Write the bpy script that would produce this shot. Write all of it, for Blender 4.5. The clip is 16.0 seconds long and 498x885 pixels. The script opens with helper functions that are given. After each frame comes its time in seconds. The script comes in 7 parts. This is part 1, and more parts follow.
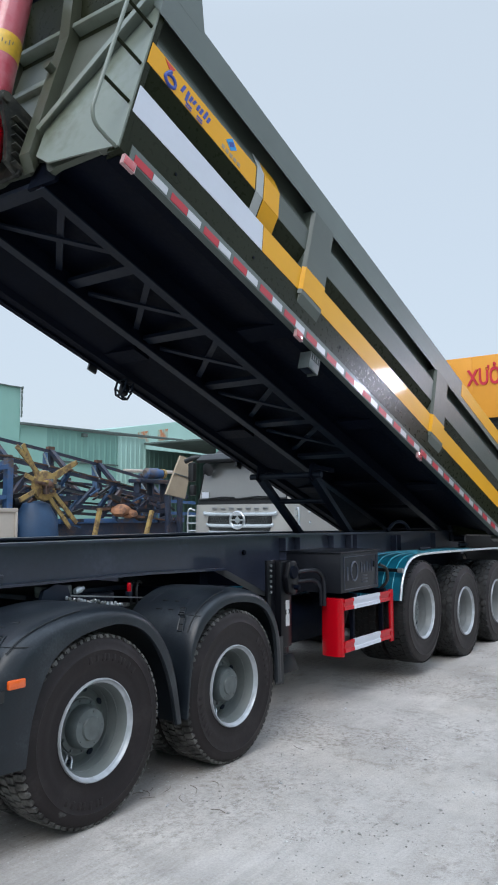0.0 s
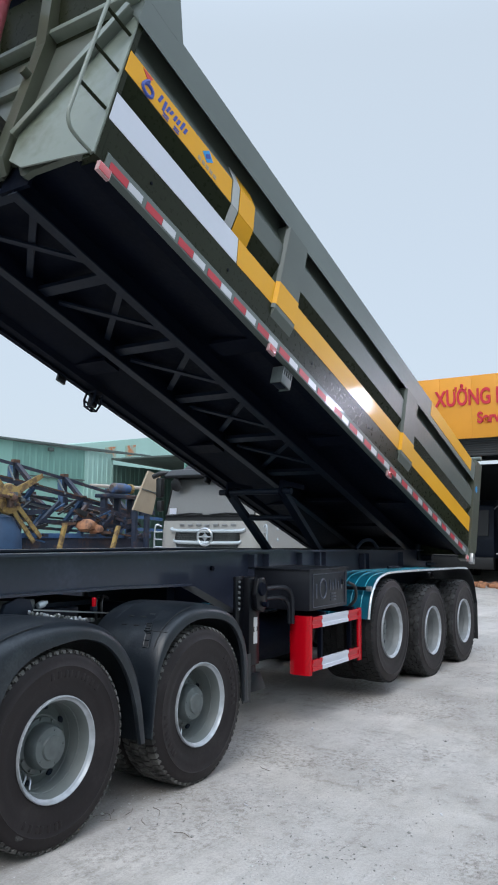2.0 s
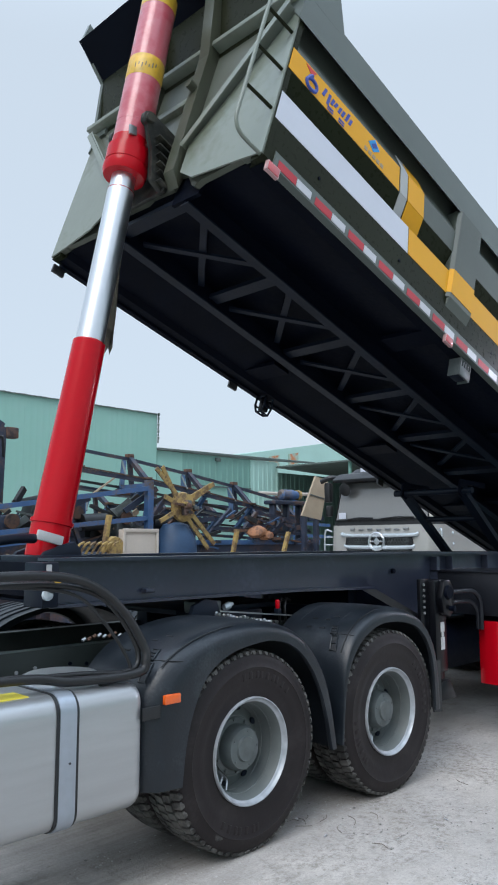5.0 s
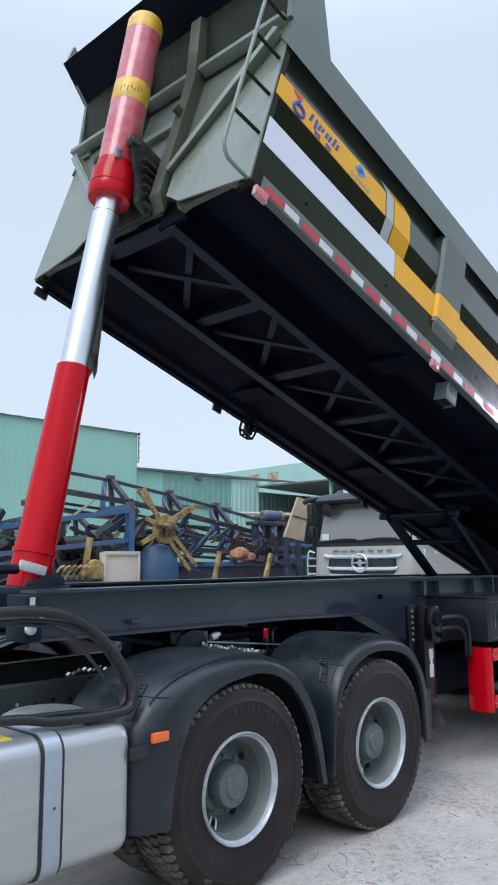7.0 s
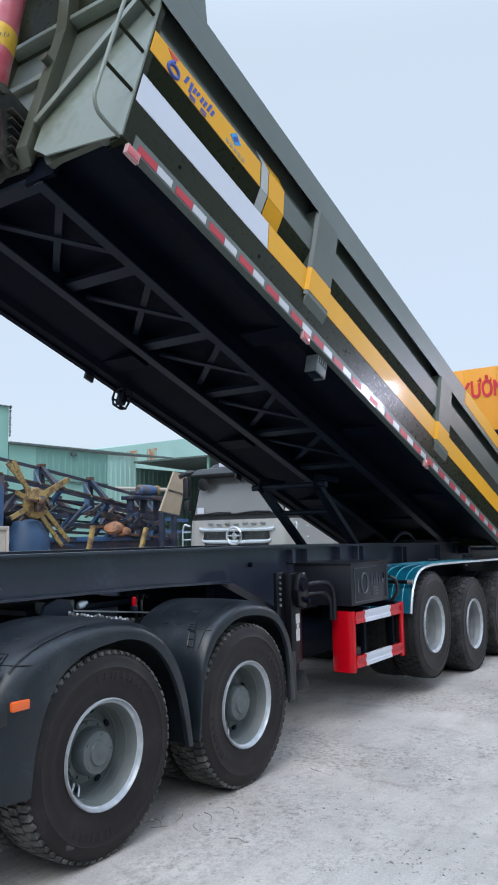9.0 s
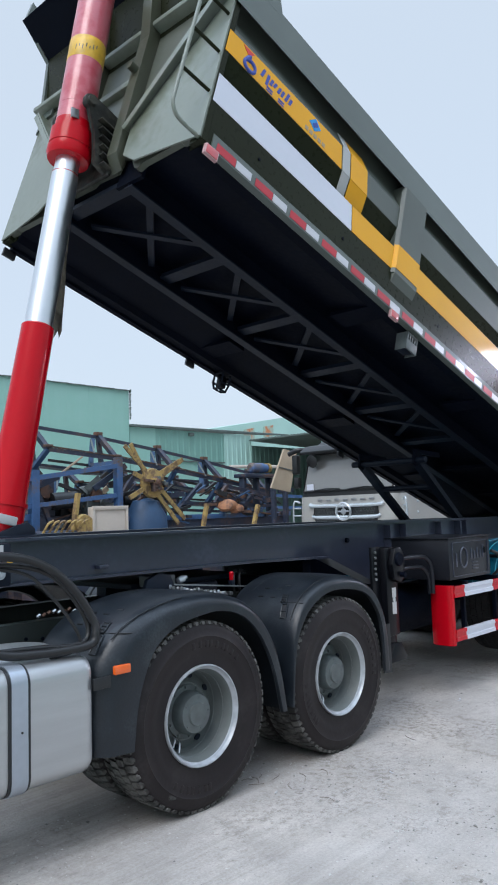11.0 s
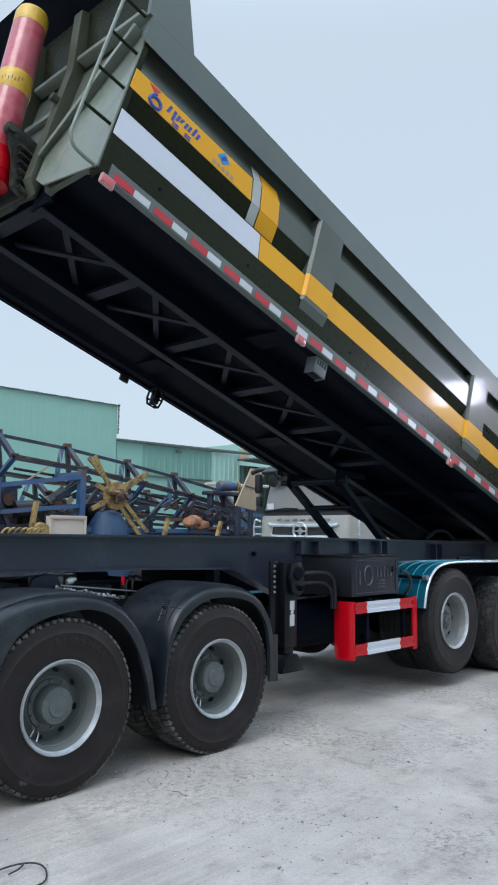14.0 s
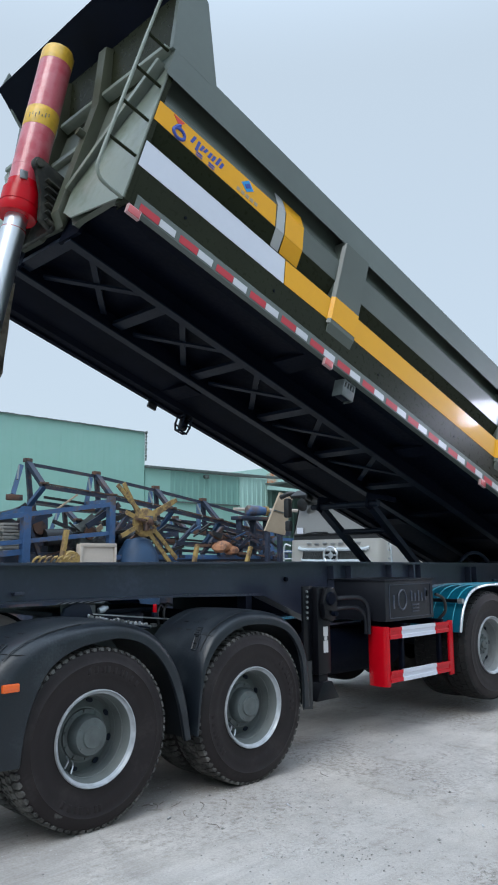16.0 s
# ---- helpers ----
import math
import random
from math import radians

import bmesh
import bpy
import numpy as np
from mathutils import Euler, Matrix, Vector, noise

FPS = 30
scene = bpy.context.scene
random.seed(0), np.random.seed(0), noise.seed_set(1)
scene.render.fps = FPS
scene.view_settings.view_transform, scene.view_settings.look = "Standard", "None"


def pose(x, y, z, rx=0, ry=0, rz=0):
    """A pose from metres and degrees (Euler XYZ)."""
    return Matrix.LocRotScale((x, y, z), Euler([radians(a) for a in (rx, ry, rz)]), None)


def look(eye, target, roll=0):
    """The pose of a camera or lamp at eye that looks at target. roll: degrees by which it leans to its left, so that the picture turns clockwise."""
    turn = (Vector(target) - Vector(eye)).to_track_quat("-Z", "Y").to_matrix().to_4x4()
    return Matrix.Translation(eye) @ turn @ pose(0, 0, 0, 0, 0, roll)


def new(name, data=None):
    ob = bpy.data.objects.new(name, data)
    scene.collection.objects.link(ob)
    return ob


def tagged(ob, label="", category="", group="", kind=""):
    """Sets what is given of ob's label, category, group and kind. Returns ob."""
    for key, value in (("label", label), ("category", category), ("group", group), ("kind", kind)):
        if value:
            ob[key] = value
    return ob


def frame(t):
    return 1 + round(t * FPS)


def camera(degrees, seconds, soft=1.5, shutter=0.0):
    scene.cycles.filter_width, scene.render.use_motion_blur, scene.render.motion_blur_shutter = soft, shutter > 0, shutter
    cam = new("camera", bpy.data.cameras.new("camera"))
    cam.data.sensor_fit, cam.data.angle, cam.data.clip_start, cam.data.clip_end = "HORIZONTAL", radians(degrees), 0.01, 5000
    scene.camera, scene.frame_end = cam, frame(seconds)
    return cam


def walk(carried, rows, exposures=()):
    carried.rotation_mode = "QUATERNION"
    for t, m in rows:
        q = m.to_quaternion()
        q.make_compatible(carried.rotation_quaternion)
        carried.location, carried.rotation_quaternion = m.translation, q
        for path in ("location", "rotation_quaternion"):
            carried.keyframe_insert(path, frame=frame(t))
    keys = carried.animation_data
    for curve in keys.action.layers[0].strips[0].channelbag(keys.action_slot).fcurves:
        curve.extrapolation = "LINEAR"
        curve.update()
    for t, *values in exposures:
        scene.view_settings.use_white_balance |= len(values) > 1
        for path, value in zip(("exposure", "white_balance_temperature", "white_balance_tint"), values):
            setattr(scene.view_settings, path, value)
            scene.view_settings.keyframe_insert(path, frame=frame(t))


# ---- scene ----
cam = camera(36.77, 16.0, soft=2.0)
PATH = [
    (0, (-3.152, -3.253, 1.760), (0.118, -0.982, 2.146), -0.20),
    (0.5, (-3.153, -3.225, 1.743), (0.040, -0.855, 2.169), -0.65),
    (1, (-3.135, -3.218, 1.747), (0.023, -0.810, 2.222), -1.02),
    (1.5, (-3.114, -3.230, 1.754), (0.104, -0.912, 2.273), -0.76),
    (2, (-3.104, -3.194, 1.734), (0.251, -1.070, 2.217), 0.60),
    (2.5, (-3.088, -3.188, 1.721), (0.354, -1.204, 2.187), 0.53),
    (3, (-3.074, -3.156, 1.736), (0.401, -1.243, 2.249), -0.03),
    (3.5, (-3.065, -3.159, 1.720), (0.372, -1.184, 2.257), -0.52),
    (4, (-3.047, -3.130, 1.687), (0.236, -0.906, 2.212), -0.62),
    (4.5, (-3.077, -3.064, 1.687), (-0.095, -0.444, 2.185), -0.18),
    (4.7, (-3.087, -3.047, 1.685), (-0.239, -0.282, 2.174), -0.16),
    (6.8, (-3.056, -2.943, 1.729), (-0.272, -0.141, 2.357), -0.41),
    (7, (-3.073, -2.940, 1.749), (-0.186, -0.240, 2.364), -0.42),
    (7.5, (-3.043, -2.956, 1.732), (0.053, -0.490, 2.309), -0.74),
    (8, (-3.033, -2.967, 1.722), (0.219, -0.693, 2.219), -0.98),
    (8.2, (-3.021, -2.967, 1.700), (0.282, -0.764, 2.191), -0.96),
    (10.3, (-3.034, -3.063, 1.678), (0.193, -0.738, 2.110), -2.10),
    (10.5, (-3.069, -3.121, 1.679), (0.043, -0.640, 2.077), -1.88),
    (11, (-3.058, -3.275, 1.694), (-0.143, -0.561, 2.068), -1.86),
    (11.5, (-2.886, -3.464, 1.663), (-0.034, -0.689, 2.068), -0.76),
    (12, (-2.860, -3.574, 1.680), (-0.101, -0.715, 2.140), -1.47),
    (12.5, (-2.939, -3.659, 1.642), (-0.289, -0.695, 2.076), -0.50),
    (13, (-2.920, -3.793, 1.646), (-0.155, -0.927, 2.025), 0.57),
    (13.5, (-2.783, -3.956, 1.644), (0.099, -1.218, 2.092), 1.85),
    (14, (-2.692, -4.085, 1.605), (0.196, -1.359, 2.089), 0.61),
    (14.5, (-2.695, -4.098, 1.612), (0.176, -1.372, 2.182), -0.68),
    (15, (-2.692, -4.073, 1.616), (0.156, -1.329, 2.213), -0.47),
    (15.5, (-2.681, -4.062, 1.610), (0.133, -1.279, 2.194), -0.40),
    (16, (-2.690, -4.056, 1.612), (0.085, -1.240, 2.224), -0.28),
]

walk(cam, [(t, look(eye, target, roll)) for t, eye, target, roll in PATH],
     exposures=[(0, 0.05, 6260, 9), (2, 0.05, 6260, 9), (2.5, -0.02, 6260, 9), (3, -0.1, 6260, 9), (3.5, -0.15, 6260, 9), (4.2, -0.03, 6260, 9), (4.7, 0.05, 6260, 9), (7, 0.19, 6140, 10), (8.2, 0.17, 6110, 10), (10.3, 0.11, 6130, 10), (12.5, 0.13, 6220, 9), (14, 0.04, 6130, 7), (16, 0.0, 6110, 7)])

# ---- light ----
SUN_EL, SUN_AZ = 50, 200
world = bpy.data.worlds.new("overcast")
scene.world = world
world.use_nodes = True
wn, wl = world.node_tree.nodes, world.node_tree.links
wn.clear()
sky = wn.new("ShaderNodeTexSky")
sky.sky_type = "NISHITA"
sky.sun_disc = False
sky.sun_elevation, sky.sun_rotation = radians(SUN_EL), radians(90 - SUN_AZ)
sky.air_density, sky.dust_density, sky.ozone_density = 1.0, 4.0, 1.0
veil = wn.new("ShaderNodeMix")
veil.data_type = "RGBA"
veil.inputs[0].default_value = 0.78
wl.new(sky.outputs[0], veil.inputs[6])
veil.inputs[7].default_value = (5.1, 5.7, 6.25, 1)
back = wn.new("ShaderNodeBackground")
back.inputs[1].default_value = 0.141
# an overcast sky is brightest overhead
up = wn.new("ShaderNodeTexCoord")
parts = wn.new("ShaderNodeSeparateXYZ")
wl.new(up.outputs["Generated"], parts.inputs[0])
zenith = wn.new("ShaderNodeMapRange")
zenith.interpolation_type = "SMOOTHSTEP"
zenith.inputs["From Min"].default_value, zenith.inputs["From Max"].default_value = 0.56, 1.0
zenith.inputs["To Min"].default_value, zenith.inputs["To Max"].default_value = 0.0, 1.0
wl.new(parts.outputs["Z"], zenith.inputs["Value"])
bright = wn.new("ShaderNodeMix")
bright.data_type, bright.blend_type = "RGBA", "ADD"
wl.new(zenith.outputs[0], bright.inputs[0])
wl.new(veil.outputs[2], bright.inputs[6])
bright.inputs[7].default_value = (7.2, 9.0, 11.3, 1)
wl.new(bright.outputs[2], back.inputs[0])
wl.new(back.outputs[0], wn.new("ShaderNodeOutputWorld").inputs[0])

sun_data = bpy.data.lights.new("sun", "SUN")
sun_data.energy, sun_data.angle, sun_data.color = 1.15, radians(30), (1, 0.975, 0.94)
sun = new("sun", sun_data)
az, el = radians(SUN_AZ), radians(SUN_EL)
sun.matrix_world = look((10 * math.cos(az) * math.cos(el), 10 * math.sin(az) * math.cos(el), 10 * math.sin(el)), (0, 0, 0))

# ---- materials ----


def surface(name, col, rough=0.45, metal=0.0, coat=0.0, var=0.18, big=1.3, fine=24.0, bump=0.05, other=None, blend=0.0, stretch=(1, 1, 1), spec=0.5):
    """Paint, metal, rubber or plastic: colour varied at two scales, uneven gloss and fine relief."""
    m = bpy.data.materials.new(name)
    m.use_nodes = True
    n, l = m.node_tree.nodes, m.node_tree.links
    p = n["Principled BSDF"]
    tc = n.new("ShaderNodeTexCoord")
    mp = n.new("ShaderNodeMapping")
    mp.inputs["Scale"].default_value = stretch
    l.new(tc.outputs["Object"], mp.inputs["Vector"])
    na, nb = n.new("ShaderNodeTexNoise"), n.new("ShaderNodeTexNoise")
    na.inputs["Scale"].default_value, na.inputs["Detail"].default_value = big, 6
    nb.inputs["Scale"].default_value, nb.inputs["Detail"].default_value = fine, 4
    for q in (na, nb):
        l.new(mp.outputs[0], q.inputs["Vector"])
    add = n.new("ShaderNodeMath")
    add.operation = "MULTIPLY_ADD"
    add.inputs[1].default_value = 0.35
    l.new(nb.outputs["Fac"], add.inputs[0])
    l.new(na.outputs["Fac"], add.inputs[2])
    ramp = n.new("ShaderNodeMapRange")
    ramp.inputs["From Min"].default_value, ramp.inputs["From Max"].default_value = 0.35, 1.0
    ramp.inputs["To Min"].default_value, ramp.inputs["To Max"].default_value = 1 - var, 1 + var
    l.new(add.outputs[0], ramp.inputs["Value"])
    hsv = n.new("ShaderNodeHueSaturation")
    hsv.inputs["Color"].default_value = (*col, 1)
    l.new(ramp.outputs[0], hsv.inputs["Value"])
    out = hsv.outputs[0]
    if other:
        mx = n.new("ShaderNodeMix")
        mx.data_type = "RGBA"
        st = n.new("ShaderNodeMapRange")
        st.inputs["From Min"].default_value, st.inputs["From Max"].default_value = 0.62 - blend, 0.82 - blend
        l.new(add.outputs[0], st.inputs["Value"])
        l.new(st.outputs[0], mx.inputs[0])
        l.new(out, mx.inputs[6])
        mx.inputs[7].default_value = (*other, 1)
        out = mx.outputs[2]
    l.new(out, p.inputs["Base Color"])
    rr = n.new("ShaderNodeMapRange")
    rr.inputs["To Min"].default_value, rr.inputs["To Max"].default_value = rough * 0.8, min(1, rough * 1.25)
    l.new(nb.outputs["Fac"], rr.inputs["Value"])
    l.new(rr.outputs[0], p.inputs["Roughness"])
    p.inputs["Metallic"].default_value = metal
    p.inputs["Specular IOR Level"].default_value = spec
    p.inputs["Coat Weight"].default_value, p.inputs["Coat Roughness"].default_value = coat, 0.08
    if bump:
        bp = n.new("ShaderNodeBump")
        bp.inputs["Strength"].default_value, bp.inputs["Distance"].default_value = bump, 0.01
        l.new(nb.outputs["Fac"], bp.inputs["Height"])
        l.new(bp.outputs[0], p.inputs["Normal"])
    return m


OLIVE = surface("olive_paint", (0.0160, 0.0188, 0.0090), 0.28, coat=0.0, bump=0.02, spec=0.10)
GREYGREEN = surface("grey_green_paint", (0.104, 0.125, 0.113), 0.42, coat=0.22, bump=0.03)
# darker tone of the rail's grey-green, for ribs, middle bands and upper slopes
RIBGREEN = surface("rib_darker_grey_green", (0.076, 0.090, 0.076), 0.42, coat=0.18, bump=0.03)
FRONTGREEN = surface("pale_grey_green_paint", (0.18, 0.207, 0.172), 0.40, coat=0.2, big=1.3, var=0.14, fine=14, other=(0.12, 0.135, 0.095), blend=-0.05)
# same paint as the pale front, darkened for the shade between ribs
FRONTSHADE = surface("shaded_front_panel_green", (0.090, 0.101, 0.078), 0.45, coat=0.1, big=1.3, var=0.2, fine=14)
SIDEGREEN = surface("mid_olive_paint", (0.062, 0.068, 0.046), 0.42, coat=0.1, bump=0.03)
YELLOW = surface("yellow_film", (0.76, 0.37, 0.018), 0.38, coat=0.18, var=0.06, bump=0.0, spec=0.16)
WHITE = surface("white_film", (0.62, 0.64, 0.72), 0.3, coat=0.3, var=0.05, bump=0.0)
SILVERFILM = surface("silver_film", (0.42, 0.43, 0.43), 0.4, var=0.06, bump=0.0)
LOGOBLUE = surface("logo_blue", (0.03, 0.06, 0.33), 0.4, var=0.05, bump=0)
LOGORED = surface("logo_red", (0.6, 0.04, 0.03), 0.4, var=0.05, bump=0)
SKYBLUE = surface("logo_sky_blue", (0.02, 0.28, 0.65), 0.4, var=0.05, bump=0)
TAPERED = surface("tape_red", (0.48, 0.03, 0.045), 0.35, var=0.15, fine=120)
TAPEWHITE = surface("tape_white", (0.6, 0.6, 0.62), 0.36, metal=0.5, coat=0.3, var=0.12, fine=120)
LENS = surface("lamp_lens_red", (0.55, 0.10, 0.11), 0.2, coat=0.8, fine=160, bump=0.2)
LAMPBODY = surface("lamp_body_pink", (0.50, 0.30, 0.30), 0.35)
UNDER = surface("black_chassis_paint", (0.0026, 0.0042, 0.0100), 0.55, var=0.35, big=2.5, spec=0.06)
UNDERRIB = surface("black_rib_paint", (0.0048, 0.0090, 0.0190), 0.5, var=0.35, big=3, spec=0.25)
FRAME = surface("slate_chassis_paint", (0.0225, 0.0280, 0.0490), 0.32, coat=0.4, var=0.35, big=1.1, other=(0.046, 0.053, 0.082), blend=-0.06)
BOXGREY = surface("dark_slate_box_paint", (0.0115, 0.0130, 0.0185), 0.4, coat=0.05, var=0.2, big=2, spec=0.3)
BLACKGLOSS = surface("black_gloss_paint", (0.0045, 0.005, 0.0072), 0.3, coat=0.04, spec=0.2)
PLASTIC = surface("black_fender_plastic", (0.0092, 0.0130, 0.0185), 0.36, var=0.45, big=4, fine=70, bump=0.12, other=(0.032, 0.038, 0.044), blend=-0.11)
RUBBER = surface("tyre_rubber", (0.0150, 0.0112, 0.0122), 0.5, var=0.25, big=5, fine=40, bump=0.1, other=(0.027, 0.0222, 0.0225), blend=-0.10, spec=0.3)
TREADDARK = surface("block_tread_rubber", (0.015, 0.0148, 0.0155), 0.8, var=0.4, big=9, fine=50, bump=0.3, other=(0.042, 0.041, 0.041), blend=0.0)
TREAD = surface("dusty_tread_rubber", (0.045, 0.043, 0.041), 0.85, var=0.4, big=9, fine=50, bump=0.3, other=(0.135, 0.130, 0.122), blend=0.02)
# block tread made near black for the shade among the trailer wheels
TREADSHADE = surface("shaded_tread_rubber", (0.0065, 0.0065, 0.0072), 0.75, var=0.3, big=9, fine=50, bump=0.3)
RIMGREY = surface("grey_wheel_paint", (0.128, 0.142, 0.139), 0.48, var=0.25, big=5)
RIMEDGE = surface("silver_rim_edge", (0.40, 0.42, 0.45), 0.36, metal=0.25, var=0.25, big=12)
HUB = surface("dark_grey_hub_paint", (0.098, 0.112, 0.112), 0.38, var=0.35, big=9)
RIMLIGHT = surface("pale_grey_wheel_paint", (0.19, 0.20, 0.203), 0.45, var=0.25, big=5)
STEEL = surface("bare_steel", (0.4, 0.41, 0.42), 0.35, metal=0.8, var=0.2)
CHROME = surface("chrome", (0.74, 0.77, 0.80), 0.32, metal=1.0, var=0.05, bump=0.0)
RED = surface("red_gloss_paint", (0.48, 0.002, 0.010), 0.2, coat=0.14, var=0.1, bump=0.0, spec=0.18)
REDFILM = surface("red_paint_under_film", (0.47, 0.055, 0.08), 0.3, coat=0.5, var=0.15, big=4, fine=20, bump=0.3, other=(0.52, 0.13, 0.16), blend=0.06)
CAPYELLOW = surface("yellow_cap_film", (0.66, 0.40, 0.04), 0.35, var=0.3, big=9, bump=0.3)
ALUMINIUM = surface("brushed_aluminium", (0.50, 0.51, 0.52), 0.36, metal=0.75, var=0.1, fine=60, stretch=(1, 1, 12), bump=0.04)
STRAP = surface("steel_strap", (0.42, 0.46, 0.52), 0.35, metal=0.6)
AMBER = surface("amber_reflector", (0.80, 0.125, 0.015), 0.2, coat=0.8, fine=150, bump=0.15)
DRUMBLUE = surface("dark_blue_drum_paint", (0.026, 0.066, 0.14), 0.5, var=0.3, big=2.5)
BLUEMETAL = surface("blue_mudguard_film", (0.008, 0.122, 0.195), 0.3, metal=0.3, coat=0.3, var=0.25, big=4)
CYAN = surface("cyan_stripe", (0.06, 0.38, 0.50), 0.3, coat=0.4, var=0.1)
TRIMSILVER = surface("silver_trim", (0.6, 0.66, 0.70), 0.25, metal=0.4)
HOSE = surface("black_hose", (0.012, 0.012, 0.013), 0.4, var=0.3, fine=90, bump=0.2)
LABEL = surface("paper_label", (0.5, 0.5, 0.5), 0.6, var=0.15, fine=60)
BLUESTEEL = surface("old_blue_paint", (0.048, 0.115, 0.26), 0.5, var=0.35, big=2.5, other=(0.12, 0.09, 0.07), blend=-0.05)
DARKSTEEL = surface("dark_blue_steel", (0.020, 0.030, 0.057), 0.5, var=0.4, big=3, other=(0.085, 0.055, 0.048), blend=-0.06)
RUSTSTEEL = surface("rusty_steel", (0.14, 0.075, 0.05), 0.8, var=0.4, big=5, other=(0.05, 0.04, 0.04), blend=0.0)
OLDYELLOW = surface("worn_yellow_paint", (0.46, 0.315, 0.10), 0.6, var=0.45, big=6, other=(0.17, 0.11, 0.055), blend=0.04)
TAN = surface("tan_panel", (0.36, 0.285, 0.20), 0.7, var=0.15, big=3)
BOARD = surface("pale_board", (0.50, 0.44, 0.38), 0.7, var=0.12)
PALEWOOD = surface("weathered_boards", (0.27, 0.265, 0.245), 0.85, var=0.3, big=4, stretch=(1, 4, 8))
ORANGEROCK = surface("orange_painted_casting", (0.48, 0.22, 0.11), 0.75, var=0.4, big=6, other=(0.22, 0.12, 0.08), blend=0.0)
SHEETGREEN = surface("green_sheet_metal", (0.275, 0.50, 0.43), 0.5, var=0.06, big=0.3, fine=2.2, bump=0, other=(0.29, 0.495, 0.44), blend=0.0)
SHEETLIGHT = surface("pale_green_sheet_metal", (0.38, 0.59, 0.53), 0.5, var=0.08, big=0.4, fine=3, bump=0)
SHEETDARK = surface("weathered_green_sheet_metal", (0.19, 0.365, 0.315), 0.55, var=0.14, big=0.5, fine=3, bump=0)
# green sheet darkened to carry the shade inside the open shelter
SHADEGREEN = surface("shaded_green_sheet_metal", (0.075, 0.14, 0.12), 0.7, var=0.3, big=0.5, fine=3, bump=0)
ROOFEDGE = surface("weathered_roof_edge", (0.10, 0.13, 0.12), 0.7, var=0.3, big=3)
RUSTROOF = surface("rusted_roof_sheet", (0.36, 0.48, 0.40), 0.7, var=0.2, big=1.6, fine=5, other=(0.50, 0.20, 0.09), blend=0.04)
CABSILVER = surface("silver_cab_paint", (0.475, 0.465, 0.44), 0.35, metal=0.25, coat=0.5, var=0.08)
CABBLACK = surface("black_cab_plastic", (0.015, 0.016, 0.018), 0.45)
SIGNORANGE = surface("orange_sign_sheet", (0.78, 0.33, 0.03), 0.5, var=0.08, big=0.6, fine=4)
SIGNRED = surface("red_sign_letters", (0.60, 0.025, 0.05), 0.45, var=0.1)
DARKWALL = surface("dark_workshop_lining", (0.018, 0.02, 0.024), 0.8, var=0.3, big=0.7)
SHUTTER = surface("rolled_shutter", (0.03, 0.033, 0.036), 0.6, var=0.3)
GREASE = surface("greasy_black_casting", (0.013, 0.014, 0.012), 0.5, var=0.5, big=9, fine=40, bump=0.3, other=(0.05, 0.048, 0.036), blend=0.0)
CHASSISGREEN = surface("dark_green_grey_chassis_paint", (0.024, 0.030, 0.028), 0.4, var=0.3, big=2.5)
CLOTH = surface("grey_brown_rag", (0.27, 0.235, 0.19), 0.95, var=0.35, big=9, other=(0.10, 0.085, 0.07), blend=0.0)
MUD = surface("dried_mud", (0.075, 0.070, 0.068), 0.9, var=0.5, big=30, fine=90, bump=0.3, other=(0.030, 0.027, 0.027), blend=0.04)
YELLOWLABEL = surface("yellow_sticker", (0.75, 0.62, 0.05), 0.45, var=0.1)
WIRE = surface("black_wire", (0.02, 0.02, 0.02), 0.5)
PEBBLE = surface("grey_pebbles", (0.40, 0.39, 0.375), 0.9, var=0.45, big=14)
# each pebble has a grey of its own, from dark chips to pale stones
pn, pl = PEBBLE.node_tree.nodes, PEBBLE.node_tree.links
own = pn.new("ShaderNodeNewGeometry")
shade = pn.new("ShaderNodeValToRGB")
shade.color_ramp.elements[0].position, shade.color_ramp.elements[0].color = 0.05, (0.20, 0.19, 0.175, 1)
shade.color_ramp.elements[1].position, shade.color_ramp.elements[1].color = 0.6, (0.54, 0.525, 0.50, 1)
pl.new(own.outputs["Random Per Island"], shade.inputs[0])
pl.new(shade.outputs[0], pn["Principled BSDF"].inputs["Base Color"])
TWIG = surface("dry_twigs", (0.16, 0.13, 0.10), 0.9)

# glass of the parked cab: bright sky in a pale screen
GLASS = surface("windscreen_glass", (0.185, 0.187, 0.182), 0.10, coat=1.0, var=0.1, big=0.8, bump=0)


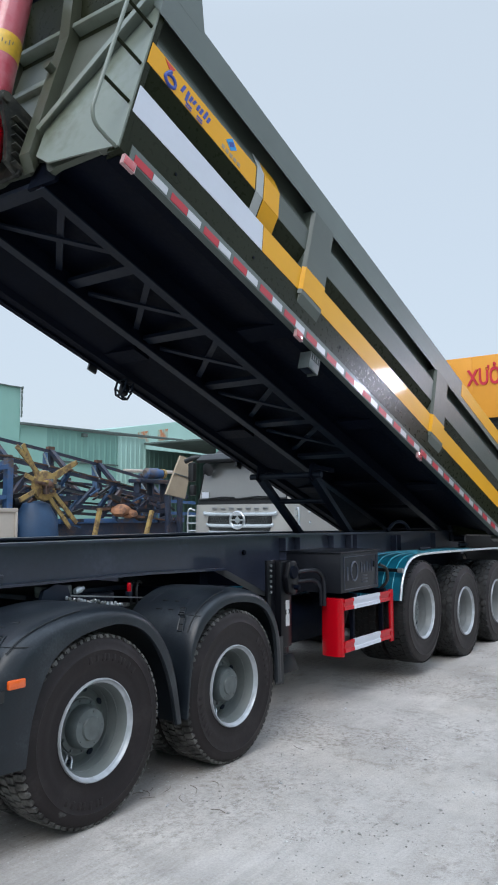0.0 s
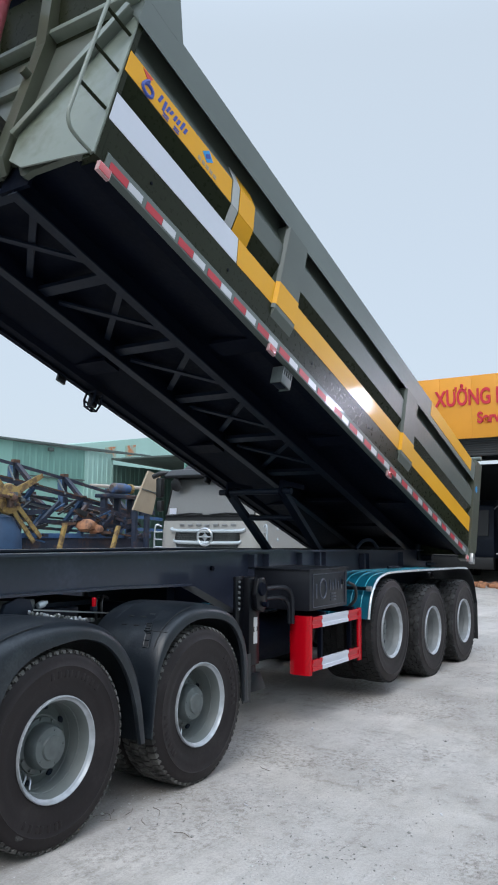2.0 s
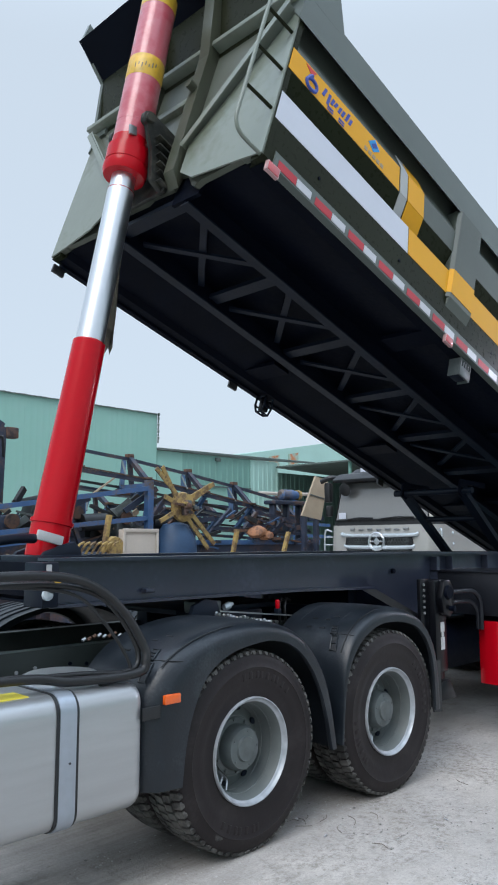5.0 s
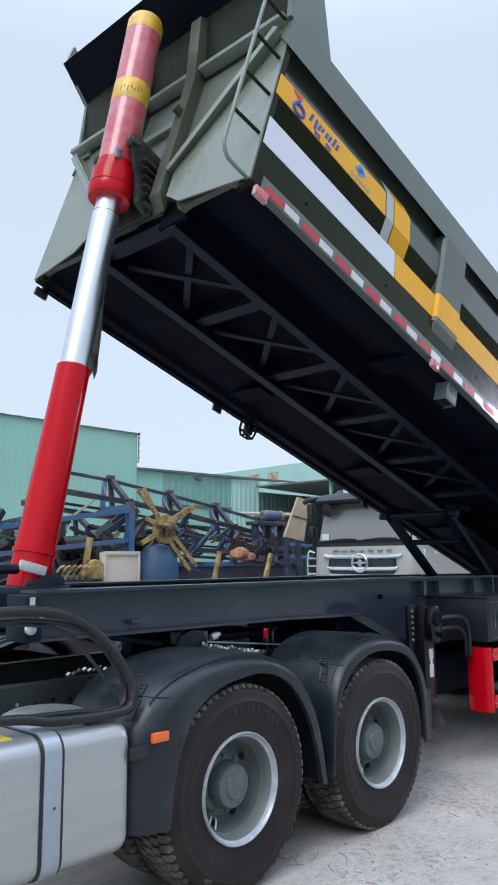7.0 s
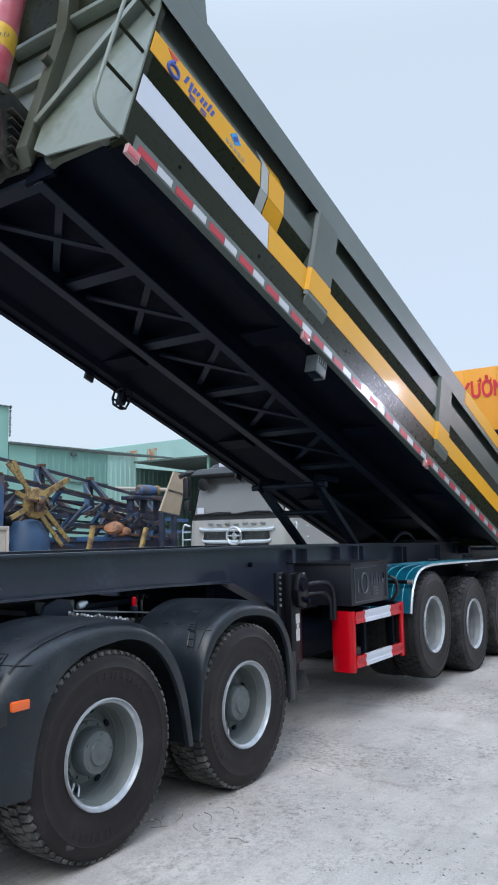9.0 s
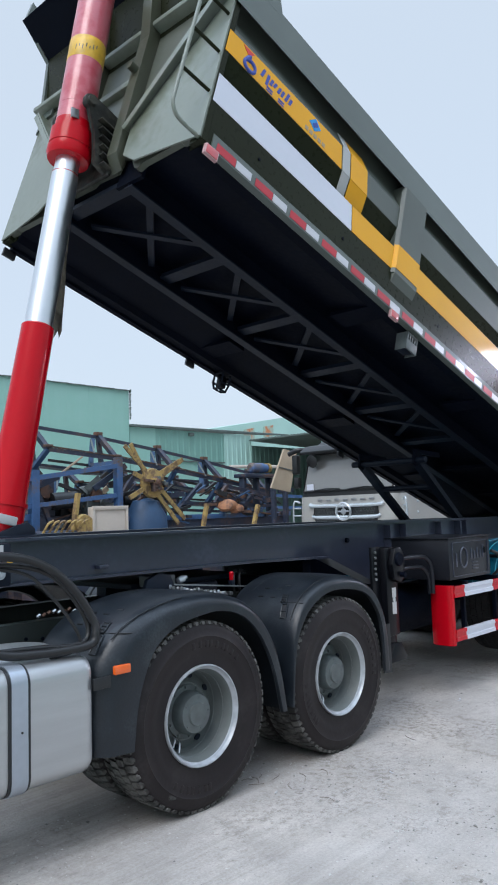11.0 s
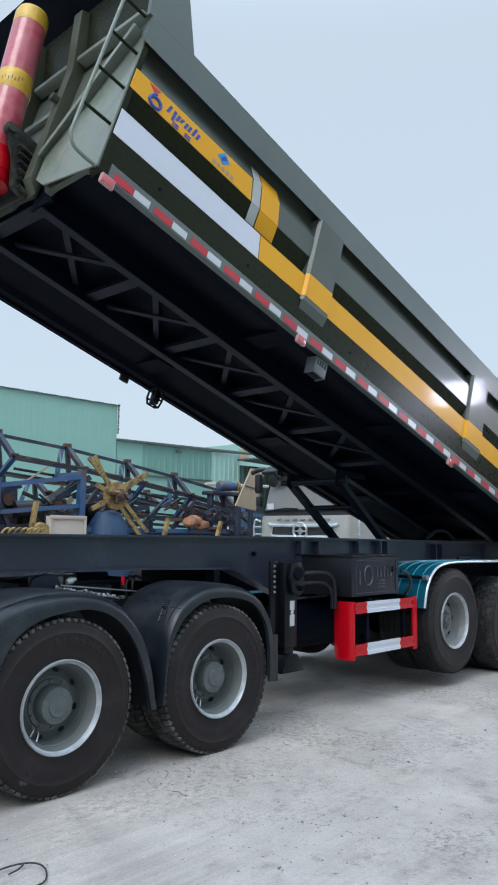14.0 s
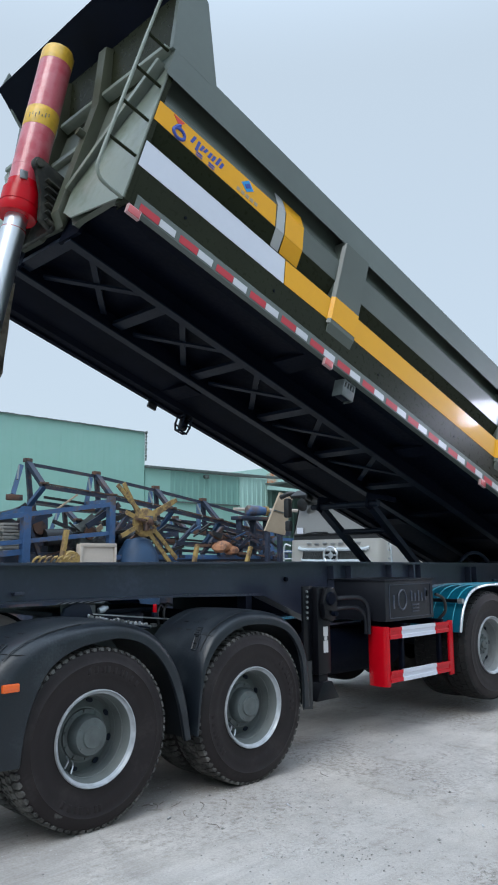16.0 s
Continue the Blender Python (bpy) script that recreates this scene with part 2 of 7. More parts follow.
def ground_material():
    m = bpy.data.materials.new("dusty_concrete_yard")
    m.use_nodes = True
    n, l = m.node_tree.nodes, m.node_tree.links
    p = n["Principled BSDF"]
    tc = n.new("ShaderNodeTexCoord")

    def noise_of(scale, detail, rough=0.55, vec=None):
        q = n.new("ShaderNodeTexNoise")
        q.inputs["Scale"].default_value, q.inputs["Detail"].default_value, q.inputs["Roughness"].default_value = scale, detail, rough
        l.new(vec or tc.outputs["Object"], q.inputs["Vector"])
        return q.outputs["Fac"]

    mp = n.new("ShaderNodeMapping")
    mp.inputs["Scale"].default_value = (0.25, 2.2, 1)
    mp.inputs["Rotation"].default_value = (0, 0, radians(8))
    l.new(tc.outputs["Object"], mp.inputs["Vector"])
    broad, mid, fine = noise_of(0.45, 5), noise_of(2.2, 9, 0.68), noise_of(70, 4, 0.7)
    track = noise_of(1.1, 6, 0.6, mp.outputs[0])

    def ramp(fac, a, b, ca, cb):
        r = n.new("ShaderNodeValToRGB")
        r.color_ramp.elements[0].position, r.color_ramp.elements[1].position = a, b
        r.color_ramp.elements[0].color, r.color_ramp.elements[1].color = (*ca, 1), (*cb, 1)
        l.new(fac, r.inputs[0])
        return r.outputs[0]

    def blend(kind, fac, a, b):
        q = n.new("ShaderNodeMix")
        q.data_type, q.blend_type = "RGBA", kind
        q.inputs[0].default_value = fac
        l.new(a, q.inputs[6])
        l.new(b, q.inputs[7])
        return q.outputs[2]

    base = ramp(broad, 0.32, 0.68, (0.392, 0.361, 0.336), (0.525, 0.490, 0.466))
    c = blend("MULTIPLY", 0.6, base, ramp(mid, 0.34, 0.62, (0.74, 0.73, 0.71), (1.05, 1.05, 1.04)))
    c = blend("MULTIPLY", 0.30, c, ramp(track, 0.36, 0.58, (0.72, 0.71, 0.69), (1.04, 1.04, 1.04)))
    c = blend("MULTIPLY", 0.40, c, ramp(fine, 0.3, 0.6, (0.6, 0.6, 0.59), (1.08, 1.08, 1.08)))
    vor = n.new("ShaderNodeTexVoronoi")
    vor.inputs["Scale"].default_value, vor.inputs["Randomness"].default_value = 26, 1.0
    l.new(tc.outputs["Object"], vor.inputs["Vector"])
    speck = ramp(vor.outputs["Distance"], 0.04, 0.13, (0.72, 0.71, 0.69), (1, 1, 1))
    where = ramp(noise_of(1.3, 6, 0.7), 0.47, 0.60, (0, 0, 0), (1, 1, 1))
    c = blend("MULTIPLY", 1.0, c, speck)
    patch = ramp(noise_of(5.5, 9, 0.75), 0.40, 0.50, (0.74, 0.73, 0.71), (1.0, 1.0, 1.0))
    mixp = n.new("ShaderNodeMix")
    mixp.data_type, mixp.blend_type = "RGBA", "MULTIPLY"
    l.new(where, mixp.inputs[0])
    l.new(c, mixp.inputs[6])
    l.new(patch, mixp.inputs[7])
    c = mixp.outputs[2]
    mg = n.new("ShaderNodeMapping")
    mg.inputs["Scale"].default_value = (0.7, 1.0, 1)
    mg.inputs["Rotation"].default_value = (0, 0, radians(-14))
    l.new(tc.outputs["Object"], mg.inputs["Vector"])
    clump = ramp(noise_of(0.9, 8, 0.72, mg.outputs[0]), 0.48, 0.60, (0, 0, 0), (1, 1, 1))
    # grit lies beyond the wheels, the ground beside the tank is swept smooth by tyres
    sep = n.new("ShaderNodeSeparateXYZ")
    l.new(tc.outputs["Object"], sep.inputs[0])
    side = n.new("ShaderNodeMath")
    side.operation = "MULTIPLY_ADD"
    side.inputs[1].default_value = 3.0
    l.new(broad, side.inputs[0])
    l.new(sep.outputs["X"], side.inputs[2])
    gritty = n.new("ShaderNodeMapRange")
    gritty.interpolation_type = "SMOOTHSTEP"
    gritty.inputs["From Min"].default_value, gritty.inputs["From Max"].default_value = 0.6, 3.2
    gritty.inputs["To Min"].default_value, gritty.inputs["To Max"].default_value = 0.15, 1.0
    l.new(side.outputs[0], gritty.inputs["Value"])
    lay = n.new("ShaderNodeMath")
    lay.operation = "MULTIPLY"
    l.new(clump, lay.inputs[0])
    l.new(gritty.outputs[0], lay.inputs[1])
    grit = ramp(noise_of(22, 7, 0.8), 0.38, 0.54, (0.56, 0.535, 0.51), (1.07, 1.07, 1.07))
    mixg = n.new("ShaderNodeMix")
    mixg.data_type, mixg.blend_type = "RGBA", "MULTIPLY"
    l.new(lay.outputs[0], mixg.inputs[0])
    l.new(c, mixg.inputs[6])
    l.new(grit, mixg.inputs[7])
    c = mixg.outputs[2]
    ms = n.new("ShaderNodeMapping")
    ms.inputs["Scale"].default_value = (0.35, 9.0, 1)
    ms.inputs["Rotation"].default_value = (0, 0, radians(-17))
    l.new(tc.outputs["Object"], ms.inputs["Vector"])
    streak = ramp(noise_of(1.5, 6, 0.7, ms.outputs[0]), 0.36, 0.60, (0.76, 0.755, 0.745), (1.04, 1.04, 1.04))
    swept = n.new("ShaderNodeMapRange")
    swept.inputs["From Min"].default_value, swept.inputs["From Max"].default_value = 0.15, 1.0
    swept.inputs["To Min"].default_value, swept.inputs["To Max"].default_value = 0.75, 0.15
    l.new(gritty.outputs[0], swept.inputs["Value"])
    mixs = n.new("ShaderNodeMix")
    mixs.data_type, mixs.blend_type = "RGBA", "MULTIPLY"
    l.new(swept.outputs[0], mixs.inputs[0])
    l.new(c, mixs.inputs[6])
    l.new(streak, mixs.inputs[7])
    c = mixs.outputs[2]
    # pale rubbed patches of powdery dust
    pale = ramp(noise_of(0.75, 7, 0.62), 0.50, 0.66, (1.0, 1.0, 1.0), (1.16, 1.15, 1.13))
    c = blend("MULTIPLY", 1.0, c, pale)
    l.new(c, p.inputs["Base Color"])
    p.inputs["Roughness"].default_value = 0.92
    bp = n.new("ShaderNodeBump")
    bp.inputs["Strength"].default_value, bp.inputs["Distance"].default_value = 0.55, 0.02
    ad = n.new("ShaderNodeMath")
    ad.operation = "MULTIPLY_ADD"
    ad.inputs[1].default_value = 0.35
    l.new(fine, ad.inputs[0])
    l.new(mid, ad.inputs[2])
    l.new(ad.outputs[0], bp.inputs["Height"])
    l.new(bp.outputs[0], p.inputs["Normal"])
    return m


GROUND = ground_material()

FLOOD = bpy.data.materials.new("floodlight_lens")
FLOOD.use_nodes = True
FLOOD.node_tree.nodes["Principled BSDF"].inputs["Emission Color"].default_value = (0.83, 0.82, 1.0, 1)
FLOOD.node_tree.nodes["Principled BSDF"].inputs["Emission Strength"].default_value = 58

# ---- building helpers ----
PLACE = {}


def put(ob, parent, m):
    """Parents ob at the world pose m."""
    if parent is not None:
        ob.parent = parent
        ob.matrix_parent_inverse = PLACE[parent].inverted()
    ob.matrix_basis = m
    PLACE[ob] = m
    return ob


def thing(name, at, label, category, group=""):
    ob = put(new(name), None, pose(*at))
    return tagged(ob, label, category, group)


def mesh_of(name, bm, material, sharp=38):
    bmesh.ops.recalc_face_normals(bm, faces=bm.faces)
    me = bpy.data.meshes.new(name)
    bm.to_mesh(me)
    bm.free()
    me.materials.append(material)
    if sharp:
        me.polygons.foreach_set("use_smooth", [True] * len(me.polygons))
        me.set_sharp_from_angle(angle=radians(sharp))
    return me


def part(name, bm, material, parent=None, label="", m=Matrix(), sharp=38):
    """Links a bmesh, or ready mesh data, as one mesh object under a thing or under a part."""
    data = bm if isinstance(bm, bpy.types.Mesh) else mesh_of(name, bm, material, sharp)
    ob = put(new(name, data), parent, m)
    return tagged(ob, label)


def hexa(bm, c):
    v = [bm.verts.new(p) for p in c]
    fs = [bm.faces.new([v[i] for i in q]) for q in ((0, 1, 2, 3), (7, 6, 5, 4), (0, 4, 5, 1), (1, 5, 6, 2), (2, 6, 7, 3), (3, 7, 4, 0))]
    return v, fs


def box(bm, x0, x1, y0, y1, z0, z1, bev=0.0, m=None):
    c = [(x0, y0, z0), (x1, y0, z0), (x1, y1, z0), (x0, y1, z0), (x0, y0, z1), (x1, y0, z1), (x1, y1, z1), (x0, y1, z1)]
    if m is not None:
        c = [m @ Vector(p) for p in c]
    v, fs = hexa(bm, c)
    if bev:
        es = list({e for f in fs for e in f.edges})
        bmesh.ops.bevel(bm, geom=es, offset=bev, segments=2, affect="EDGES", profile=0.5)
    return bm


def prism(bm, pts, axis, a, b, bev=0.0):
    """A polygon of two coordinates drawn out along an axis."""
    def at(p, q, s):
        return {"x": (s, p, q), "y": (p, s, q), "z": (p, q, s)}[axis]
    va, vb = [bm.verts.new(at(p, q, a)) for p, q in pts], [bm.verts.new(at(p, q, b)) for p, q in pts]
    fs = [bm.faces.new(va), bm.faces.new(vb[::-1])]
    k = len(pts)
    for i in range(k):
        fs.append(bm.faces.new((va[i], vb[i], vb[(i + 1) % k], va[(i + 1) % k])))
    if bev:
        bmesh.ops.bevel(bm, geom=list({e for f in fs for e in f.edges}), offset=bev, segments=2, affect="EDGES", profile=0.5)
    return bm


def tube(bm, pts, r, n=8, closed=False):
    pts = [Vector(p) for p in pts]
    rings, k = [], len(pts)
    side = None
    for i, p in enumerate(pts):
        a, b = pts[i - 1] if (i or closed) else p, pts[(i + 1) % k] if (i < k - 1 or closed) else p
        d = (b - a).normalized()
        if side is None:
            side = d.orthogonal().normalized()
        side = (side - d * side.dot(d)).normalized()
        up = d.cross(side)
        rr = r[i] if isinstance(r, (list, tuple)) else r
        rings.append([bm.verts.new(p + rr * (math.cos(s) * side + math.sin(s) * up)) for s in (2 * math.pi * j / n for j in range(n))])
    for i in range(k if closed else k - 1):
        q, w = rings[i], rings[(i + 1) % k]
        for j in range(n):
            bm.faces.new((q[j], q[(j + 1) % n], w[(j + 1) % n], w[j]))
    if not closed:
        bm.faces.new(rings[0][::-1])
        bm.faces.new(rings[-1])
    return bm


def curve_pts(ctrl, steps=8):
    """A smooth run of points through the given ones."""
    c = [Vector(p) for p in ctrl]
    c = [2 * c[0] - c[1], *c, 2 * c[-1] - c[-2]]
    out = []
    for i in range(1, len(c) - 2):
        for s in range(steps):
            t = s / steps
            out.append(0.5 * ((2 * c[i]) + (c[i + 1] - c[i - 1]) * t + (2 * c[i - 1] - 5 * c[i] + 4 * c[i + 1] - c[i + 2]) * t * t
                              + (3 * c[i] - c[i - 1] - 3 * c[i + 1] + c[i + 2]) * t ** 3))
    out.append(c[-2])
    return out


def beam(bm, p, q, w, h, up=(0, 0, 1)):
    """A bar of width w and height h from p to q."""
    p, q, up = Vector(p), Vector(q), Vector(up)
    d = (q - p).normalized()
    s = d.cross(up).normalized() * (w / 2)
    u = s.cross(d).normalized() * (h / 2)
    hexa(bm, [p - s - u, p + s - u, p + s + u, p - s + u, q - s - u, q + s - u, q + s + u, q - s + u])
    return bm


def revolve(bm, prof, n=48, c=(0, 0, 0), close=False):
    """A profile of radius and y turned round the y axis."""
    rings = []
    for r, y in prof:
        if r < 1e-6:
            rings.append([bm.verts.new((c[0], c[1] + y, c[2]))])
        else:
            rings.append([bm.verts.new((c[0] + r * math.cos(2 * math.pi * j / n), c[1] + y, c[2] + r * math.sin(2 * math.pi * j / n))) for j in range(n)])
    m = len(rings)
    for i in range(m if close else m - 1):
        a, b = rings[i], rings[(i + 1) % m]
        for j in range(n):
            k = (j + 1) % n
            if len(a) == 1 and len(b) > 1:
                bm.faces.new((a[0], b[k], b[j]))
            elif len(b) == 1:
                bm.faces.new((a[j], a[k], b[0]))
            else:
                bm.faces.new((a[j], a[k], b[k], b[j]))
    return bm


def rod(bm, p, q, r, n=16):
    return tube(bm, [p, q], r, n)


def lathe(bm, p, q, prof, n=32):
    """A profile of (share of the way from p to q in metres, radius) turned round the line p to q."""
    p, q = Vector(p), Vector(q)
    d = (q - p).normalized()
    return tube(bm, [p + d * s for s, _ in prof], [r for _, r in prof], n)


def NB():
    return bmesh.new()

# ---- ground ----
bm = NB()
for i in range(0, 61):
    for j in range(0, 51):
        x, y = -16 + i * 0.8, -16 + j * 0.8
        bm.verts.new((x, y, 0.012 * noise.noise((x * 0.5, y * 0.5, 0)) + 0.006 * noise.noise((x * 1.7, y * 1.7, 3))))
gv = list(bm.verts)
for i in range(60):
    for j in range(50):
        a = i * 51 + j
        bm.faces.new([gv[k] for k in (a, a + 51, a + 52, a + 1)])
far = [bm.verts.new(p) for p in ((-900, -900, -0.02), (900, -900, -0.02), (900, 900, -0.02), (-900, 900, -0.02))]
south, north = [gv[i * 51] for i in range(61)], [gv[i * 51 + 50] for i in range(61)]
west, east = [gv[j] for j in range(51)], [gv[60 * 51 + j] for j in range(51)]
bm.faces.new([far[0], far[1], *south[::-1]])
bm.faces.new([far[2], far[3], *north])
bm.faces.new([far[3], far[0], *west])
bm.faces.new([far[1], far[2], *east[::-1]])
tagged(part("ground", bm, GROUND, sharp=80), "dusty pale grey concrete yard with tyre tracks and grit", "ground", kind="structure")

# ---- wheels ----


def tyre_mesh(lugs, width=0.30, r=0.54):
    bm = NB()
    w = width
    prof = [(0.271, 0.035), (0.279, 0.016), (0.312, 0.008), (0.335, 0.011), (0.36, 0.004), (0.40, -0.004), (0.44, -0.003), (0.448, -0.008), (0.456, -0.002),
            (0.485, 0.004), (0.508, 0.010), (r - 0.024, 0.016), (r - 0.012, 0.034), (r - 0.010, w / 2), (r - 0.012, w - 0.034), (0.508, w - 0.012),
            (0.44, w + 0.003), (0.36, w - 0.004), (0.286, w - 0.018), (0.278, w - 0.035)]
    return mesh_of("tyre", revolve(bm, prof, 72), RUBBER, 50)


def tread_mesh(lugs, kind, material, width=0.30, r=0.54):
    """Raised tread blocks: rows of lugs round the tyre, the outer ones wrapping the shoulder."""
    bm = NB()
    rows = [(0.006, 0.078), (0.088, 0.147), (0.153, 0.212), (0.222, 0.294)]
    if kind == "hex":
        # chunky six-sided blocks in staggered rows
        for k, mid in enumerate((0.034, 0.092, 0.150, 0.208, 0.266)):
            for i in range(lugs):
                s = 2 * math.pi * (i + 0.5 * (k % 2)) / lugs
                h, e = 0.86 * 2 * math.pi / lugs / 1.5, 0.036
                ring = [(-h, 0.0), (-0.5 * h, e), (0.5 * h, e), (h, 0.0), (0.5 * h, -e), (-0.5 * h, -e)]
                lo, hi = [], []
                for ang, dy in ring:
                    y = min(max(mid + dy * 0.80, 0.004), 0.296)
                    drop = 0.012 if y < 0.02 or y > 0.28 else 0.0
                    for row, rad, f in ((lo, r - 0.02, 1.0), (hi, r, 0.88)):
                        row.append(bm.verts.new(((rad - drop) * math.cos(s + ang * f), y, (rad - drop) * math.sin(s + ang * f))))
                bm.faces.new(hi)
                for j in range(6):
                    bm.faces.new((lo[j], lo[(j + 1) % 6], hi[(j + 1) % 6], hi[j]))
        return mesh_of("tread", bm, material, 0)
    for k, (a, b) in enumerate(rows):
        for i in range(lugs):
            s = 2 * math.pi * (i + 0.5 * (k % 2)) / lugs
            half = math.pi / lugs * (0.72 if kind == "lug" else 0.85)
            skew = 0.25 * math.pi / lugs * (1 if k < 2 else -1)
            c = []
            for rad in (r - 0.016, r):
                for (ang, y) in ((s - half, a), (s + half, a), (s + half + skew, b), (s - half + skew, b)):
                    rr = rad
                    if k == 0 and y == a:
                        rr, y = rad - 0.007, a + 0.012
                    if k == 3 and y == b:
                        rr, y = rad - 0.007, b - 0.012
                    c.append((rr * math.cos(ang), y, rr * math.sin(ang)))
            hexa(bm, c)
    # short lugs that run down over the shoulder
    for i in range(lugs):
        s = 2 * math.pi * i / lugs
        half = math.pi / lugs * 0.56
        c = []
        for f, y0 in ((1.0, 0.028), (0.86, 0.006)):
            for rad, ang in ((r - 0.025, -half * 0.75), (r - 0.025, half * 0.75), (r - 0.006, half), (r - 0.006, -half)):
                y = y0 + (0.012 if rad > r - 0.02 and y0 < 0.01 else 0.0)
                c.append(((rad) * math.cos(s + ang * f), y, (rad) * math.sin(s + ang * f)))
        hexa(bm, c)
    return mesh_of("tread", bm, material, 0)


def rim_mesh(material):
    bm = NB()
    prof = [(0.283, 0.034), (0.287, 0.006), (0.2845, -0.004), (0.2795, -0.005), (0.275, 0.003), (0.272, 0.012), (0.265, 0.016), (0.2605, 0.018), (0.2585, 0.023)]
    return mesh_of("rim_edge", revolve(bm, prof, 64), material, 60)


def well_mesh(material, deep):
    bm = NB()
    prof = [(0.259, 0.021), (0.252, 0.036), (0.248, 0.052), (0.243, 0.068), (0.238, 0.095), (0.234, deep), (0.222, deep + 0.022), (0.19, deep + 0.010), (0.165, deep - 0.012), (0.0, deep - 0.012)]
    revolve(bm, prof, 64)
    for rad, y in ((0.2395, 0.085), (0.2345, deep - 0.012)):
        tube(bm, [(rad * math.cos(a), y, rad * math.sin(a)) for a in (i * math.pi / 32 for i in range(64))], 0.0035, 5, True)
    return mesh_of("rim_well", bm, material, 40)


def hole_mesh():
    """One oval hand hole in the dished disc."""
    bm = NB()
    va = [bm.verts.new((0.014 * math.cos(q), -0.004, 0.022 * math.sin(q))) for q in (2 * math.pi * j / 12 for j in range(12))]
    vb = [bm.verts.new(v.co + Vector((0, 0.012, 0))) for v in va]
    bm.faces.new(va)
    bm.faces.new(vb[::-1])
    for j in range(12):
        bm.faces.new((va[j], va[(j + 1) % 12], vb[(j + 1) % 12], vb[j]))
    return mesh_of("hand_hole", bm, UNDERRIB, 0)


def marks_mesh():
    """One faint raised bar of the marks on the sidewall."""
    bm = box(NB(), -0.02, 0.02, -0.003, 0.006, -0.015, 0.010, 0.003)
    return mesh_of("raised_mark", bm, RUBBER, 30)


def hub_mesh(deep, front, r):
    bm = NB()
    prof = [(r + 0.03, deep - 0.012), (r + 0.027, deep - 0.022), (r, deep - 0.028), (r * 0.97, front + 0.03), (r * 0.86, front + 0.006), (r * 0.55, front), (r * 0.5, front - 0.012), (0.0, front - 0.012)]
    revolve(bm, prof, 40)
    for i in range(10):
        s = 2 * math.pi * i / 10
        c = ((r + 0.016) * math.cos(s), deep - 0.034, (r + 0.016) * math.sin(s))
        rod(bm, c, (c[0], deep - 0.02, c[2]), 0.009, 6)
        if i % 2 == 0:
            c = (r * 0.74 * math.cos(s + 0.3), front - 0.001, r * 0.74 * math.sin(s + 0.3))
            rod(bm, c, (c[0], front + 0.02, c[2]), 0.007, 6)
    return mesh_of("hub", bm, HUB, 40)


TYRE = tyre_mesh(0)
TREADS = {"lug": tread_mesh(64, "lug", TREAD), "block": tread_mesh(44, "block", TREADSHADE), "hex": tread_mesh(38, "hex", TREADDARK)}
RIM = rim_mesh(RIMEDGE)
WELLS = {"drive": well_mesh(RIMGREY, 0.17), "trailer": well_mesh(RIMLIGHT, 0.155)}
HOLE, DEEP, MARKS = hole_mesh(), {"drive": 0.173, "trailer": 0.163}, marks_mesh()
HUBS = {"drive": hub_mesh(0.165, 0.056, 0.126), "trailer": hub_mesh(0.155, 0.115, 0.075)}


def wheel(parent, x, z, y, kind, tread, spin, full=True):
    """A wheel with its outer face at y; a negative kind of y side faces away."""
    far = y > 1.25
    m = pose(x, y, z, 0, spin, 180 if far else 0)
    if kind == "trailer":
        m = m @ Matrix.Diagonal((1.045, 1, 1.045, 1))
    w = part("wheel", TYRE, RUBBER, parent, "black truck tyre with a dusty tread", m)
    part("tread", TREADS[tread], TREAD, w, m=m)
    if full:
        part("rim_edge", RIM, RIMEDGE, w, "silver rim edge", m)
        part("rim_well", WELLS[kind], RIMGREY, w, "grey painted dished steel wheel", m)
        for i in range(8):
            part("hand_hole", HOLE, CABBLACK, w, m=m @ Matrix.Rotation(radians(45 * i), 4, "Y") @ Matrix.Translation((0.203, DEEP[kind], 0)))
        if kind == "drive" and not far:
            for a0, n in ((60, 9), (250, 7)):
                for i in range(n):
                    part("raised_mark", MARKS, RUBBER, w, m=m @ Matrix.Rotation(radians(-a0 - i * 6.5 - (i % 3)), 4, "Y") @ Matrix.Translation((0.405, -0.0022, 0)))
        part("hub", HUBS[kind], HUB, w, "dark grey hub with bolts", m)
        if kind == "drive" and not far:
            for a in (222, 236):
                d = Vector((math.cos(radians(a)), 0, math.sin(radians(a))))
                c = Vector((x, y, z))
                part("valve_stem", tube(NB(), curve_pts([c + d * 0.165 + Vector((0, 0.145, 0)), c + d * 0.185 + Vector((0, 0.10, 0)), c + d * 0.235 + Vector((0, 0.075, 0))], 5), 0.006, 7), STEEL, w, "steel valve stem")
    return w


def mud_splash(at, rx, rz, seed):
    """A thin uneven cake of dried mud on a tyre's side."""
    bm = NB()
    rim = []
    for i in range(18):
        q = 2 * math.pi * i / 18
        f = 1 + 0.35 * noise.noise((math.cos(q) * 1.7, math.sin(q) * 1.7, seed))
        rim.append((rx * f * math.cos(q), rz * f * math.sin(q)))
    low = [bm.verts.new((at[0] + p, at[1] + 0.006, at[2] + q)) for p, q in rim]
    top = [bm.verts.new((at[0] + 0.8 * p, at[1], at[2] + 0.8 * q)) for p, q in rim]
    bm.faces.new(top)
    for i in range(18):
        j = (i + 1) % 18
        bm.faces.new((low[i], low[j], top[j], top[i]))
    return bm


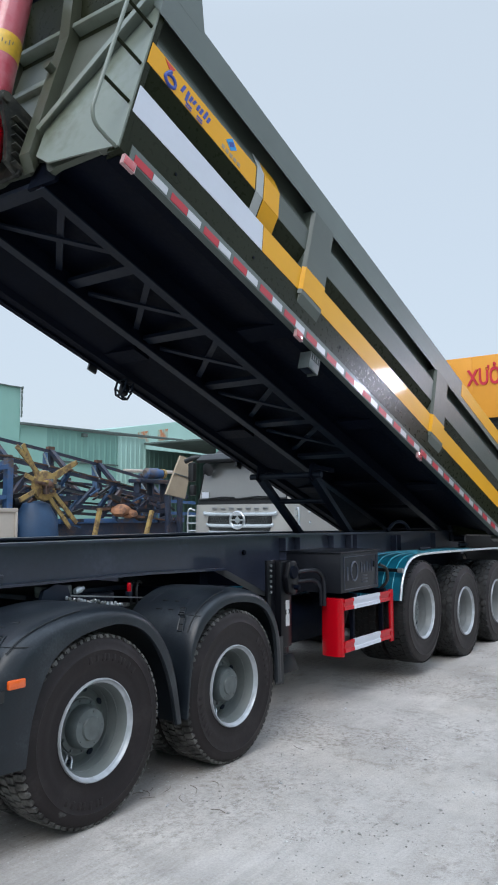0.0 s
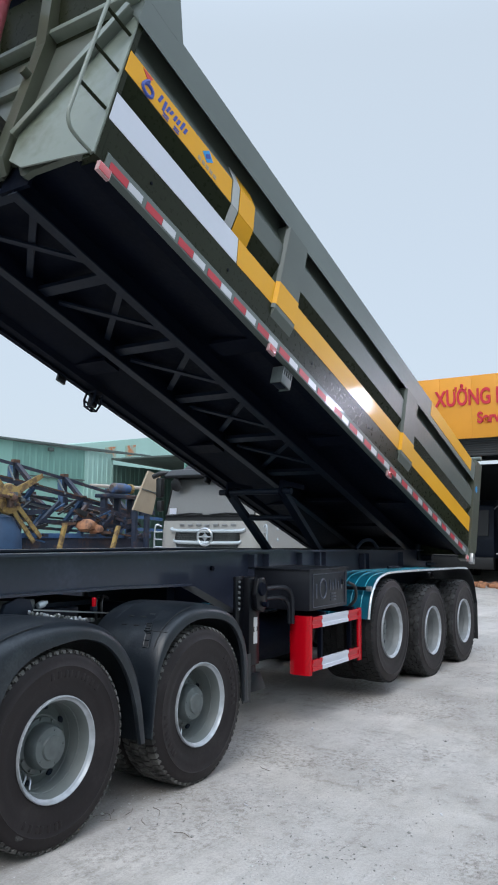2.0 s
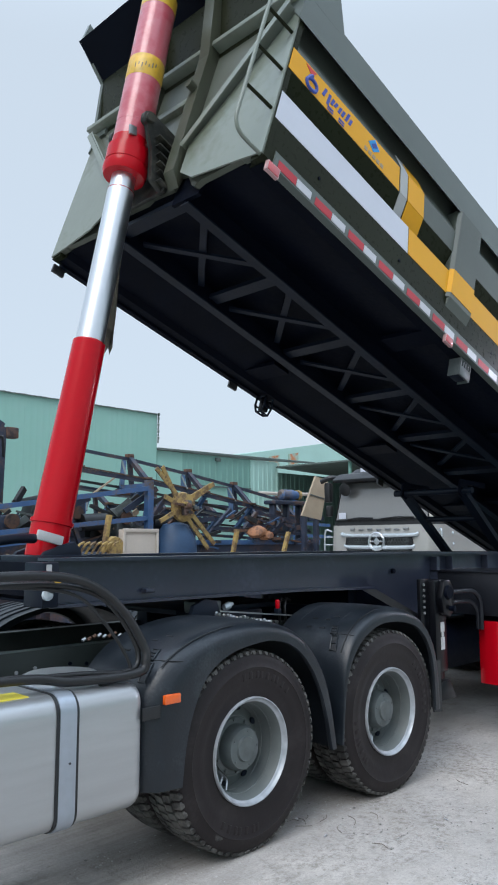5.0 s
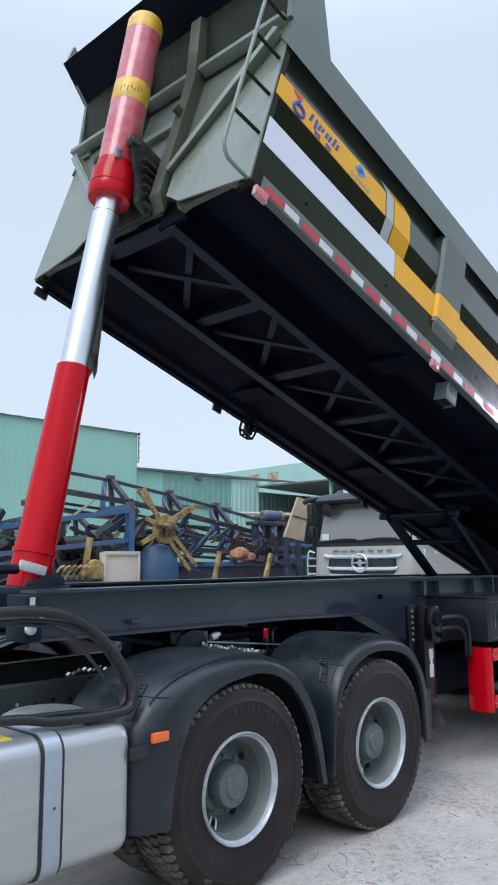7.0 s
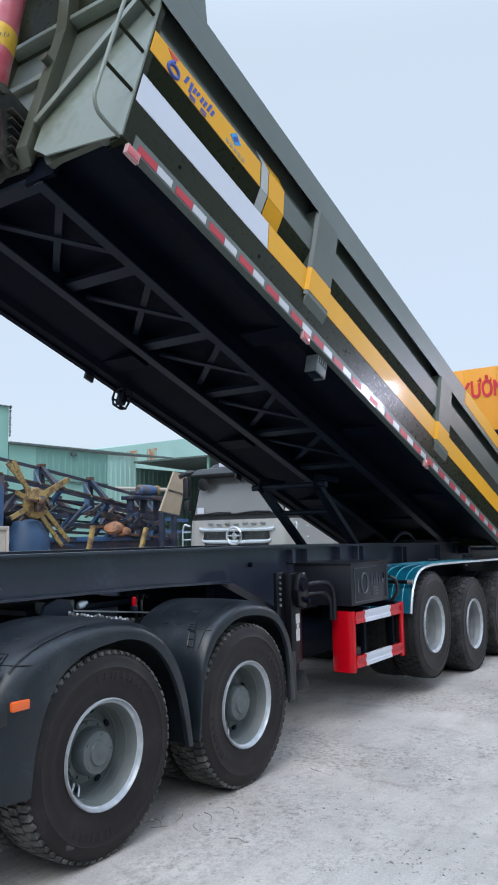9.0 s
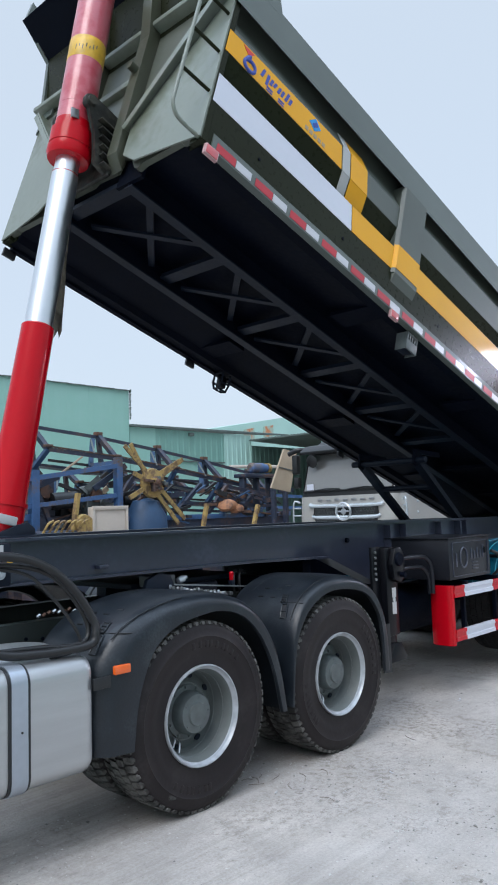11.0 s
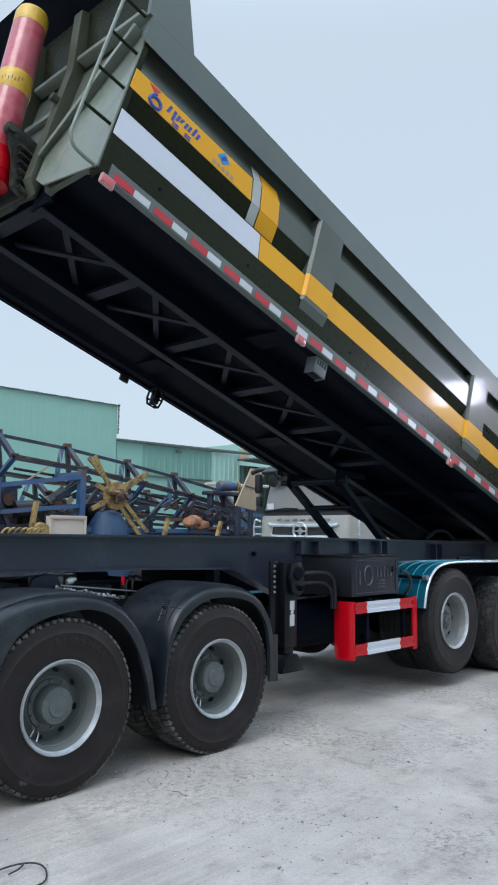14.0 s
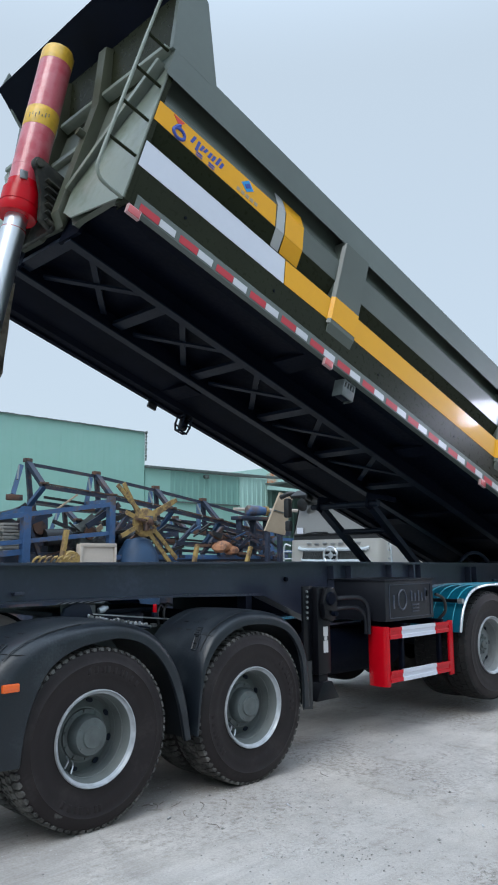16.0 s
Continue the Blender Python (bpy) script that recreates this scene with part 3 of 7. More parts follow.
# ---- tractor unit ----
tractor = thing("tractor_unit", (0, 1.25, 0), "dark tractor unit with black plastic mudguards and silver fuel tank", "truck")
for x in (0.0, 1.35):
    for y, spin, full in ((0.0, 14 + 40 * x, True), (0.335, 3, False), (2.5, 25, True), (2.165, 8, False)):
        w = wheel(tractor, x, 0.535, y, "drive", "lug", spin, full)
        if x == 0 and y < 0.1:
            part("mud_splash", mud_splash((-0.245, y - 0.003, 0.535 - 0.375), 0.040, 0.028, 3.1), MUD, w, "pale cake of dried mud")
    part("axle", rod(NB(), (x, 0.16, 0.535), (x, 2.34, 0.535), 0.075), UNDER, tractor)
    part("differential", lathe(NB(), (x - 0.25, 1.25, 0.55), (x + 0.25, 1.25, 0.55), [(0, 0.08), (0.1, 0.2), (0.25, 0.24), (0.4, 0.2), (0.5, 0.08)], 20), UNDER, tractor)
for y in (0.78, 1.72):
    bm = NB()
    s = 1 if y < 1.25 else -1
    box(bm, -3.0, 2.05, y - 0.004, y + 0.004, 0.80, 1.09)
    box(bm, -3.0, 2.05, min(y, y + s * 0.08), max(y, y + s * 0.08), 1.082, 1.09)
    box(bm, -3.0, 2.05, min(y, y + s * 0.08), max(y, y + s * 0.08), 0.80, 0.808)
    rail = part("chassis_rail", bm, CHASSISGREEN, tractor, "dark green-grey chassis rail")
    if y < 1.25:
        for i in range(22):
            x = -1.9 + i * 0.11
            part("bolt", rod(NB(), (x, y - 0.012, 0.985 + 0.012 * (i % 2)), (x, y - 0.003, 0.985 + 0.012 * (i % 2)), 0.011, 6), STEEL if i in (8, 9) else UNDER, rail)


def resample(pts, n):
    c = curve_pts([(p[0], 0, p[1]) for p in pts], 12)
    d = [0]
    for a, b in zip(c, c[1:]):
        d.append(d[-1] + (b - a).length)
    out, k = [], 0
    for i in range(n):
        s = d[-1] * i / (n - 1)
        while k < len(d) - 2 and d[k + 1] < s:
            k += 1
        t = (s - d[k]) / max(d[k + 1] - d[k], 1e-9)
        p = c[k].lerp(c[k + 1], t)
        out.append((p.x, p.z))
    return out


def mudguard(parent, outer, inner, ys, material, n=34, label=""):
    """A moulded wheel cover: a top sheet from the inside edge outwards, a rounded shoulder and a side flange."""
    o, i_ = resample(outer, n), resample(inner, n)
    s = 1 if ys[1] > ys[0] else -1
    y0, y1 = ys
    bm = NB()
    rows = []
    def blend(t, y):
        return [(a[0] + (b[0] - a[0]) * t, y, a[1] + (b[1] - a[1]) * t) for a, b in zip(o, i_)]
    rows.append(blend(0.0, y1))
    rows.append(blend(-0.06, y0 + s * 0.32))
    rows.append(blend(-0.02, y0 + s * 0.10))
    rows.append(blend(0.05, y0 + s * 0.05))
    rows.append(blend(0.18, y0 + s * 0.020))
    rows.append(blend(0.30, y0 - s * 0.002))
    rows.append(blend(0.40, y0 - s * 0.010))
    rows.append(blend(0.62, y0 - s * 0.014))
    rows.append(blend(0.95, y0 - s * 0.014))
    rows.append(blend(1.0, y0 + s * 0.004))
    rows.append(blend(0.9, y0 + s * 0.022))
    rows.append(blend(0.35, y0 + s * 0.03))
    rows.append(blend(0.28, y0 + s * 0.10))
    rows.append(blend(0.24, y1))
    vs = [[bm.verts.new(p) for p in r] for r in rows]
    for a, b in zip(vs, vs[1:] + vs[:1]):
        for j in range(n - 1):
            bm.faces.new((a[j], a[j + 1], b[j + 1], b[j]))
    bm.faces.new([r[0] for r in vs])
    bm.faces.new([r[-1] for r in vs][::-1])
    return part("mudguard", bm, material, parent, label, sharp=30)


def skin(o, i_, z, y, h):
    """A point of the wheel cover's front shoulder at y and z, h proud of the skin."""
    a, b = resample(o, 60), resample(i_, 60)
    t = np.interp(y, (0.004, 0.008, 0.04, 0.10, 0.32), (0.45, 0.22, 0.05, -0.02, -0.06))
    pts = [(p[0] + (q[0] - p[0]) * t, p[1] + (q[1] - p[1]) * t) for p, q in zip(a, b)]
    k = min(range(1, 26), key=lambda j: abs(pts[j][1] - z))
    x = np.interp(z, [p[1] for p in pts[:27]], [p[0] for p in pts[:27]])
    n = Vector((-(pts[k + 1][1] - pts[k - 1][1]), 0, pts[k + 1][0] - pts[k - 1][0])).normalized()
    n = (n + Vector((0, -1.2 * (0.11 - min(y, 0.11)) / 0.11, 0))).normalized()
    return Vector((float(x), y, z)) + n * h


F1O = [(-0.74, 0.47), (-0.73, 0.80), (-0.68, 0.98), (-0.50, 1.13), (-0.18, 1.215), (0.18, 1.215), (0.45, 1.12), (0.63, 0.92), (0.715, 0.70), (0.765, 0.41)]
F1I = [(-0.505, 0.46), (-0.475, 0.67), (-0.412, 0.85), (-0.325, 0.985), (-0.17, 1.070), (0.02, 1.105), (0.18, 1.108), (0.36, 1.045), (0.515, 0.89), (0.62, 0.67), (0.685, 0.41)]
F2O = [(0.785, 0.42), (0.81, 0.76), (0.85, 0.96), (0.98, 1.12), (1.22, 1.215), (1.50, 1.215), (1.74, 1.14), (1.90, 0.98), (1.97, 0.78), (2.00, 0.46)]
F2I = [(0.80, 0.42), (0.84, 0.74), (0.90, 0.90), (1.02, 1.03), (1.22, 1.115), (1.48, 1.115), (1.70, 1.05), (1.83, 0.91), (1.88, 0.74), (1.89, 0.46)]
for ys in ((0.0, 0.62), (2.5, 1.88)):
    for k, (o, i_) in enumerate(((F1O, F1I), (F2O, F2I))):
        g = mudguard(tractor, o, i_, ys, PLASTIC, label="black ribbed plastic mudguard, dusty on top")
        if ys[0] == 0.0:
            # latch recesses moulded into the shoulder: a long bracket below, a short three-bar pad above
            for za, zb, ya, yb, bars in ((0.975, 1.06, 0.085, 0.130, 2), (1.072, 1.115, 0.125, 0.175, 3)):
                def on(e, f, h):
                    return skin(o, i_, za + (zb - za) * e, ya + (yb - ya) * f + 0.02 * e, h)
                bm = NB()
                q = [[bm.verts.new(on(e / 6, f / 2, h)) for e in range(7) for f in range(3)] for h in (-0.004, 0.003)]
                for e in range(6):
                    for f in range(2):
                        for w in q:
                            bm.faces.new((w[e * 3 + f], w[e * 3 + f + 1], w[e * 3 + f + 4], w[e * 3 + f + 3]))
                edge = [e * 3 for e in range(7)] + [19] + [e * 3 + 2 for e in range(6, -1, -1)] + [1]
                for a_, b_ in zip(edge, edge[1:] + edge[:1]):
                    bm.faces.new((q[0][a_], q[0][b_], q[1][b_], q[1][a_]))
                pad = part("moulded_pad", bm, CABBLACK, g)
                bm = NB()
                tube(bm, [on(e / 6, 0, 0.004) for e in range(7)] + [on(e / 6, 1, 0.004) for e in range(6, -1, -1)], 0.005, 6, True)
                for e in range(1, bars):
                    tube(bm, [on(e / bars, 0, 0.004), on(e / bars, 0.5, 0.004), on(e / bars, 1, 0.004)], 0.005, 6)
                part("pad_frame", bm, PLASTIC, pad)
            # shallow raised ribs running over the top, and the seam along the shoulder
            for y in (0.17, 0.28, 0.40, 0.50):
                pts = resample(o, 34)[11:24]
                part("moulded_rib", tube(NB(), [(p[0], y, p[1] - 0.001) for p in pts], 0.005, 6), PLASTIC, g)
            # joint across the shoulder and small dark drain slots
            part("shoulder_seam", tube(NB(), [skin(o, i_, 1.076 - 0.16 * max(0.04 - y, 0), y, 0.0) for y in (0.15, 0.11, 0.08, 0.05, 0.03, 0.012, 0.006)], 0.003, 6), CABBLACK, g)
            for y, z in ((0.16, 1.115), (0.25, 1.10), (0.25, 1.15), (0.36, 1.15), (0.36, 1.10), (0.20, 1.17)):
                part("drain_slot", tube(NB(), [skin(o, i_, z, y, -0.001), skin(o, i_, z, y + 0.045, -0.001)], 0.006, 6), CABBLACK, g)
            pts = resample(o, 34)[8:16]
            part("shoulder_seam", tube(NB(), [(p[0], 0.045, p[1] - 0.004) for p in pts], 0.0035, 6), CABBLACK, g)
for o in (F1O, F2O):
    for y in (1.98, 2.08, 2.18, 2.28, 2.38):
        pts = resample(o, 34)[6:27]
        part("far_rib", tube(NB(), [(p[0], y, p[1] + 0.004) for p in pts], 0.012, 6), PLASTIC, tractor)
bm = NB()
prism(bm, [(1.90, 0.44), (2.01, 0.43), (2.005, 0.80), (1.90, 0.80)], "y", 0.004, 0.014)
part("mud_flap", bm, CABBLACK, tractor)
bm = box(NB(), -0.640, -0.535, -0.022, 0.004, 0.874, 0.922, 0.008)
part("side_reflector", bm, AMBER, tractor, "orange side reflector")
part("reflector_bracket", box(NB(), -0.76, -0.65, 0.0, 0.012, 0.815, 0.875, 0.004), CABBLACK, tractor)

# fuel tank
bm = NB()
c, z0, z1, y0, y1 = 0.085, 0.405, 0.995, 0.015, 0.66
sec = []
for cy, cz, a0 in ((y1 - c, z1 - c, 0), (y0 + c, z1 - c, 90), (y0 + c, z0 + c, 180), (y1 - c, z0 + c, 270)):
    for s in range(7):
        a = radians(a0 + s * 15)
        sec.append((cy + c * math.cos(a), cz + c * math.sin(a)))
xs = [(-2.3, 1.0), (-0.80, 1.0), (-0.772, 0.985), (-0.755, 0.955), (-0.752, 0.90)]
rows = []
for x, k in xs:
    rows.append([bm.verts.new((x, 0.3375 + (p - 0.3375) * (1 - (1 - k) * 0.9), 0.70 + (q - 0.70) * (1 - (1 - k)))) for p, q in sec])
for a, b in zip(rows, rows[1:]):
    for j in range(len(sec)):
        k = (j + 1) % len(sec)
        bm.faces.new((a[j], a[k], b[k], b[j]))
bm.faces.new(rows[0])
bm.faces.new(rows[-1][::-1])
tank = part("fuel_tank", bm, ALUMINIUM, tractor, "brushed aluminium fuel tank with steel straps")


def strap(x, w, grow, material, name):
    bm = NB()
    ro, ri = [], []
    for p, q in sec:
        d = Vector((p - 0.3375, q - 0.70))
        d = d.normalized() * grow
        ro.append((p + d.x, q + d.y))
        ri.append((p + d.x * 0.1, q + d.y * 0.1))
    va, vb = [[bm.verts.new((x + s, p, q)) for p, q in ro] for s in (-w / 2, w / 2)]
    wa, wb = [[bm.verts.new((x + s, p, q)) for p, q in ri] for s in (-w / 2, w / 2)]
    for j in range(len(sec)):
        k = (j + 1) % len(sec)
        for a, b in ((va, vb), (vb, wb), (wa, va)):
            bm.faces.new((a[j], a[k], b[k], b[j]))
    return part(name, bm, material, tank)


for x in (-1.17, -1.95):
    strap(x, 0.115, 0.006, CABBLACK, "rubber_strip")
    s = strap(x, 0.085, 0.011, STRAP, "tank_strap")
part("sticker", box(NB(), -1.62, -1.32, 0.10, 0.24, 0.992, 0.999), YELLOWLABEL, tank, "yellow warning sticker")
bm = lathe(NB(), (-1.0, 0.36, 0.99), (-1.0, 0.36, 1.06), [(0, 0.20), (0.03, 0.20), (0.045, 0.17), (0.05, 0.0)], 32)
part("step_plate", bm, ALUMINIUM, tank, "round silver tread plate")
part("hose_clip", rod(NB(), (-1.16, 0.004, 0.70), (-1.16, 0.012, 0.70), 0.006, 8), CABBLACK, tank)

part("rear_crossbeam", box(NB(), 1.94, 2.05, 0.80, 1.70, 0.80, 1.29, 0.006), UNDER, tractor)
part("middle_crossbeam", box(NB(), 1.40, 1.48, 0.80, 1.70, 0.80, 1.19, 0.006), UNDER, tractor)
# fifth wheel, air lines and fittings behind the cab
bm = NB()
prism(bm, [(0.15, 0.85), (1.15, 0.85), (1.25, 1.0), (1.25, 1.5), (1.15, 1.65), (0.15, 1.65)], "z", 1.20, 1.235, 0.005)
box(bm, 0.45, 0.95, 0.82, 0.95, 1.02, 1.20, 0.02)
box(bm, 0.45, 0.95, 1.55, 1.68, 1.02, 1.20, 0.02)
part("fifth_wheel", bm, UNDERRIB, tractor, "greasy black coupling plate")
bm = NB()
for i in range(26):
    x = -0.35 + i * 0.052
    box(bm, x, x + 0.034, 0.70, 0.745, 1.092, 1.118, 0.004, pose(0, 0, 0.01 * math.sin(i)))
part("air_fittings", bm, STEEL, tractor, "row of bright air fittings")
random.seed(21)
for i in range(44):
    f = i / 43
    x, y, z = 0.34 + 0.50 * f, 0.66 + random.uniform(-0.03, 0.03), 1.203 - 0.082 * f + random.uniform(-0.012, 0.010)
    part("stud", lathe(NB(), (x, y, z - 0.014), (x + random.uniform(-0.006, 0.006), y - 0.006, z + 0.012), [(0, 0.008), (0.006, 0.0115), (0.018, 0.0115), (0.024, 0.008), (0.026, 0.003)], 8), random.choice((STEEL, STRAP, HUB, HUB)), tractor)
for i in range(9):
    x, z = -0.66 + i * 0.035, 1.13 + random.uniform(-0.01, 0.012)
    part("stud", rod(NB(), (x, 0.70, z), (x + 0.02, 0.70, z + 0.012), 0.010, 6), random.choice((STEEL, RUSTSTEEL)), tractor)
bm = NB()
hexa(bm, [(0.32, 0.62, 1.178), (0.86, 0.62, 1.090), (0.86, 0.70, 1.090), (0.32, 0.70, 1.178), (0.32, 0.62, 1.192), (0.86, 0.62, 1.104), (0.86, 0.70, 1.104), (0.32, 0.70, 1.192)])
part("stud_rail", bm, UNDERRIB, tractor)
part("pale_strip", beam(NB(), (0.37, 0.715, 1.222), (1.14, 0.68, 1.140), 0.012, 0.010), STEEL, tractor)
part("air_valve", lathe(NB(), (0.46, 0.72, 1.24), (0.54, 0.72, 1.26), [(0, 0.02), (0.02, 0.026), (0.05, 0.026), (0.055, 0.016), (0.08, 0.014)], 12), TRIMSILVER, tractor, "bright alloy valve")
part("valve_body", box(NB(), 0.22, 0.44, 0.72, 0.86, 1.21, 1.29, 0.015), HUB, tractor)
bm = NB()
prism(bm, [(0.12, 1.16), (0.34, 1.14), (0.40, 1.20), (0.36, 1.29), (0.26, 1.31), (0.16, 1.27)], "y", 0.68, 0.72, 0.006)
part("coupling_lever", bm, UNDERRIB, tractor)
part("blue_canister", rod(NB(), (1.02, 1.45, 1.20), (1.34, 1.45, 1.20), 0.06, 16), BLUESTEEL, tractor, "blue canister")
part("pale_rail", box(NB(), 1.35, 2.35, 1.86, 1.90, 1.235, 1.25, 0.003), STEEL, tractor)
part("red_tap", lathe(NB(), (0.93, 0.66, 1.205), (0.93, 0.66, 1.268), [(0, 0.014), (0.006, 0.0165), (0.055, 0.0165), (0.063, 0.010)], 16), RED, tractor, "small red tap")
part("tap_block", box(NB(), 0.912, 0.948, 0.64, 0.68, 1.17, 1.206, 0.004), UNDERRIB, tractor)
for x in (1.00, 1.06):
    part("tap_pipe", tube(NB(), curve_pts([(x, 0.70, 1.10), (x - 0.01, 0.70, 1.20), (x + 0.05, 0.74, 1.26), (x + 0.14, 0.78, 1.24)], 5), 0.010, 8), HOSE, tractor)
for r, ctrl in ((0.023, [(-2.6, 0.3, 1.50), (-1.5, 0.16, 1.525), (-1.15, 0.14, 1.515), (-0.96, 0.12, 1.455), (-0.81, 0.10, 1.33), (-0.715, 0.08, 1.18), (-0.70, 0.06, 1.10), (-0.76, 0.06, 1.035), (-1.1, 0.10, 1.035), (-1.4, 0.14, 1.07), (-2.4, 0.2, 1.06)]),
                (0.014, [(-2.6, 0.34, 1.45), (-1.5, 0.20, 1.48), (-1.12, 0.18, 1.47), (-0.92, 0.15, 1.41), (-0.79, 0.13, 1.28), (-0.72, 0.10, 1.12), (-0.80, 0.09, 1.045), (-1.15, 0.14, 1.06), (-2.4, 0.25, 1.08)]),
                (0.009, [(-1.6, 0.2, 1.49), (-1.1, 0.17, 1.44), (-0.92, 0.13, 1.30), (-0.79, 0.09, 1.10), (-0.80, 0.09, 1.02), (-0.95, 0.10, 1.00)])):
    part("air_hose", tube(NB(), curve_pts(ctrl, 8), r, 10), HOSE, tractor, "black corrugated hose")
for z, y in ((1.03, 0.98), (1.0, 1.25)):
    part("cable", tube(NB(), curve_pts([(-2.6, y, z), (-1.4, y, z + 0.03), (-0.6, y + 0.04, z), (0.3, y + 0.05, z - 0.03)], 6), 0.02, 8), HOSE, tractor)

# ---- semi-trailer: chassis ----
trailer = thing("tipper_trailer", (4.5, 1.25, 0), "tipping semi-trailer, olive body raised on a red and chrome hoist", "trailer")
WEB = [(-0.86, 1.335), (-0.86, 1.575), (2.9, 1.565), (8.25, 1.50), (8.25, 1.18), (6.0, 1.02), (3.02, 0.99), (2.86, 1.02), (2.14, 1.30), (1.2, 1.325)]


def flange(bm, pts, y0, y1, th):
    for (xa, za), (xb, zb) in zip(pts, pts[1:]):
        hexa(bm, [(xa, y0, za), (xb, y0, zb), (xb, y1, zb), (xa, y1, za), (xa, y0, za + th), (xb, y0, zb + th), (xb, y1, zb + th), (xa, y1, za + th)])


for y in (0.75, 1.75):
    bm = NB()
    prism(bm, WEB, "y", y - 0.006, y + 0.006)
    rail = part("main_beam", bm, FRAME, trailer, "slate painted welded steel beam", sharp=20)
    bm = NB()
    flange(bm, [(-0.88, 1.575), (2.9, 1.565), (8.25, 1.50)], y - 0.085, y + 0.085, 0.016)
    part("top_flange", bm, FRAME, rail, sharp=20)
    bm = NB()
    flange(bm, [(-0.88, 1.32), (1.2, 1.31), (2.14, 1.285), (2.86, 1.005), (3.02, 0.975), (6.0, 1.005), (8.25, 1.165)], y - 0.085, y + 0.085, 0.016)
    part("bottom_flange", bm, FRAME, rail, sharp=20)
    s = -1 if y < 1.25 else 1
    for x, w in ((3.12, 0.05), (3.40, 0.012), (4.10, 0.012), (4.52, 0.03), (4.66, 0.012), (5.75, 0.03), (5.9, 0.012), (7.1, 0.03)):
        ya, yb = sorted((y + s * 0.007, y + s * 0.080))
        part("web_stiffener", box(NB(), x, x + w, ya, yb, 1.02 if x < 5 else 1.08, 1.535 if x < 5 else 1.50), FRAME, rail)
    if y < 1.25:
        part("beam_lug", box(NB(), -0.22, -0.15, y - 0.06, y - 0.006, 1.37, 1.395, 0.004), FRAME, rail)
        part("welded_nut", rod(NB(), (2.50, y - 0.03, 1.42), (2.50, y - 0.006, 1.42), 0.022, 6), UNDER, rail)
for x, z0, z1 in ((-0.80, 1.36, 1.56), (0.3, 1.35, 1.50), (1.6, 1.35, 1.50), (3.05, 1.05, 1.50), (4.3, 1.1, 1.45), (5.5, 1.1, 1.45), (6.9, 1.15, 1.45), (8.15, 1.20, 1.48)):
    part("cross_member", box(NB(), x, x + 0.09, 0.757, 1.743, z0, z1, 0.004), UNDER, trailer)
part("king_plate", box(NB(), -0.8, 1.9, 0.76, 1.74, 1.325, 1.338), UNDER, trailer)
part("hydraulic_block", box(NB(), -0.98, -0.88, 0.60, 0.80, 1.33, 1.57, 0.008), UNDERRIB, trailer)
part("valve_ring", lathe(NB(), (-0.955, 0.60, 1.40), (-0.955, 0.57, 1.40), [(0, 0.030), (0.02, 0.030), (0.03, 0.016)], 16), TRIMSILVER, trailer, "bright valve ring")
part("valve_cap", rod(NB(), (-0.90, 0.60, 1.47), (-0.90, 0.575, 1.47), 0.018, 12), CAPYELLOW, trailer, "yellow valve cap")
part("valve_label", box(NB(), -0.96, -0.93, 0.595, 0.601, 1.52, 1.56), LABEL, trailer, "small white label")
for y in (0.35, 0.5):
    part("hydraulic_hose", tube(NB(), curve_pts([(-0.93, 0.58, 1.46 - 0.04 * (y > 0.4)), (-1.02, 0.52, 1.45), (-1.2, y, 1.48), (-2.3, y, 1.46)], 6), 0.014, 8), HOSE, trailer)

# landing legs
for y0 in (0.27, 2.03):
    s = y0 < 1.25
    bm = box(NB(), 2.46, 2.63, y0, y0 + 0.17, 0.62, 1.36, 0.008)
    leg = part("landing_leg", bm, BLACKGLOSS, trailer, "black gloss landing leg with wound-up foot")
    part("inner_leg", box(NB(), 2.485, 2.605, y0 + 0.02, y0 + 0.15, 0.47, 0.64, 0.005), BLACKGLOSS, leg)
    bm = NB()
    prism(bm, [(2.40, 0.41), (2.69, 0.41), (2.69, 0.425), (2.60, 0.56), (2.49, 0.56), (2.40, 0.425)], "y", y0 - 0.03, y0 + 0.2, 0.004)
    part("foot", bm, BLACKGLOSS, leg)
    bm = box(NB(), 2.34, 2.46, y0 + 0.06, y0 + 0.085, 0.66, 1.37, 0.003)
    pl = part("bolting_plate", bm, BLACKGLOSS, leg)
    for i in range(6):
        part("bolt", rod(NB(), (2.385, y0 + 0.048, 1.10 + i * 0.045), (2.385, y0 + 0.062, 1.10 + i * 0.045), 0.012, 6), STEEL if s else UNDER, pl)
    bm = NB()
    prism(bm, [(2.50, 1.10), (2.60, 1.06), (2.66, 1.10), (2.68, 1.28), (2.62, 1.36), (2.53, 1.36), (2.48, 1.22)], "y", y0 - 0.055, y0 + 0.0, 0.012)
    gear = part("gear_case", bm, BLACKGLOSS, leg, "cast gear case")
    part("gear_shaft", rod(NB(), (2.60, y0 - 0.10, 1.13), (2.60, y0 - 0.04, 1.13), 0.022, 12), UNDER, gear)
    part("gear_cover", lathe(NB(), (2.57, y0 - 0.075, 1.26), (2.57, y0 - 0.05, 1.26), [(0, 0.05), (0.015, 0.06), (0.025, 0.06)], 20), UNDER, gear)
    if s:
        for z0, z1 in ((0.94, 1.02), (0.80, 0.90)):
            part("label", box(NB(), 2.53, 2.59, y0 - 0.003, y0 - 0.0005, z0, z1), LABEL, leg, "worn white label")
        part("label", rod(NB(), (2.56, y0 - 0.003, 0.92), (2.56, y0 - 0.0005, 0.92), 0.02, 16), LABEL, leg)
    leg.location.x -= 0.06
part("leg_brace", rod(NB(), (2.50, 0.44, 0.82), (2.50, 2.03, 0.82), 0.03), BLACKGLOSS, trailer)

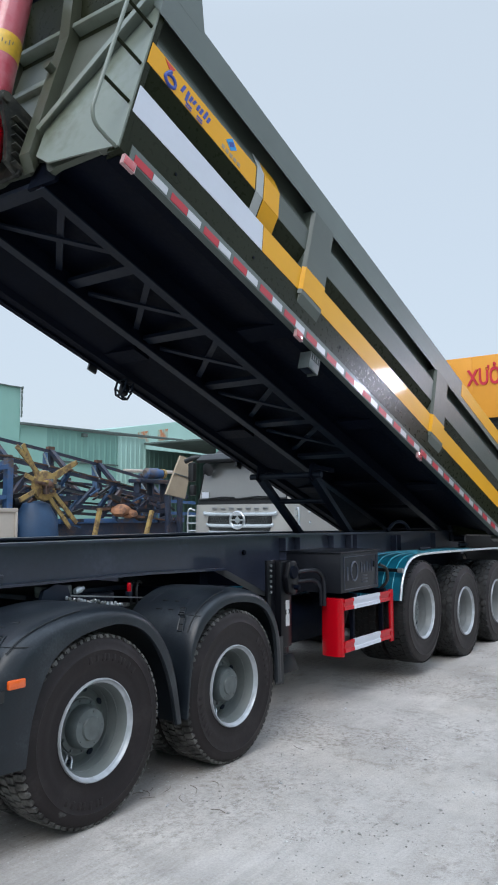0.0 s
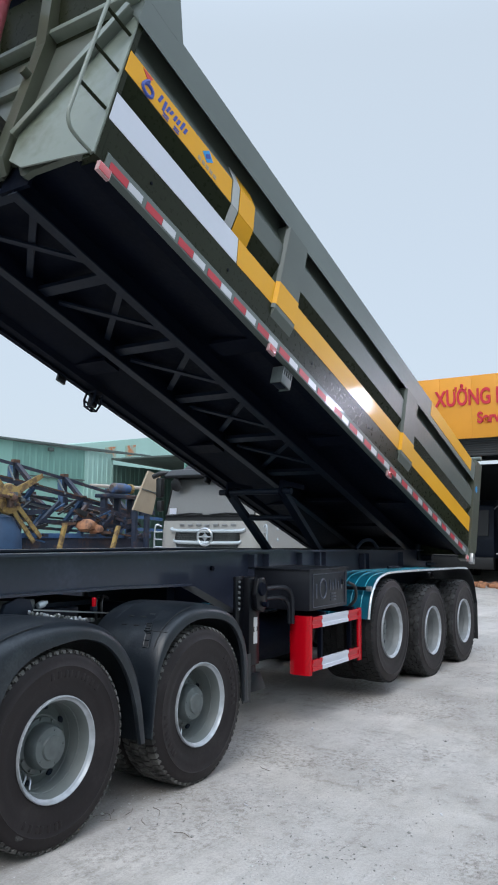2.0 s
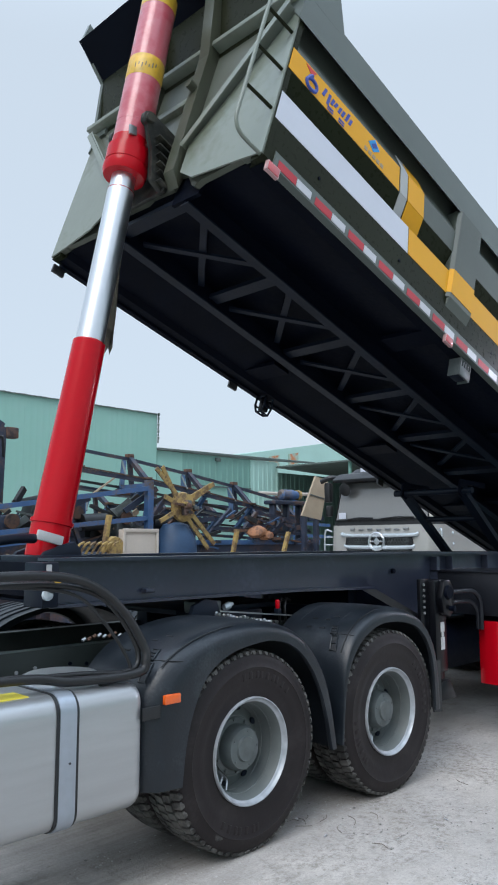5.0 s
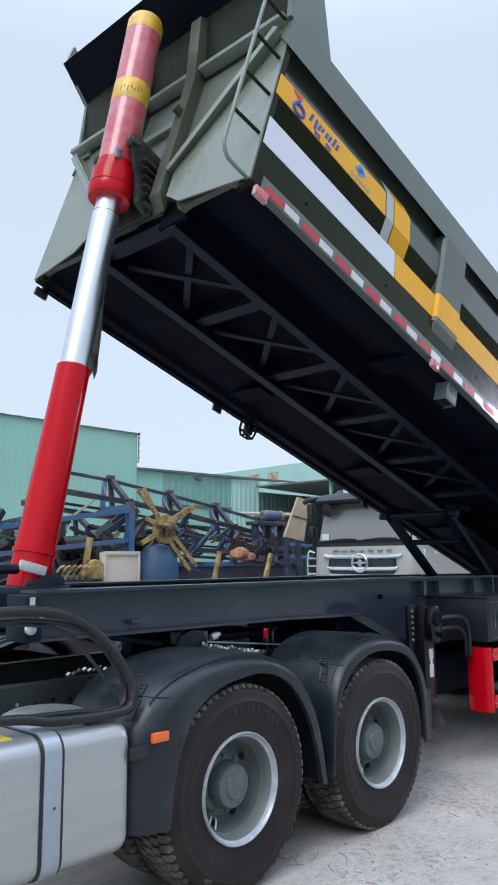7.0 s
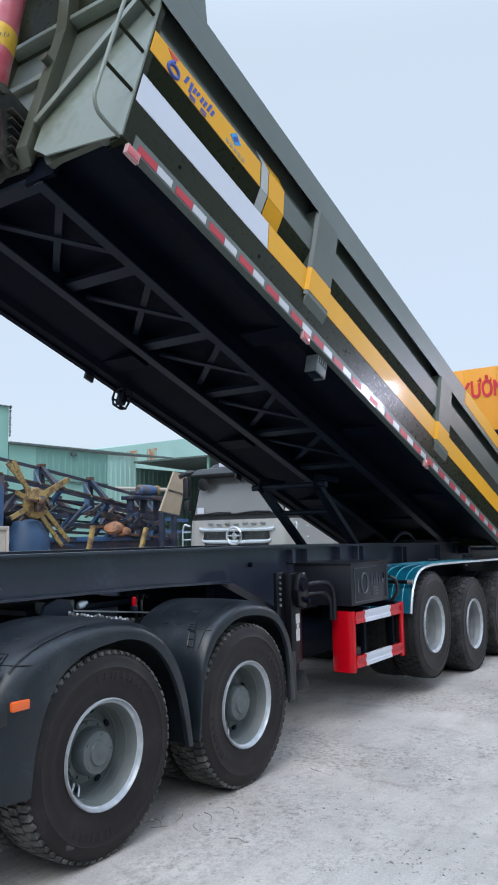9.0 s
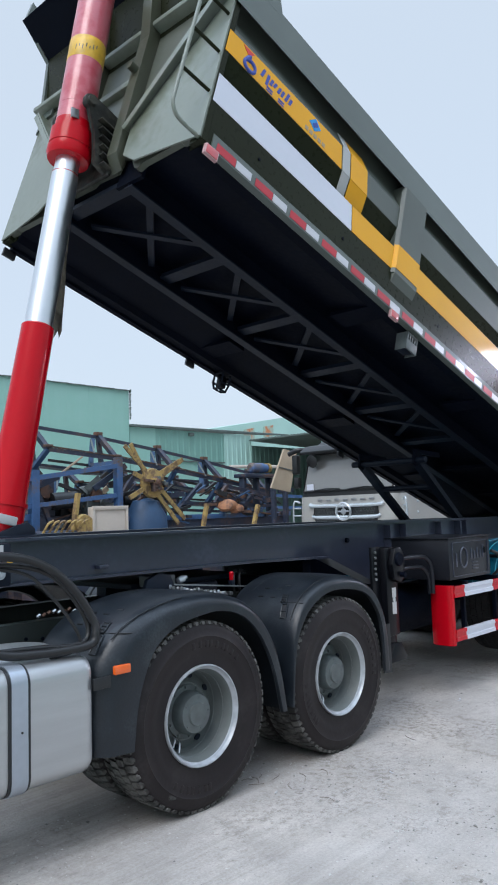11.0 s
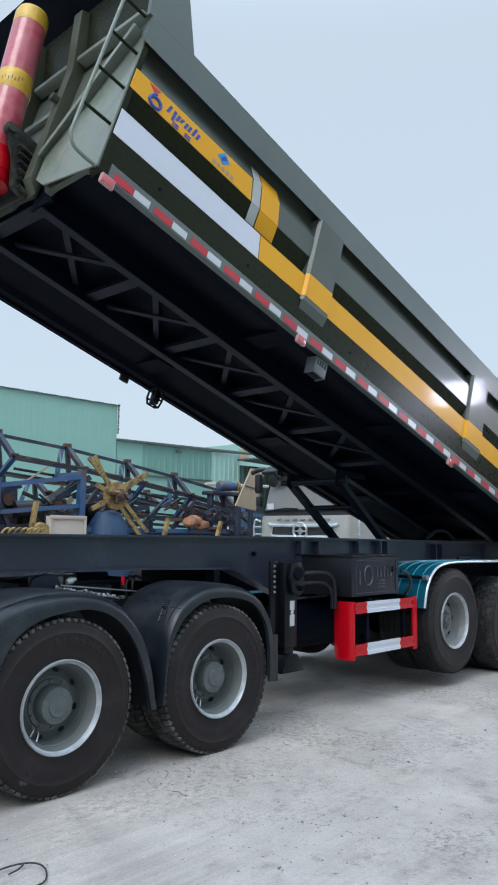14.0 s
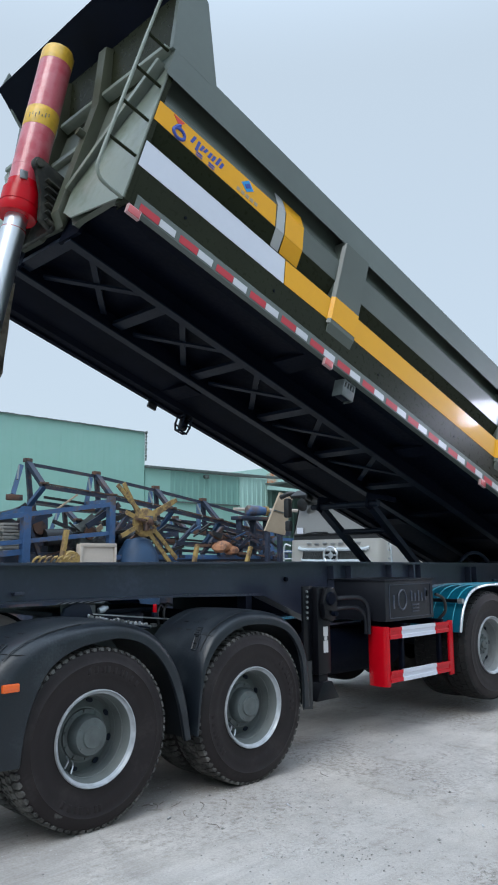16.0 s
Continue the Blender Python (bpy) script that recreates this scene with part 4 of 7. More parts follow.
# stay pipes, tool box, side guards
for dz, dy in ((0.0, 0.0), (-0.09, 0.03)):
    pts = curve_pts([(2.52, 0.24 + dy, 1.255 + dz), (2.80, 0.23 + dy, 1.26 + dz), (2.96, 0.22 + dy, 1.24 + dz), (3.04, 0.21 + dy, 1.15 + dz), (3.05, 0.21 + dy, 0.92)], 8)
    part("stay_pipe", tube(NB(), pts, 0.020, 12), BOXGREY, trailer)
for y0, y1 in ((0.075, 0.74), (1.76, 2.43)):
    f = y0 if y0 < 1 else y1
    s = -1 if y0 < 1 else 1
    bm = box(NB(), 3.13, 3.94, y0, y1, 1.03, 1.40, 0.006)
    tb = part("tool_box", bm, BOXGREY, trailer, "dark grey steel tool box with an embossed door")
    bm = NB()
    box(bm, 3.11, 3.96, y0 - 0.015, y1, 1.40, 1.412, 0.003)
    part("lid", bm, BOXGREY, tb)
    if s < 0:
        bm = NB()
        for a, b, c, d in ((3.19, 3.89, 1.055, 1.062), (3.19, 3.89, 1.358, 1.365), (3.19, 3.197, 1.055, 1.365), (3.883, 3.89, 1.055, 1.365)):
            box(bm, a, b, f - 0.006, f, c, d)
        part("door_rim", bm, FRAME, tb)
        bm = NB()
        box(bm, 3.25, 3.275, f - 0.006, f, 1.14, 1.27, 0.003)
        tube(bm, [(3.40 + 0.068 * math.cos(a), f - 0.003, 1.22 + 0.09 * math.sin(a)) for a in (radians(15 * i) for i in range(24))], 0.009, 6, True)
        for x, h in ((3.54, 0.10), (3.60, 0.075), (3.66, 0.10), (3.72, 0.075), (3.78, 0.12)):
            box(bm, x, x + 0.028, f - 0.006, f, 1.20, 1.20 + h, 0.004)
        for z in (1.10, 1.13, 1.16):
            box(bm, 3.56, 3.68, f - 0.006, f, z, z + 0.014, 0.002)
        part("embossed_mark", bm, FRAME, tb, "embossed plain mark")
        part("door_handle", box(NB(), 3.80, 3.83, f - 0.02, f, 1.24, 1.30, 0.004), BLACKGLOSS, tb)
for yy in (0.065,):
    s = -1 if yy < 1 else 1
    # wide rounded red end plate facing forwards, with two rails behind it
    bm = NB()
    q = [(3.21, yy - s * 0.225), (3.185, yy - s * 0.218), (3.165, yy - s * 0.19), (3.155, yy - s * 0.14), (3.152, yy - s * 0.08), (3.157, yy - s * 0.03), (3.172, yy - s * 0.006), (3.19, yy), (3.215, yy), (3.215, yy - s * 0.02), (3.21, yy - s * 0.05)]
    prism(bm, q, "z", 0.47, 1.0)
    g = part("side_guard", bm, RED, trailer, "glossy red side guard with red and white rails")
    part("end_post", box(NB(), 4.22, 4.30, yy - 0.012, yy + 0.012, 0.47, 1.0, 0.005), RED, g)
    for z in (0.94, 0.555):
        def ridged(k):
            q = []
            for dz in (-0.051, -0.019, -0.016, 0.016, 0.019, 0.051):
                q.append((yy + s * ((0.004 if abs(dz) < 0.018 else 0.012) + k), z + dz * (1 + k * 10)))
            return q + [(yy - s * (0.012 + k), z + 0.051), (yy - s * (0.012 + k), z - 0.051)]
        rail = part("rail", prism(NB(), ridged(0.0), "x", 3.21, 4.225), RED, g)
        part("white_band", prism(NB(), ridged(0.003), "x", 3.40, 3.97), WHITE, rail, "white band")
    for x in (3.45, 4.1):
        part("hanger", box(NB(), x, x + 0.05, min(yy, yy - s * 0.5), max(yy, yy - s * 0.5), 0.96, 1.02, 0.004), UNDER, g)
        part("drop_bar", box(NB(), x, x + 0.04, yy - s * 0.05 - 0.02, yy - s * 0.05 + 0.02, 0.55, 1.0, 0.004), UNDER, g)
    g.location += Vector((-0.050, 0, -0.015))
for y in (0.75, 1.75):
    part("air_tank", lathe(NB(), (2.75, y, 0.72), (4.1, y, 0.72), [(0, 0.05), (0.03, 0.16), (0.09, 0.22), (1.26, 0.22), (1.32, 0.16), (1.35, 0.05)], 28), UNDER, trailer, "black air tank")

# axles and wheels
for k, (x, z) in enumerate(((4.92, 0.69), (6.30, 0.552), (7.63, 0.552))):
    for y, spin, full in ((-0.02, 20 * k, True), (0.315, 5, False), (2.52, 9 + 20 * k, True), (2.185, 0, False)):
        wheel(trailer, x, z, y, "trailer", "hex" if k else "block", spin, full)
    part("axle", rod(NB(), (x, 0.2, z), (x, 2.3, z), 0.065), UNDER, trailer)
    for y in (0.78, 1.72):
        pts = [(x - 0.55, y, 0.86), (x - 0.25, y, z + 0.16), (x, y, z + 0.1), (x + 0.25, y, z + 0.16), (x + 0.55, y, 0.86)]
        bm = NB()
        for a, b in zip(pts, pts[1:]):
            beam(bm, a, b, 0.09, 0.07)
        part("leaf_spring", bm, UNDER, trailer)
        part("spring_hanger", box(NB(), x - 0.64, x - 0.52, y - 0.06, y + 0.06, 0.80, 1.05, 0.006), UNDER, trailer)

# dark inner walls behind the wheels
for y in (0.64, 1.84):
    part("inner_guard", prism(NB(), [(4.40, 0.95), (4.60, 1.22), (4.80, 1.28), (8.00, 1.24), (8.20, 1.05), (8.20, 0.85), (4.40, 0.85)], "y", y, y + 0.012), UNDER, trailer)
# blue mudguards over the trailer wheels
TG = [(4.30, 0.86), (4.37, 1.08), (4.52, 1.24), (4.75, 1.305), (5.2, 1.318), (6.6, 1.30), (7.75, 1.275), (8.05, 1.20), (8.25, 1.02), (8.36, 0.75)]
for y0, y1 in ((0.0, 0.60), (1.90, 2.5)):
    pts = resample(TG, 60)
    bm = NB()
    rows = []
    for k, (x, z) in enumerate(pts[:50]):
        a, b = pts[max(k - 1, 0)], pts[min(k + 1, 59)]
        t = Vector((b[0] - a[0], b[1] - a[1])).normalized()
        nx, nz = -t.y * 0.008, t.x * 0.008
        rows.append([bm.verts.new((x, y0, z)), bm.verts.new((x, y1, z)), bm.verts.new((x - nx, y1, z - nz)), bm.verts.new((x - nx, y0, z - nz))])
    for a, b in zip(rows, rows[1:]):
        for j in range(4):
            bm.faces.new((a[j], a[(j + 1) % 4], b[(j + 1) % 4], b[j]))
    bm.faces.new(rows[0])
    bm.faces.new(rows[-1][::-1])
    g = part("wheel_cover", bm, BLUEMETAL, trailer, "glossy blue metal wheel cover with pale stripes", sharp=60)
    f = y0 if y0 < 1 else y1
    s = -1 if y0 < 1 else 1
    tail = pts[49:]
    bm = NB()
    prism(bm, [*tail, *[(x - 0.008, z - 0.008) for x, z in tail[::-1]]], "y", y0 + 0.001, y1 - 0.001)
    part("rear_cover", bm, CABBLACK, g, "black rubber tail of the wheel cover")
    part("edge_trim", tube(NB(), [(x, f + s * 0.004, z) for x, z in pts[:50]], 0.014, 8), TRIMSILVER, g, "silver edge trim")
    for y in (0.10, 0.22, 0.34, 0.46):
        yy = y if s < 0 else 2.5 - y
        part("pinstripe", tube(NB(), [(x, yy, z + 0.001) for x, z in pts[:40]], 0.005, 6), CYAN, g, "pale cyan stripe")
    part("rear_flap", box(NB(), 8.355, 8.37, y0 + 0.0, y1, 0.22, 0.78, 0.002), CABBLACK, g, "black rubber flap")
    part("support_bar", rod(NB(), (4.36, f - s * 0.02, 1.17), (4.36, f - s * 0.72, 1.17), 0.02, 12), BLACKGLOSS, g)
    part("support_bar", rod(NB(), (4.36, f + s * 0.012, 1.17), (4.36, f - s * 0.04, 1.17), 0.027, 12), STEEL, g)
    for x in (5.6, 7.0):
        part("bar_end", rod(NB(), (x, f - s * 0.3, 1.345), (x + 0.35, f - s * 0.3, 1.34), 0.016, 10), UNDERRIB, g)
pts = curve_pts([(4.02, 0.10, 1.25), (4.12, 0.07, 1.20), (4.16, 0.08, 1.08), (4.14, 0.16, 0.98)], 8)
part("air_hose", tube(NB(), pts, 0.016, 10), HOSE, trailer)

# ---- semi-trailer: tipping body, raised about its rear hinge ----
# u runs from front to rear, v across, w upwards, all along the tilted body
BODY = pose(0.209, 0, 4.042, 0, 18.49, 0)
LEN, WID, RAIL0, RAIL1 = 8.15, 2.5, 1.155, 1.445
BAND0, BAND1 = 0.735, 0.945


def mirror_v(bm):
    for v in bm.verts:
        v.co.y = WID - v.co.y
    return bm


def bpart(name, bm, material, parent=None, label="", sharp=30):
    return part(name, bm, material, parent or trailer, label, BODY, sharp)


for side in (0, 1):
    fl = mirror_v if side else (lambda q: q)
    # wall: proud lower band, groove with an overhanging face, proud middle band, then sloping back under the rail
    wall = None
    for u0, u1, bt in ((-0.06, 2.27, BAND1), (2.27, 5.36, 1.0), (5.36, LEN, 1.0)):
        bm = NB()
        prism(bm, [(0.0, 0.0), (0.0, 0.54), (0.006, 0.548), (0.055, 0.552), (0.058, 0.60), (0.003, BAND0 - 0.006), (0.0, BAND0), (0.0, bt), (0.10, bt + 0.19), (0.10, 1.36), (0.16, 1.36), (0.16, 0.0)], "x", u0, u1)
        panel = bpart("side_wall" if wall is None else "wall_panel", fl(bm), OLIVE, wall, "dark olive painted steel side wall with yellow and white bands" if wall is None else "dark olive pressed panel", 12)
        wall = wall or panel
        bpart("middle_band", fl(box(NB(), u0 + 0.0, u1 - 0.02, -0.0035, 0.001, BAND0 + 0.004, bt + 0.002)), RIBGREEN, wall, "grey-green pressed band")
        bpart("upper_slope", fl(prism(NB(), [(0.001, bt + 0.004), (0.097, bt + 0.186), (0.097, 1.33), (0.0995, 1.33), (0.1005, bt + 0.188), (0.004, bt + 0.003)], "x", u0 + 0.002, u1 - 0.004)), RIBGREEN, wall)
    bpart("front_edge", fl(box(NB(), -0.101, -0.062, -0.002, 0.12, 0.0, RAIL0 + 0.03)), OLIVE, wall)
    for u0, u1 in ((2.07, 2.46), (5.16, 5.57)):
        bm = NB()
        c = [(u0, 0.0), (u0 + 0.022, -0.032), (u1 - 0.022, -0.032), (u1, 0.0), (u1, 0.12), (u0, 0.12)]
        prism(bm, c, "z", 0.30, RAIL0 + 0.012)
        hexa(bm, [(u0 + 0.02, 0.0, 0.22), (u1 - 0.02, 0.0, 0.22), (u1, 0.12, 0.22), (u0, 0.12, 0.22), (u0 + 0.022, -0.032, 0.30), (u1 - 0.022, -0.032, 0.30), (u1, 0.12, 0.30), (u0, 0.12, 0.30)])
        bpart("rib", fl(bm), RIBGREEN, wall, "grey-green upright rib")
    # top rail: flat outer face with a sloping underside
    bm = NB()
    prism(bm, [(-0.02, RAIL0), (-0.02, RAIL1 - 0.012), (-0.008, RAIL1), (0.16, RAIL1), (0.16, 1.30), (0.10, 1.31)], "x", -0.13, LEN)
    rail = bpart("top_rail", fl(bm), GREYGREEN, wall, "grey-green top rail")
    if not side:
        bpart("yellow_film", box(NB(), 6.05, 7.92, -0.0245, -0.0205, 1.235, 1.43), YELLOW, rail, "yellow film on the rear of the rail")
    # lower lip with reflective tape
    bm = NB()
    prism(bm, [(-0.012, -0.028), (-0.012, 0.085), (0.0, 0.10), (0.05, 0.10), (0.05, -0.028)], "x", -0.02, LEN)
    lip = bpart("lower_lip", fl(bm), GREYGREEN if not side else UNDER, wall, "grey lower lip" if not side else "black lower lip")
    if not side:
        u, k = 0.02, 0
        while u < LEN - 0.2:
            n = 0.18 if k % 2 == 0 else 0.15
            bpart("tape_piece", box(NB(), u, u + n, -0.0155, -0.0125, -0.015, 0.045), TAPERED if k % 2 == 0 else TAPEWHITE, lip)
            u += n + (0.006 if k % 2 == 0 else 0.045)
            k += 1
    # marker lamps and guarded work lamps under the lip
    for u in (-0.07, 2.135, 4.90, 8.05):
        bm = box(NB(), u, u + 0.115, -0.022, 0.006, -0.092, -0.020, 0.002)
        lamp = bpart("marker_lamp", fl(bm), LAMPBODY if not side else CABBLACK, None, "red and white marker lamp")
        bpart("lens", fl(box(NB(), u + 0.008, u + 0.107, -0.027, -0.020, -0.085, -0.027, 0.002)), LENS, lamp, "red ribbed lens")
    if side:
        # seen against the sky: a small lamp in an open six-sided bracket
        guard = bpart("work_lamp", mirror_v(box(NB(), 2.545, 2.635, 0.062, 0.140, -0.185, -0.055, 0.018)), BLACKGLOSS, None, "black work lamp in an open steel bracket")
        hexagon = [(0.035, -0.030), (0.028, -0.130), (0.062, -0.205), (0.132, -0.212), (0.165, -0.140), (0.160, -0.030)]
        for u in (2.535, 2.645):
            bpart("bracket_hoop", mirror_v(tube(NB(), [(u, v, w) for v, w in hexagon], 0.013, 6, True)), UNDERRIB, guard)
        for v, w in hexagon[1:5]:
            bpart("bracket_bar", mirror_v(rod(NB(), (2.535, v, w), (2.645, v, w), 0.011, 6)), UNDERRIB, guard)
        bpart("lamp_arm", mirror_v(rod(NB(), (2.585, 0.10, -0.09), (2.585, 0.10, -0.026), 0.012, 8)), UNDER, guard)
    else:
        bm = box(NB(), 2.50, 2.64, 0.06, 0.15, -0.19, -0.03, 0.01)
        guard = bpart("work_lamp", bm, UNDERRIB, None, "dark work lamp behind a slotted steel guard")
        for q in range(5):
            bpart("guard_bar", box(NB(), 2.485 + q * 0.0375, 2.501 + q * 0.0375, 0.026, 0.040, -0.115, -0.065), HUB, guard)
        for w0, w1 in ((-0.205, -0.115), (-0.065, -0.045)):
            bpart("guard_strip", box(NB(), 2.482, 2.652, 0.026, 0.040, w0, w1, 0.003), HUB, guard)
        for u0 in (2.482, 2.646):
            bpart("guard_cheek", box(NB(), u0, u0 + 0.006, 0.041, 0.14, -0.205, -0.045), HUB, guard)
        bpart("mounting_bolt", rod(NB(), (2.60, 0.05, -0.045), (2.60, 0.05, -0.028), 0.010, 8), STEEL, guard)

    # wing beside the front hood
    bm = NB()
    prism(bm, [(-0.16, 1.40), (-0.25, 1.88), (-0.57, 2.10), (-0.56, 2.32), (0.0, 2.05), (0.30, 1.43), (0.26, 1.40)], "y", -0.0206, 0.02)
    bpart("front_wing", fl(bm), GREYGREEN, None, "grey-green hood side plate")
    # rear post
    bm = NB()
    prism(bm, [(LEN - 0.02, -0.06), (LEN - 0.02, 1.50), (LEN + 0.30, 1.54), (LEN + 0.30, 0.16), (LEN + 0.12, -0.06)], "y", -0.03, 0.14)
    post = bpart("rear_post", fl(bm), SIDEGREEN, None, "olive rear corner post")
    bpart("hinge_pin", rod(NB(), (LEN + 0.10, -0.07 if not side else WID - 0.14, 1.57), (LEN + 0.10, 0.14 if not side else WID + 0.07, 1.57), 0.035, 16), GREYGREEN, post)
    bpart("latch", box(NB(), LEN + 0.02, LEN + 0.14, -0.07 if not side else WID, 0.0 if not side else WID + 0.07, -0.10, 0.04, 0.01), STEEL, post)
    if not side:
        bpart("round_sticker", rod(NB(), (LEN + 0.09, -0.034, 1.06), (LEN + 0.09, -0.03, 1.06), 0.05, 20), SKYBLUE, post, "round blue sticker")

    # coloured bands of film
    if side:
        continue
    k = -0.0035
    bpart("white_band", prism(NB(), [(-0.095, 0.315), (-0.095, 0.537), (1.436, 0.537), (1.482, 0.325)], "y", k, 0.0), WHITE, wall, "white film band")
    bpart("yellow_band", prism(NB(), [(-0.10, 0.740), (-0.10, 0.915), (1.195, 0.938), (1.238, 0.741)], "y", k - 0.003, k), YELLOW, wall, "yellow film band with plain marks")
    # bands that fold over the groove, the middle band and the sloping face above
    for a, b, mtl, nm in ((0.0, 0.098, SILVERFILM, "silver_band"), (0.112, 0.345, YELLOW, "yellow_band")):
        bm = NB()
        kk = 0.0075
        fold = [(0.603, 0.0575, 1.285), (BAND0 - 0.006, 0.0, 1.250), (BAND0, -kk + 0.002, 1.248), (BAND1, -kk + 0.002, 1.204), (BAND1 + 0.165, 0.082, 1.208)]
        rows = []
        for i, (w, v, u) in enumerate(fold):
            n = (-kk * 0.7, -kk * 0.5) if i == 0 else (-kk, 0.0) if i < 4 and i else (-kk * 0.8, kk * 0.4)
            rows.append([bm.verts.new((u + e, v + m_ * n[0], w + m_ * n[1])) for m_, e in ((0.3, a), (0.3, b), (1, b), (1, a))])
        for p, q in zip(rows, rows[1:]):
            for j in range(4):
                bm.faces.new((p[j], p[(j + 1) % 4], q[(j + 1) % 4], q[j]))
        bm.faces.new(rows[0])
        bm.faces.new(rows[-1][::-1])
        bpart(nm, bm, mtl, wall, sharp=10)
    bpart("yellow_band", prism(NB(), [(1.492, 0.325), (1.446, 0.537), (2.08, 0.545), (2.08, 0.335)], "y", k, 0.0), YELLOW, wall)
    for u0, u1 in ((2.455, 5.17), (5.565, 8.11)):
        bpart("yellow_band", box(NB(), u0, u1, k, 0.0, 0.345, 0.57), YELLOW, wall)
    for u0, u1 in ((2.07, 2.46), (5.16, 5.57)):
        bm = NB()
        c = [(u0, k), (u0 + 0.022, -0.032 + k), (u1 - 0.022, -0.032 + k), (u1, k), (u1, k + 0.002), (u1 - 0.023, -0.032 + 0.0005), (u0 + 0.023, -0.032 + 0.0005), (u0, k + 0.002)]
        prism(bm, c, "z", 0.345, 0.57)
        bpart("yellow_band", bm, YELLOW, wall)
    for u, w in ((0.40, 0.205), (1.40, 0.20), (2.90, 0.21), (4.3, 0.21), (6.2, 0.21)):
        bpart("bolt_head", rod(NB(), (u, -0.006, w), (u, 0.001, w), 0.012, 8), UNDER, wall)
    # plain shapes standing for the maker's marks
    m2 = -0.0095
    drop = [(0.128 + 0.054 * math.cos(q), -0.006, 0.792 + 0.040 * math.sin(q)) for q in (radians(150 + i * 15) for i in range(25))]
    bpart("round_mark", tube(NB(), [(0.120, -0.006, 0.862), (0.098, -0.006, 0.842)] + drop, 0.015, 6), LOGOBLUE, wall, "blue ring mark with a short tail")
    bpart("red_mark", prism(NB(), [(0.035, 0.905), (0.150, 0.908), (0.112, 0.862), (0.090, 0.868)], "y", m2, k - 0.003), LOGORED, wall, "red wedge mark")
    for u, tall, low in ((0.235, 0.070, 0.0), (0.285, 0.062, -0.03), (0.332, 0.055, 0.0), (0.372, 0.055, 0.012), (0.418, 0.055, 0.0), (0.456, 0.055, 0.0), (0.502, 0.078, 0.0), (0.545, 0.055, 0.0)):
        bpart("word_bar", prism(NB(), [(u - low * 0.3, 0.812 + low), (u + tall * 0.30, 0.812 + tall), (u + tall * 0.30 + 0.026, 0.812 + tall), (u + 0.026 - low * 0.3, 0.812 + low)], "y", m2, k - 0.003), LOGOBLUE, wall, "blue slanted bar")
    for u in (0.315, 0.445):
        for w in (0.748, 0.770):
            bpart("sign_bar", box(NB(), u, u + 0.064, m2, k - 0.003, w, w + 0.013), LOGOBLUE, wall)
    bm = NB()
    prism(bm, [(0.79, 0.86), (0.855, 0.925), (0.93, 0.87), (0.865, 0.815)], "y", m2, k - 0.003)
    bpart("blue_diamond", bm, SKYBLUE, wall, "blue diamond mark")
    bpart("diamond_heart", prism(NB(), [(0.825, 0.862), (0.87, 0.90), (0.895, 0.872), (0.85, 0.838)], "y", m2 - 0.002, m2), LOGOBLUE, wall)
    for q in range(5):
        bpart("pale_bar", box(NB(), 0.76 + q * 0.052, 0.795 + q * 0.052, m2, k - 0.003, 0.765, 0.796), TAN, wall)

# front wall with posts and ribs; the recessed panel's shade is in its darker colour
bm = NB()
prism(bm, [(0.004, 0.0), (0.03, 0.03), (0.20, 0.045), (0.22, 0.06), (0.60, 0.055), (0.66, 0.03), (0.70, 0.05), (0.80, 0.20), (0.90, 0.22), (0.94, 0.12), (1.20, 0.14), (1.24, 0.11), (1.56, 0.12), (1.60, 0.22), (1.70, 0.20), (1.80, 0.05), (1.84, 0.03), (1.90, 0.055), (2.28, 0.06), (2.30, 0.045), (2.47, 0.03), (2.496, 0.0), (2.496, 1.35), (0.004, 1.35)], "x", -0.105, -0.06)
fw = bpart("front_wall", bm, FRONTSHADE, None, "pale grey-green front wall with welded ribs")
# upper wall takes the dark olive to stand for shade under the hood
bm = NB()
hexa(bm, [(-0.105, 0.022, 1.34), (-0.06, 0.022, 1.34), (-0.06, 2.478, 1.34), (-0.105, 2.478, 1.34), (-0.255, 0.022, 1.90), (-0.22, 0.022, 1.92), (-0.22, 2.478, 1.92), (-0.255, 2.478, 1.90)])
bpart("upper_wall", bm, OLIVE, fw, "upper wall plate, coloured dark for shade")
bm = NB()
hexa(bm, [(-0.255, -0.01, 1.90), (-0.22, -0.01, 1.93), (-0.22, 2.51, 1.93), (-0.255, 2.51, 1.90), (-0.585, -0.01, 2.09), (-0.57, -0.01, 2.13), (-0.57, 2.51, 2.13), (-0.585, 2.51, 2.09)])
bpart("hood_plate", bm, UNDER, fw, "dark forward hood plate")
for v in (0.92, 1.58):
    bm = NB()
    prism(bm, [(-0.10, 0.10), (-0.19, 0.20), (-0.20, 1.30), (-0.32, 1.84), (-0.25, 1.88), (-0.10, 1.34)], "y", v - 0.055, v + 0.055, 0.004)
    bpart("post", bm, SIDEGREEN, fw, "olive upright post")
for a, b in ((0.03, 0.862), (0.978, 1.522), (1.638, 2.57)):
    bm = NB()
    prism(bm, [(-0.11, 1.375), (-0.20, 1.385), (-0.207, 1.42), (-0.13, 1.44)], "y", a, b, 0.003)
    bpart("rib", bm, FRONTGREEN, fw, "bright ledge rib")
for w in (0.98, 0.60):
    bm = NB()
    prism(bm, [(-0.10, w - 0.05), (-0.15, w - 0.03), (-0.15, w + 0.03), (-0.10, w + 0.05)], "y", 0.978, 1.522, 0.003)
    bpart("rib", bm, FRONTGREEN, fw)
